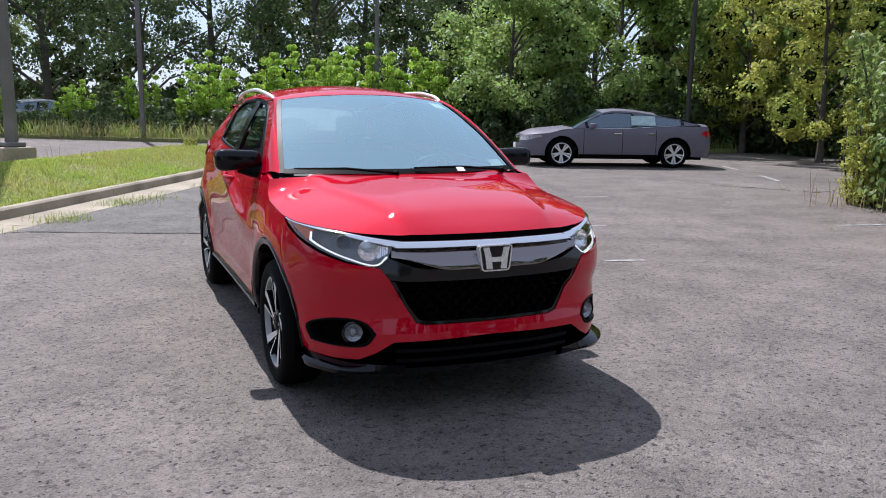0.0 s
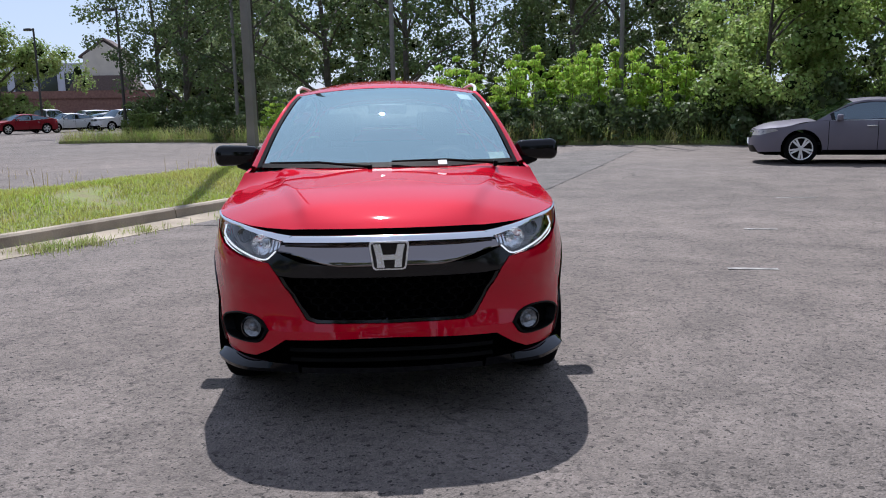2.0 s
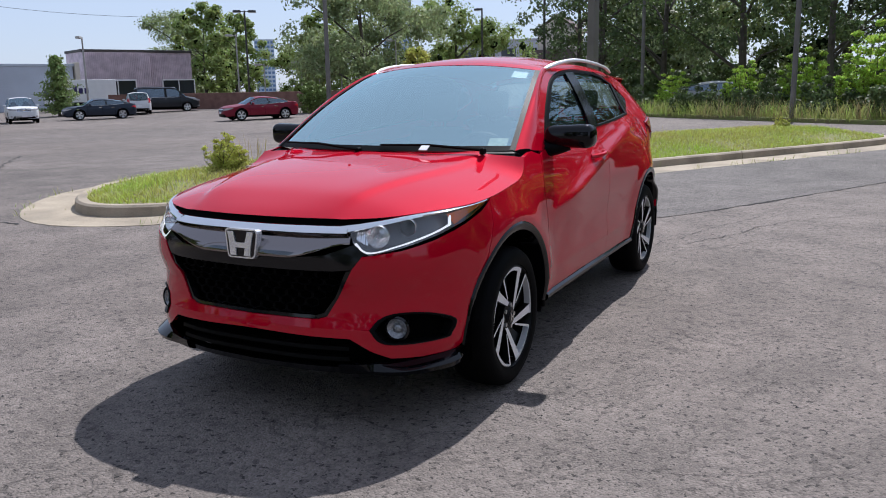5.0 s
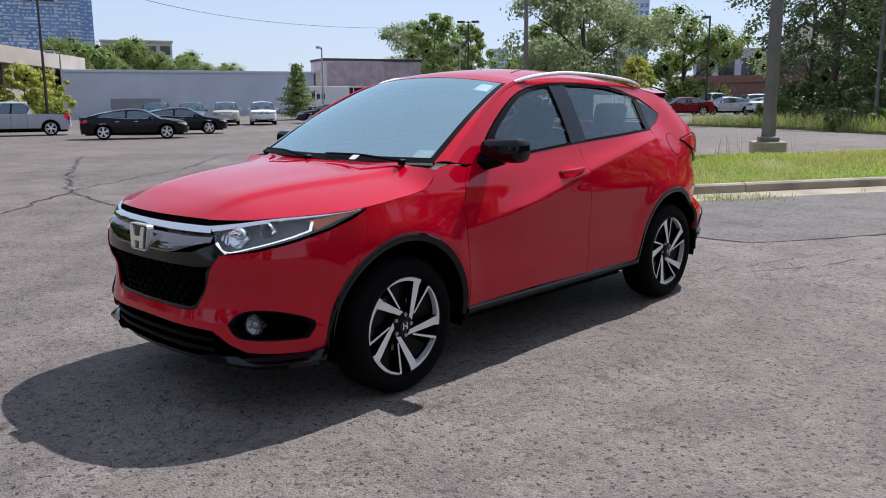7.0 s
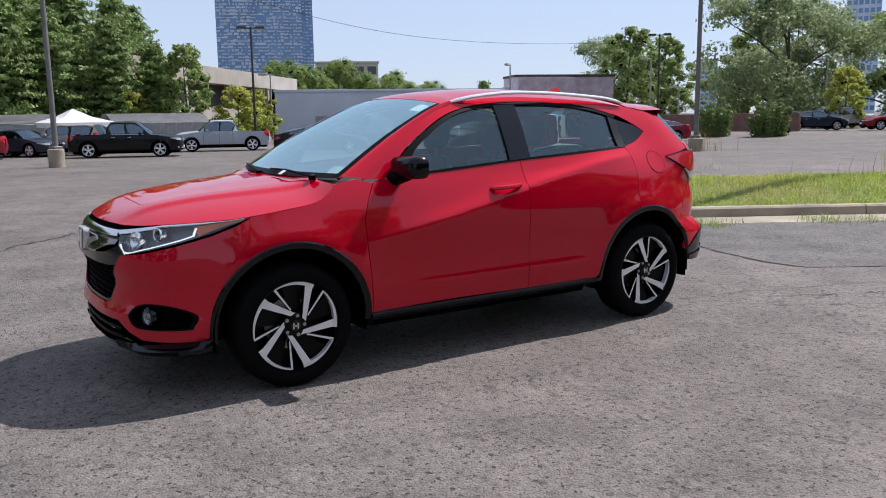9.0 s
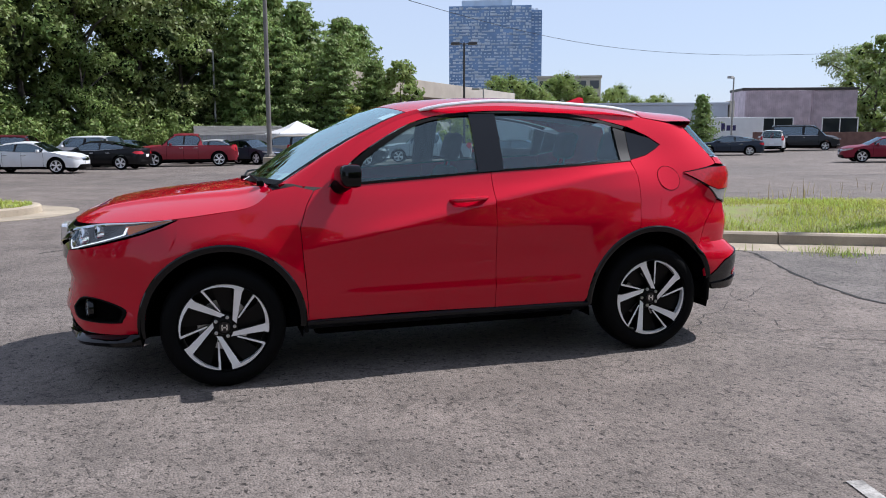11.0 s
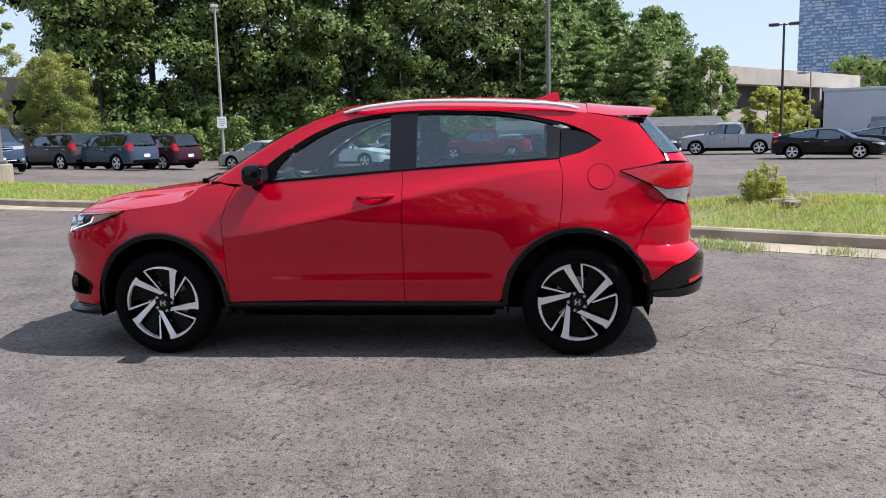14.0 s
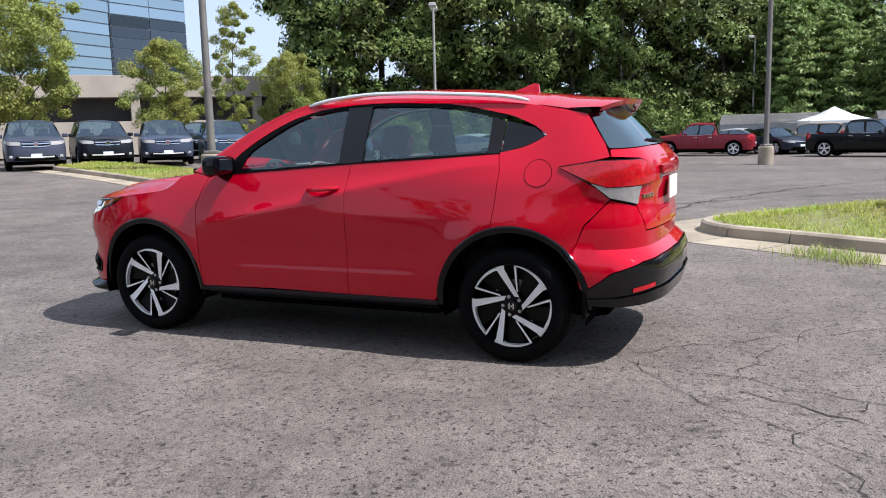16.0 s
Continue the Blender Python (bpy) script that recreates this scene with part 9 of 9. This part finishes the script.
for k in range(3):
    part("letter_bar", box(bm_new(), (-0.9 + 0.5 * k, -1.065, 1.5), (-0.55 + 0.5 * k, -1.052, 2.2 if k == 0 else 2.0)), mat("dark_blue_letter", (0.03, 0.02, 0.10), 0.5), bt)
for wx in (-2.1, 2.0):
    for sg in (1, -1):
        bm = bm_new()
        lathe(bm, [(0.2, 0.08), (0.38, 0.1), (0.4, 0.06), (0.4, -0.1), (0.2, -0.1)], 24, Matrix.Translation((wx, sg * 0.85, 0.4)) @ Matrix.Rotation(radians(-90 * sg), 4, 'X'))
        part("tyre", bm, M_RUBBER, bt, smooth=True)

# small green ride-on mower at the edge of the far lot
gm = thing("ride_on_mower", "small green ride-on mower by the fence", "mower", m=Matrix.Translation((-30.6, 48.0, 0)) @ Matrix.Rotation(0.6, 4, 'Z'))
M_GREENP = mat("green_machine_paint", (0.03, 0.22, 0.05), 0.35, coat=0.4, vary=0.1, scale=3)
part("hood", box(bm_new(), (-0.3, -0.9, 0.35), (0.3, -0.1, 0.85), 0.08, 3, taper=(0.85, 0.9)), M_GREENP, gm, smooth=False)
part("deck", box(bm_new(), (-0.5, -0.1, 0.3), (0.5, 0.7, 0.5), 0.06, 2), M_GREENP, gm)
part("seat", box(bm_new(), (-0.22, 0.25, 0.55), (0.22, 0.65, 1.0), 0.08, 3, taper=(0.9, 0.5)), M_BLACKM, gm)
part("steering_wheel", tube(bm_new(), [(0.16 * math.cos(a), 0.0 + 0.1 * math.sin(a), 0.95 + 0.12 * math.sin(a)) for a in (math.pi * k / 8 for k in range(17))], 0.015, 6), M_BLACKM, gm)
for wx, wy, wr in ((0.42, -0.6, 0.2), (-0.42, -0.6, 0.2), (0.45, 0.45, 0.28), (-0.45, 0.45, 0.28)):
    bm = bm_new()
    lathe(bm, [(wr * 0.5, 0.06), (wr * 0.95, 0.08), (wr, 0.04), (wr, -0.08), (wr * 0.5, -0.08)], 20, Matrix.Translation((wx, wy, wr)) @ Matrix.Rotation(radians(90 if wx > 0 else -90), 4, 'Y'))
    part("tyre", bm, M_RUBBER, gm, smooth=True)

# stand everything on the lot's slight fall
for ob in [o for o in scene.objects if o.parent is None and o.type in ("MESH", "EMPTY") and o is not ground and o is not car]:
    if ob.matrix_basis.translation.length > 1e-6:
        ob.location.z += lie(ob.location.x, ob.location.y)
    elif ob.name.split(".")[0] != "overhead_wire":
        for o in (ob, *ob.children):
            if o.type == "MESH":
                co = np.empty(len(o.data.vertices) * 3, np.float32)
                o.data.vertices.foreach_get("co", co)
                co = co.reshape(-1, 3)
                if co[:, 0].min() < -8:
                    co[:, 2] += [lie(float(x), float(y)) if x < -6 else 0.0 for x, y in co[:, :2]]
                    o.data.vertices.foreach_set("co", co.ravel())
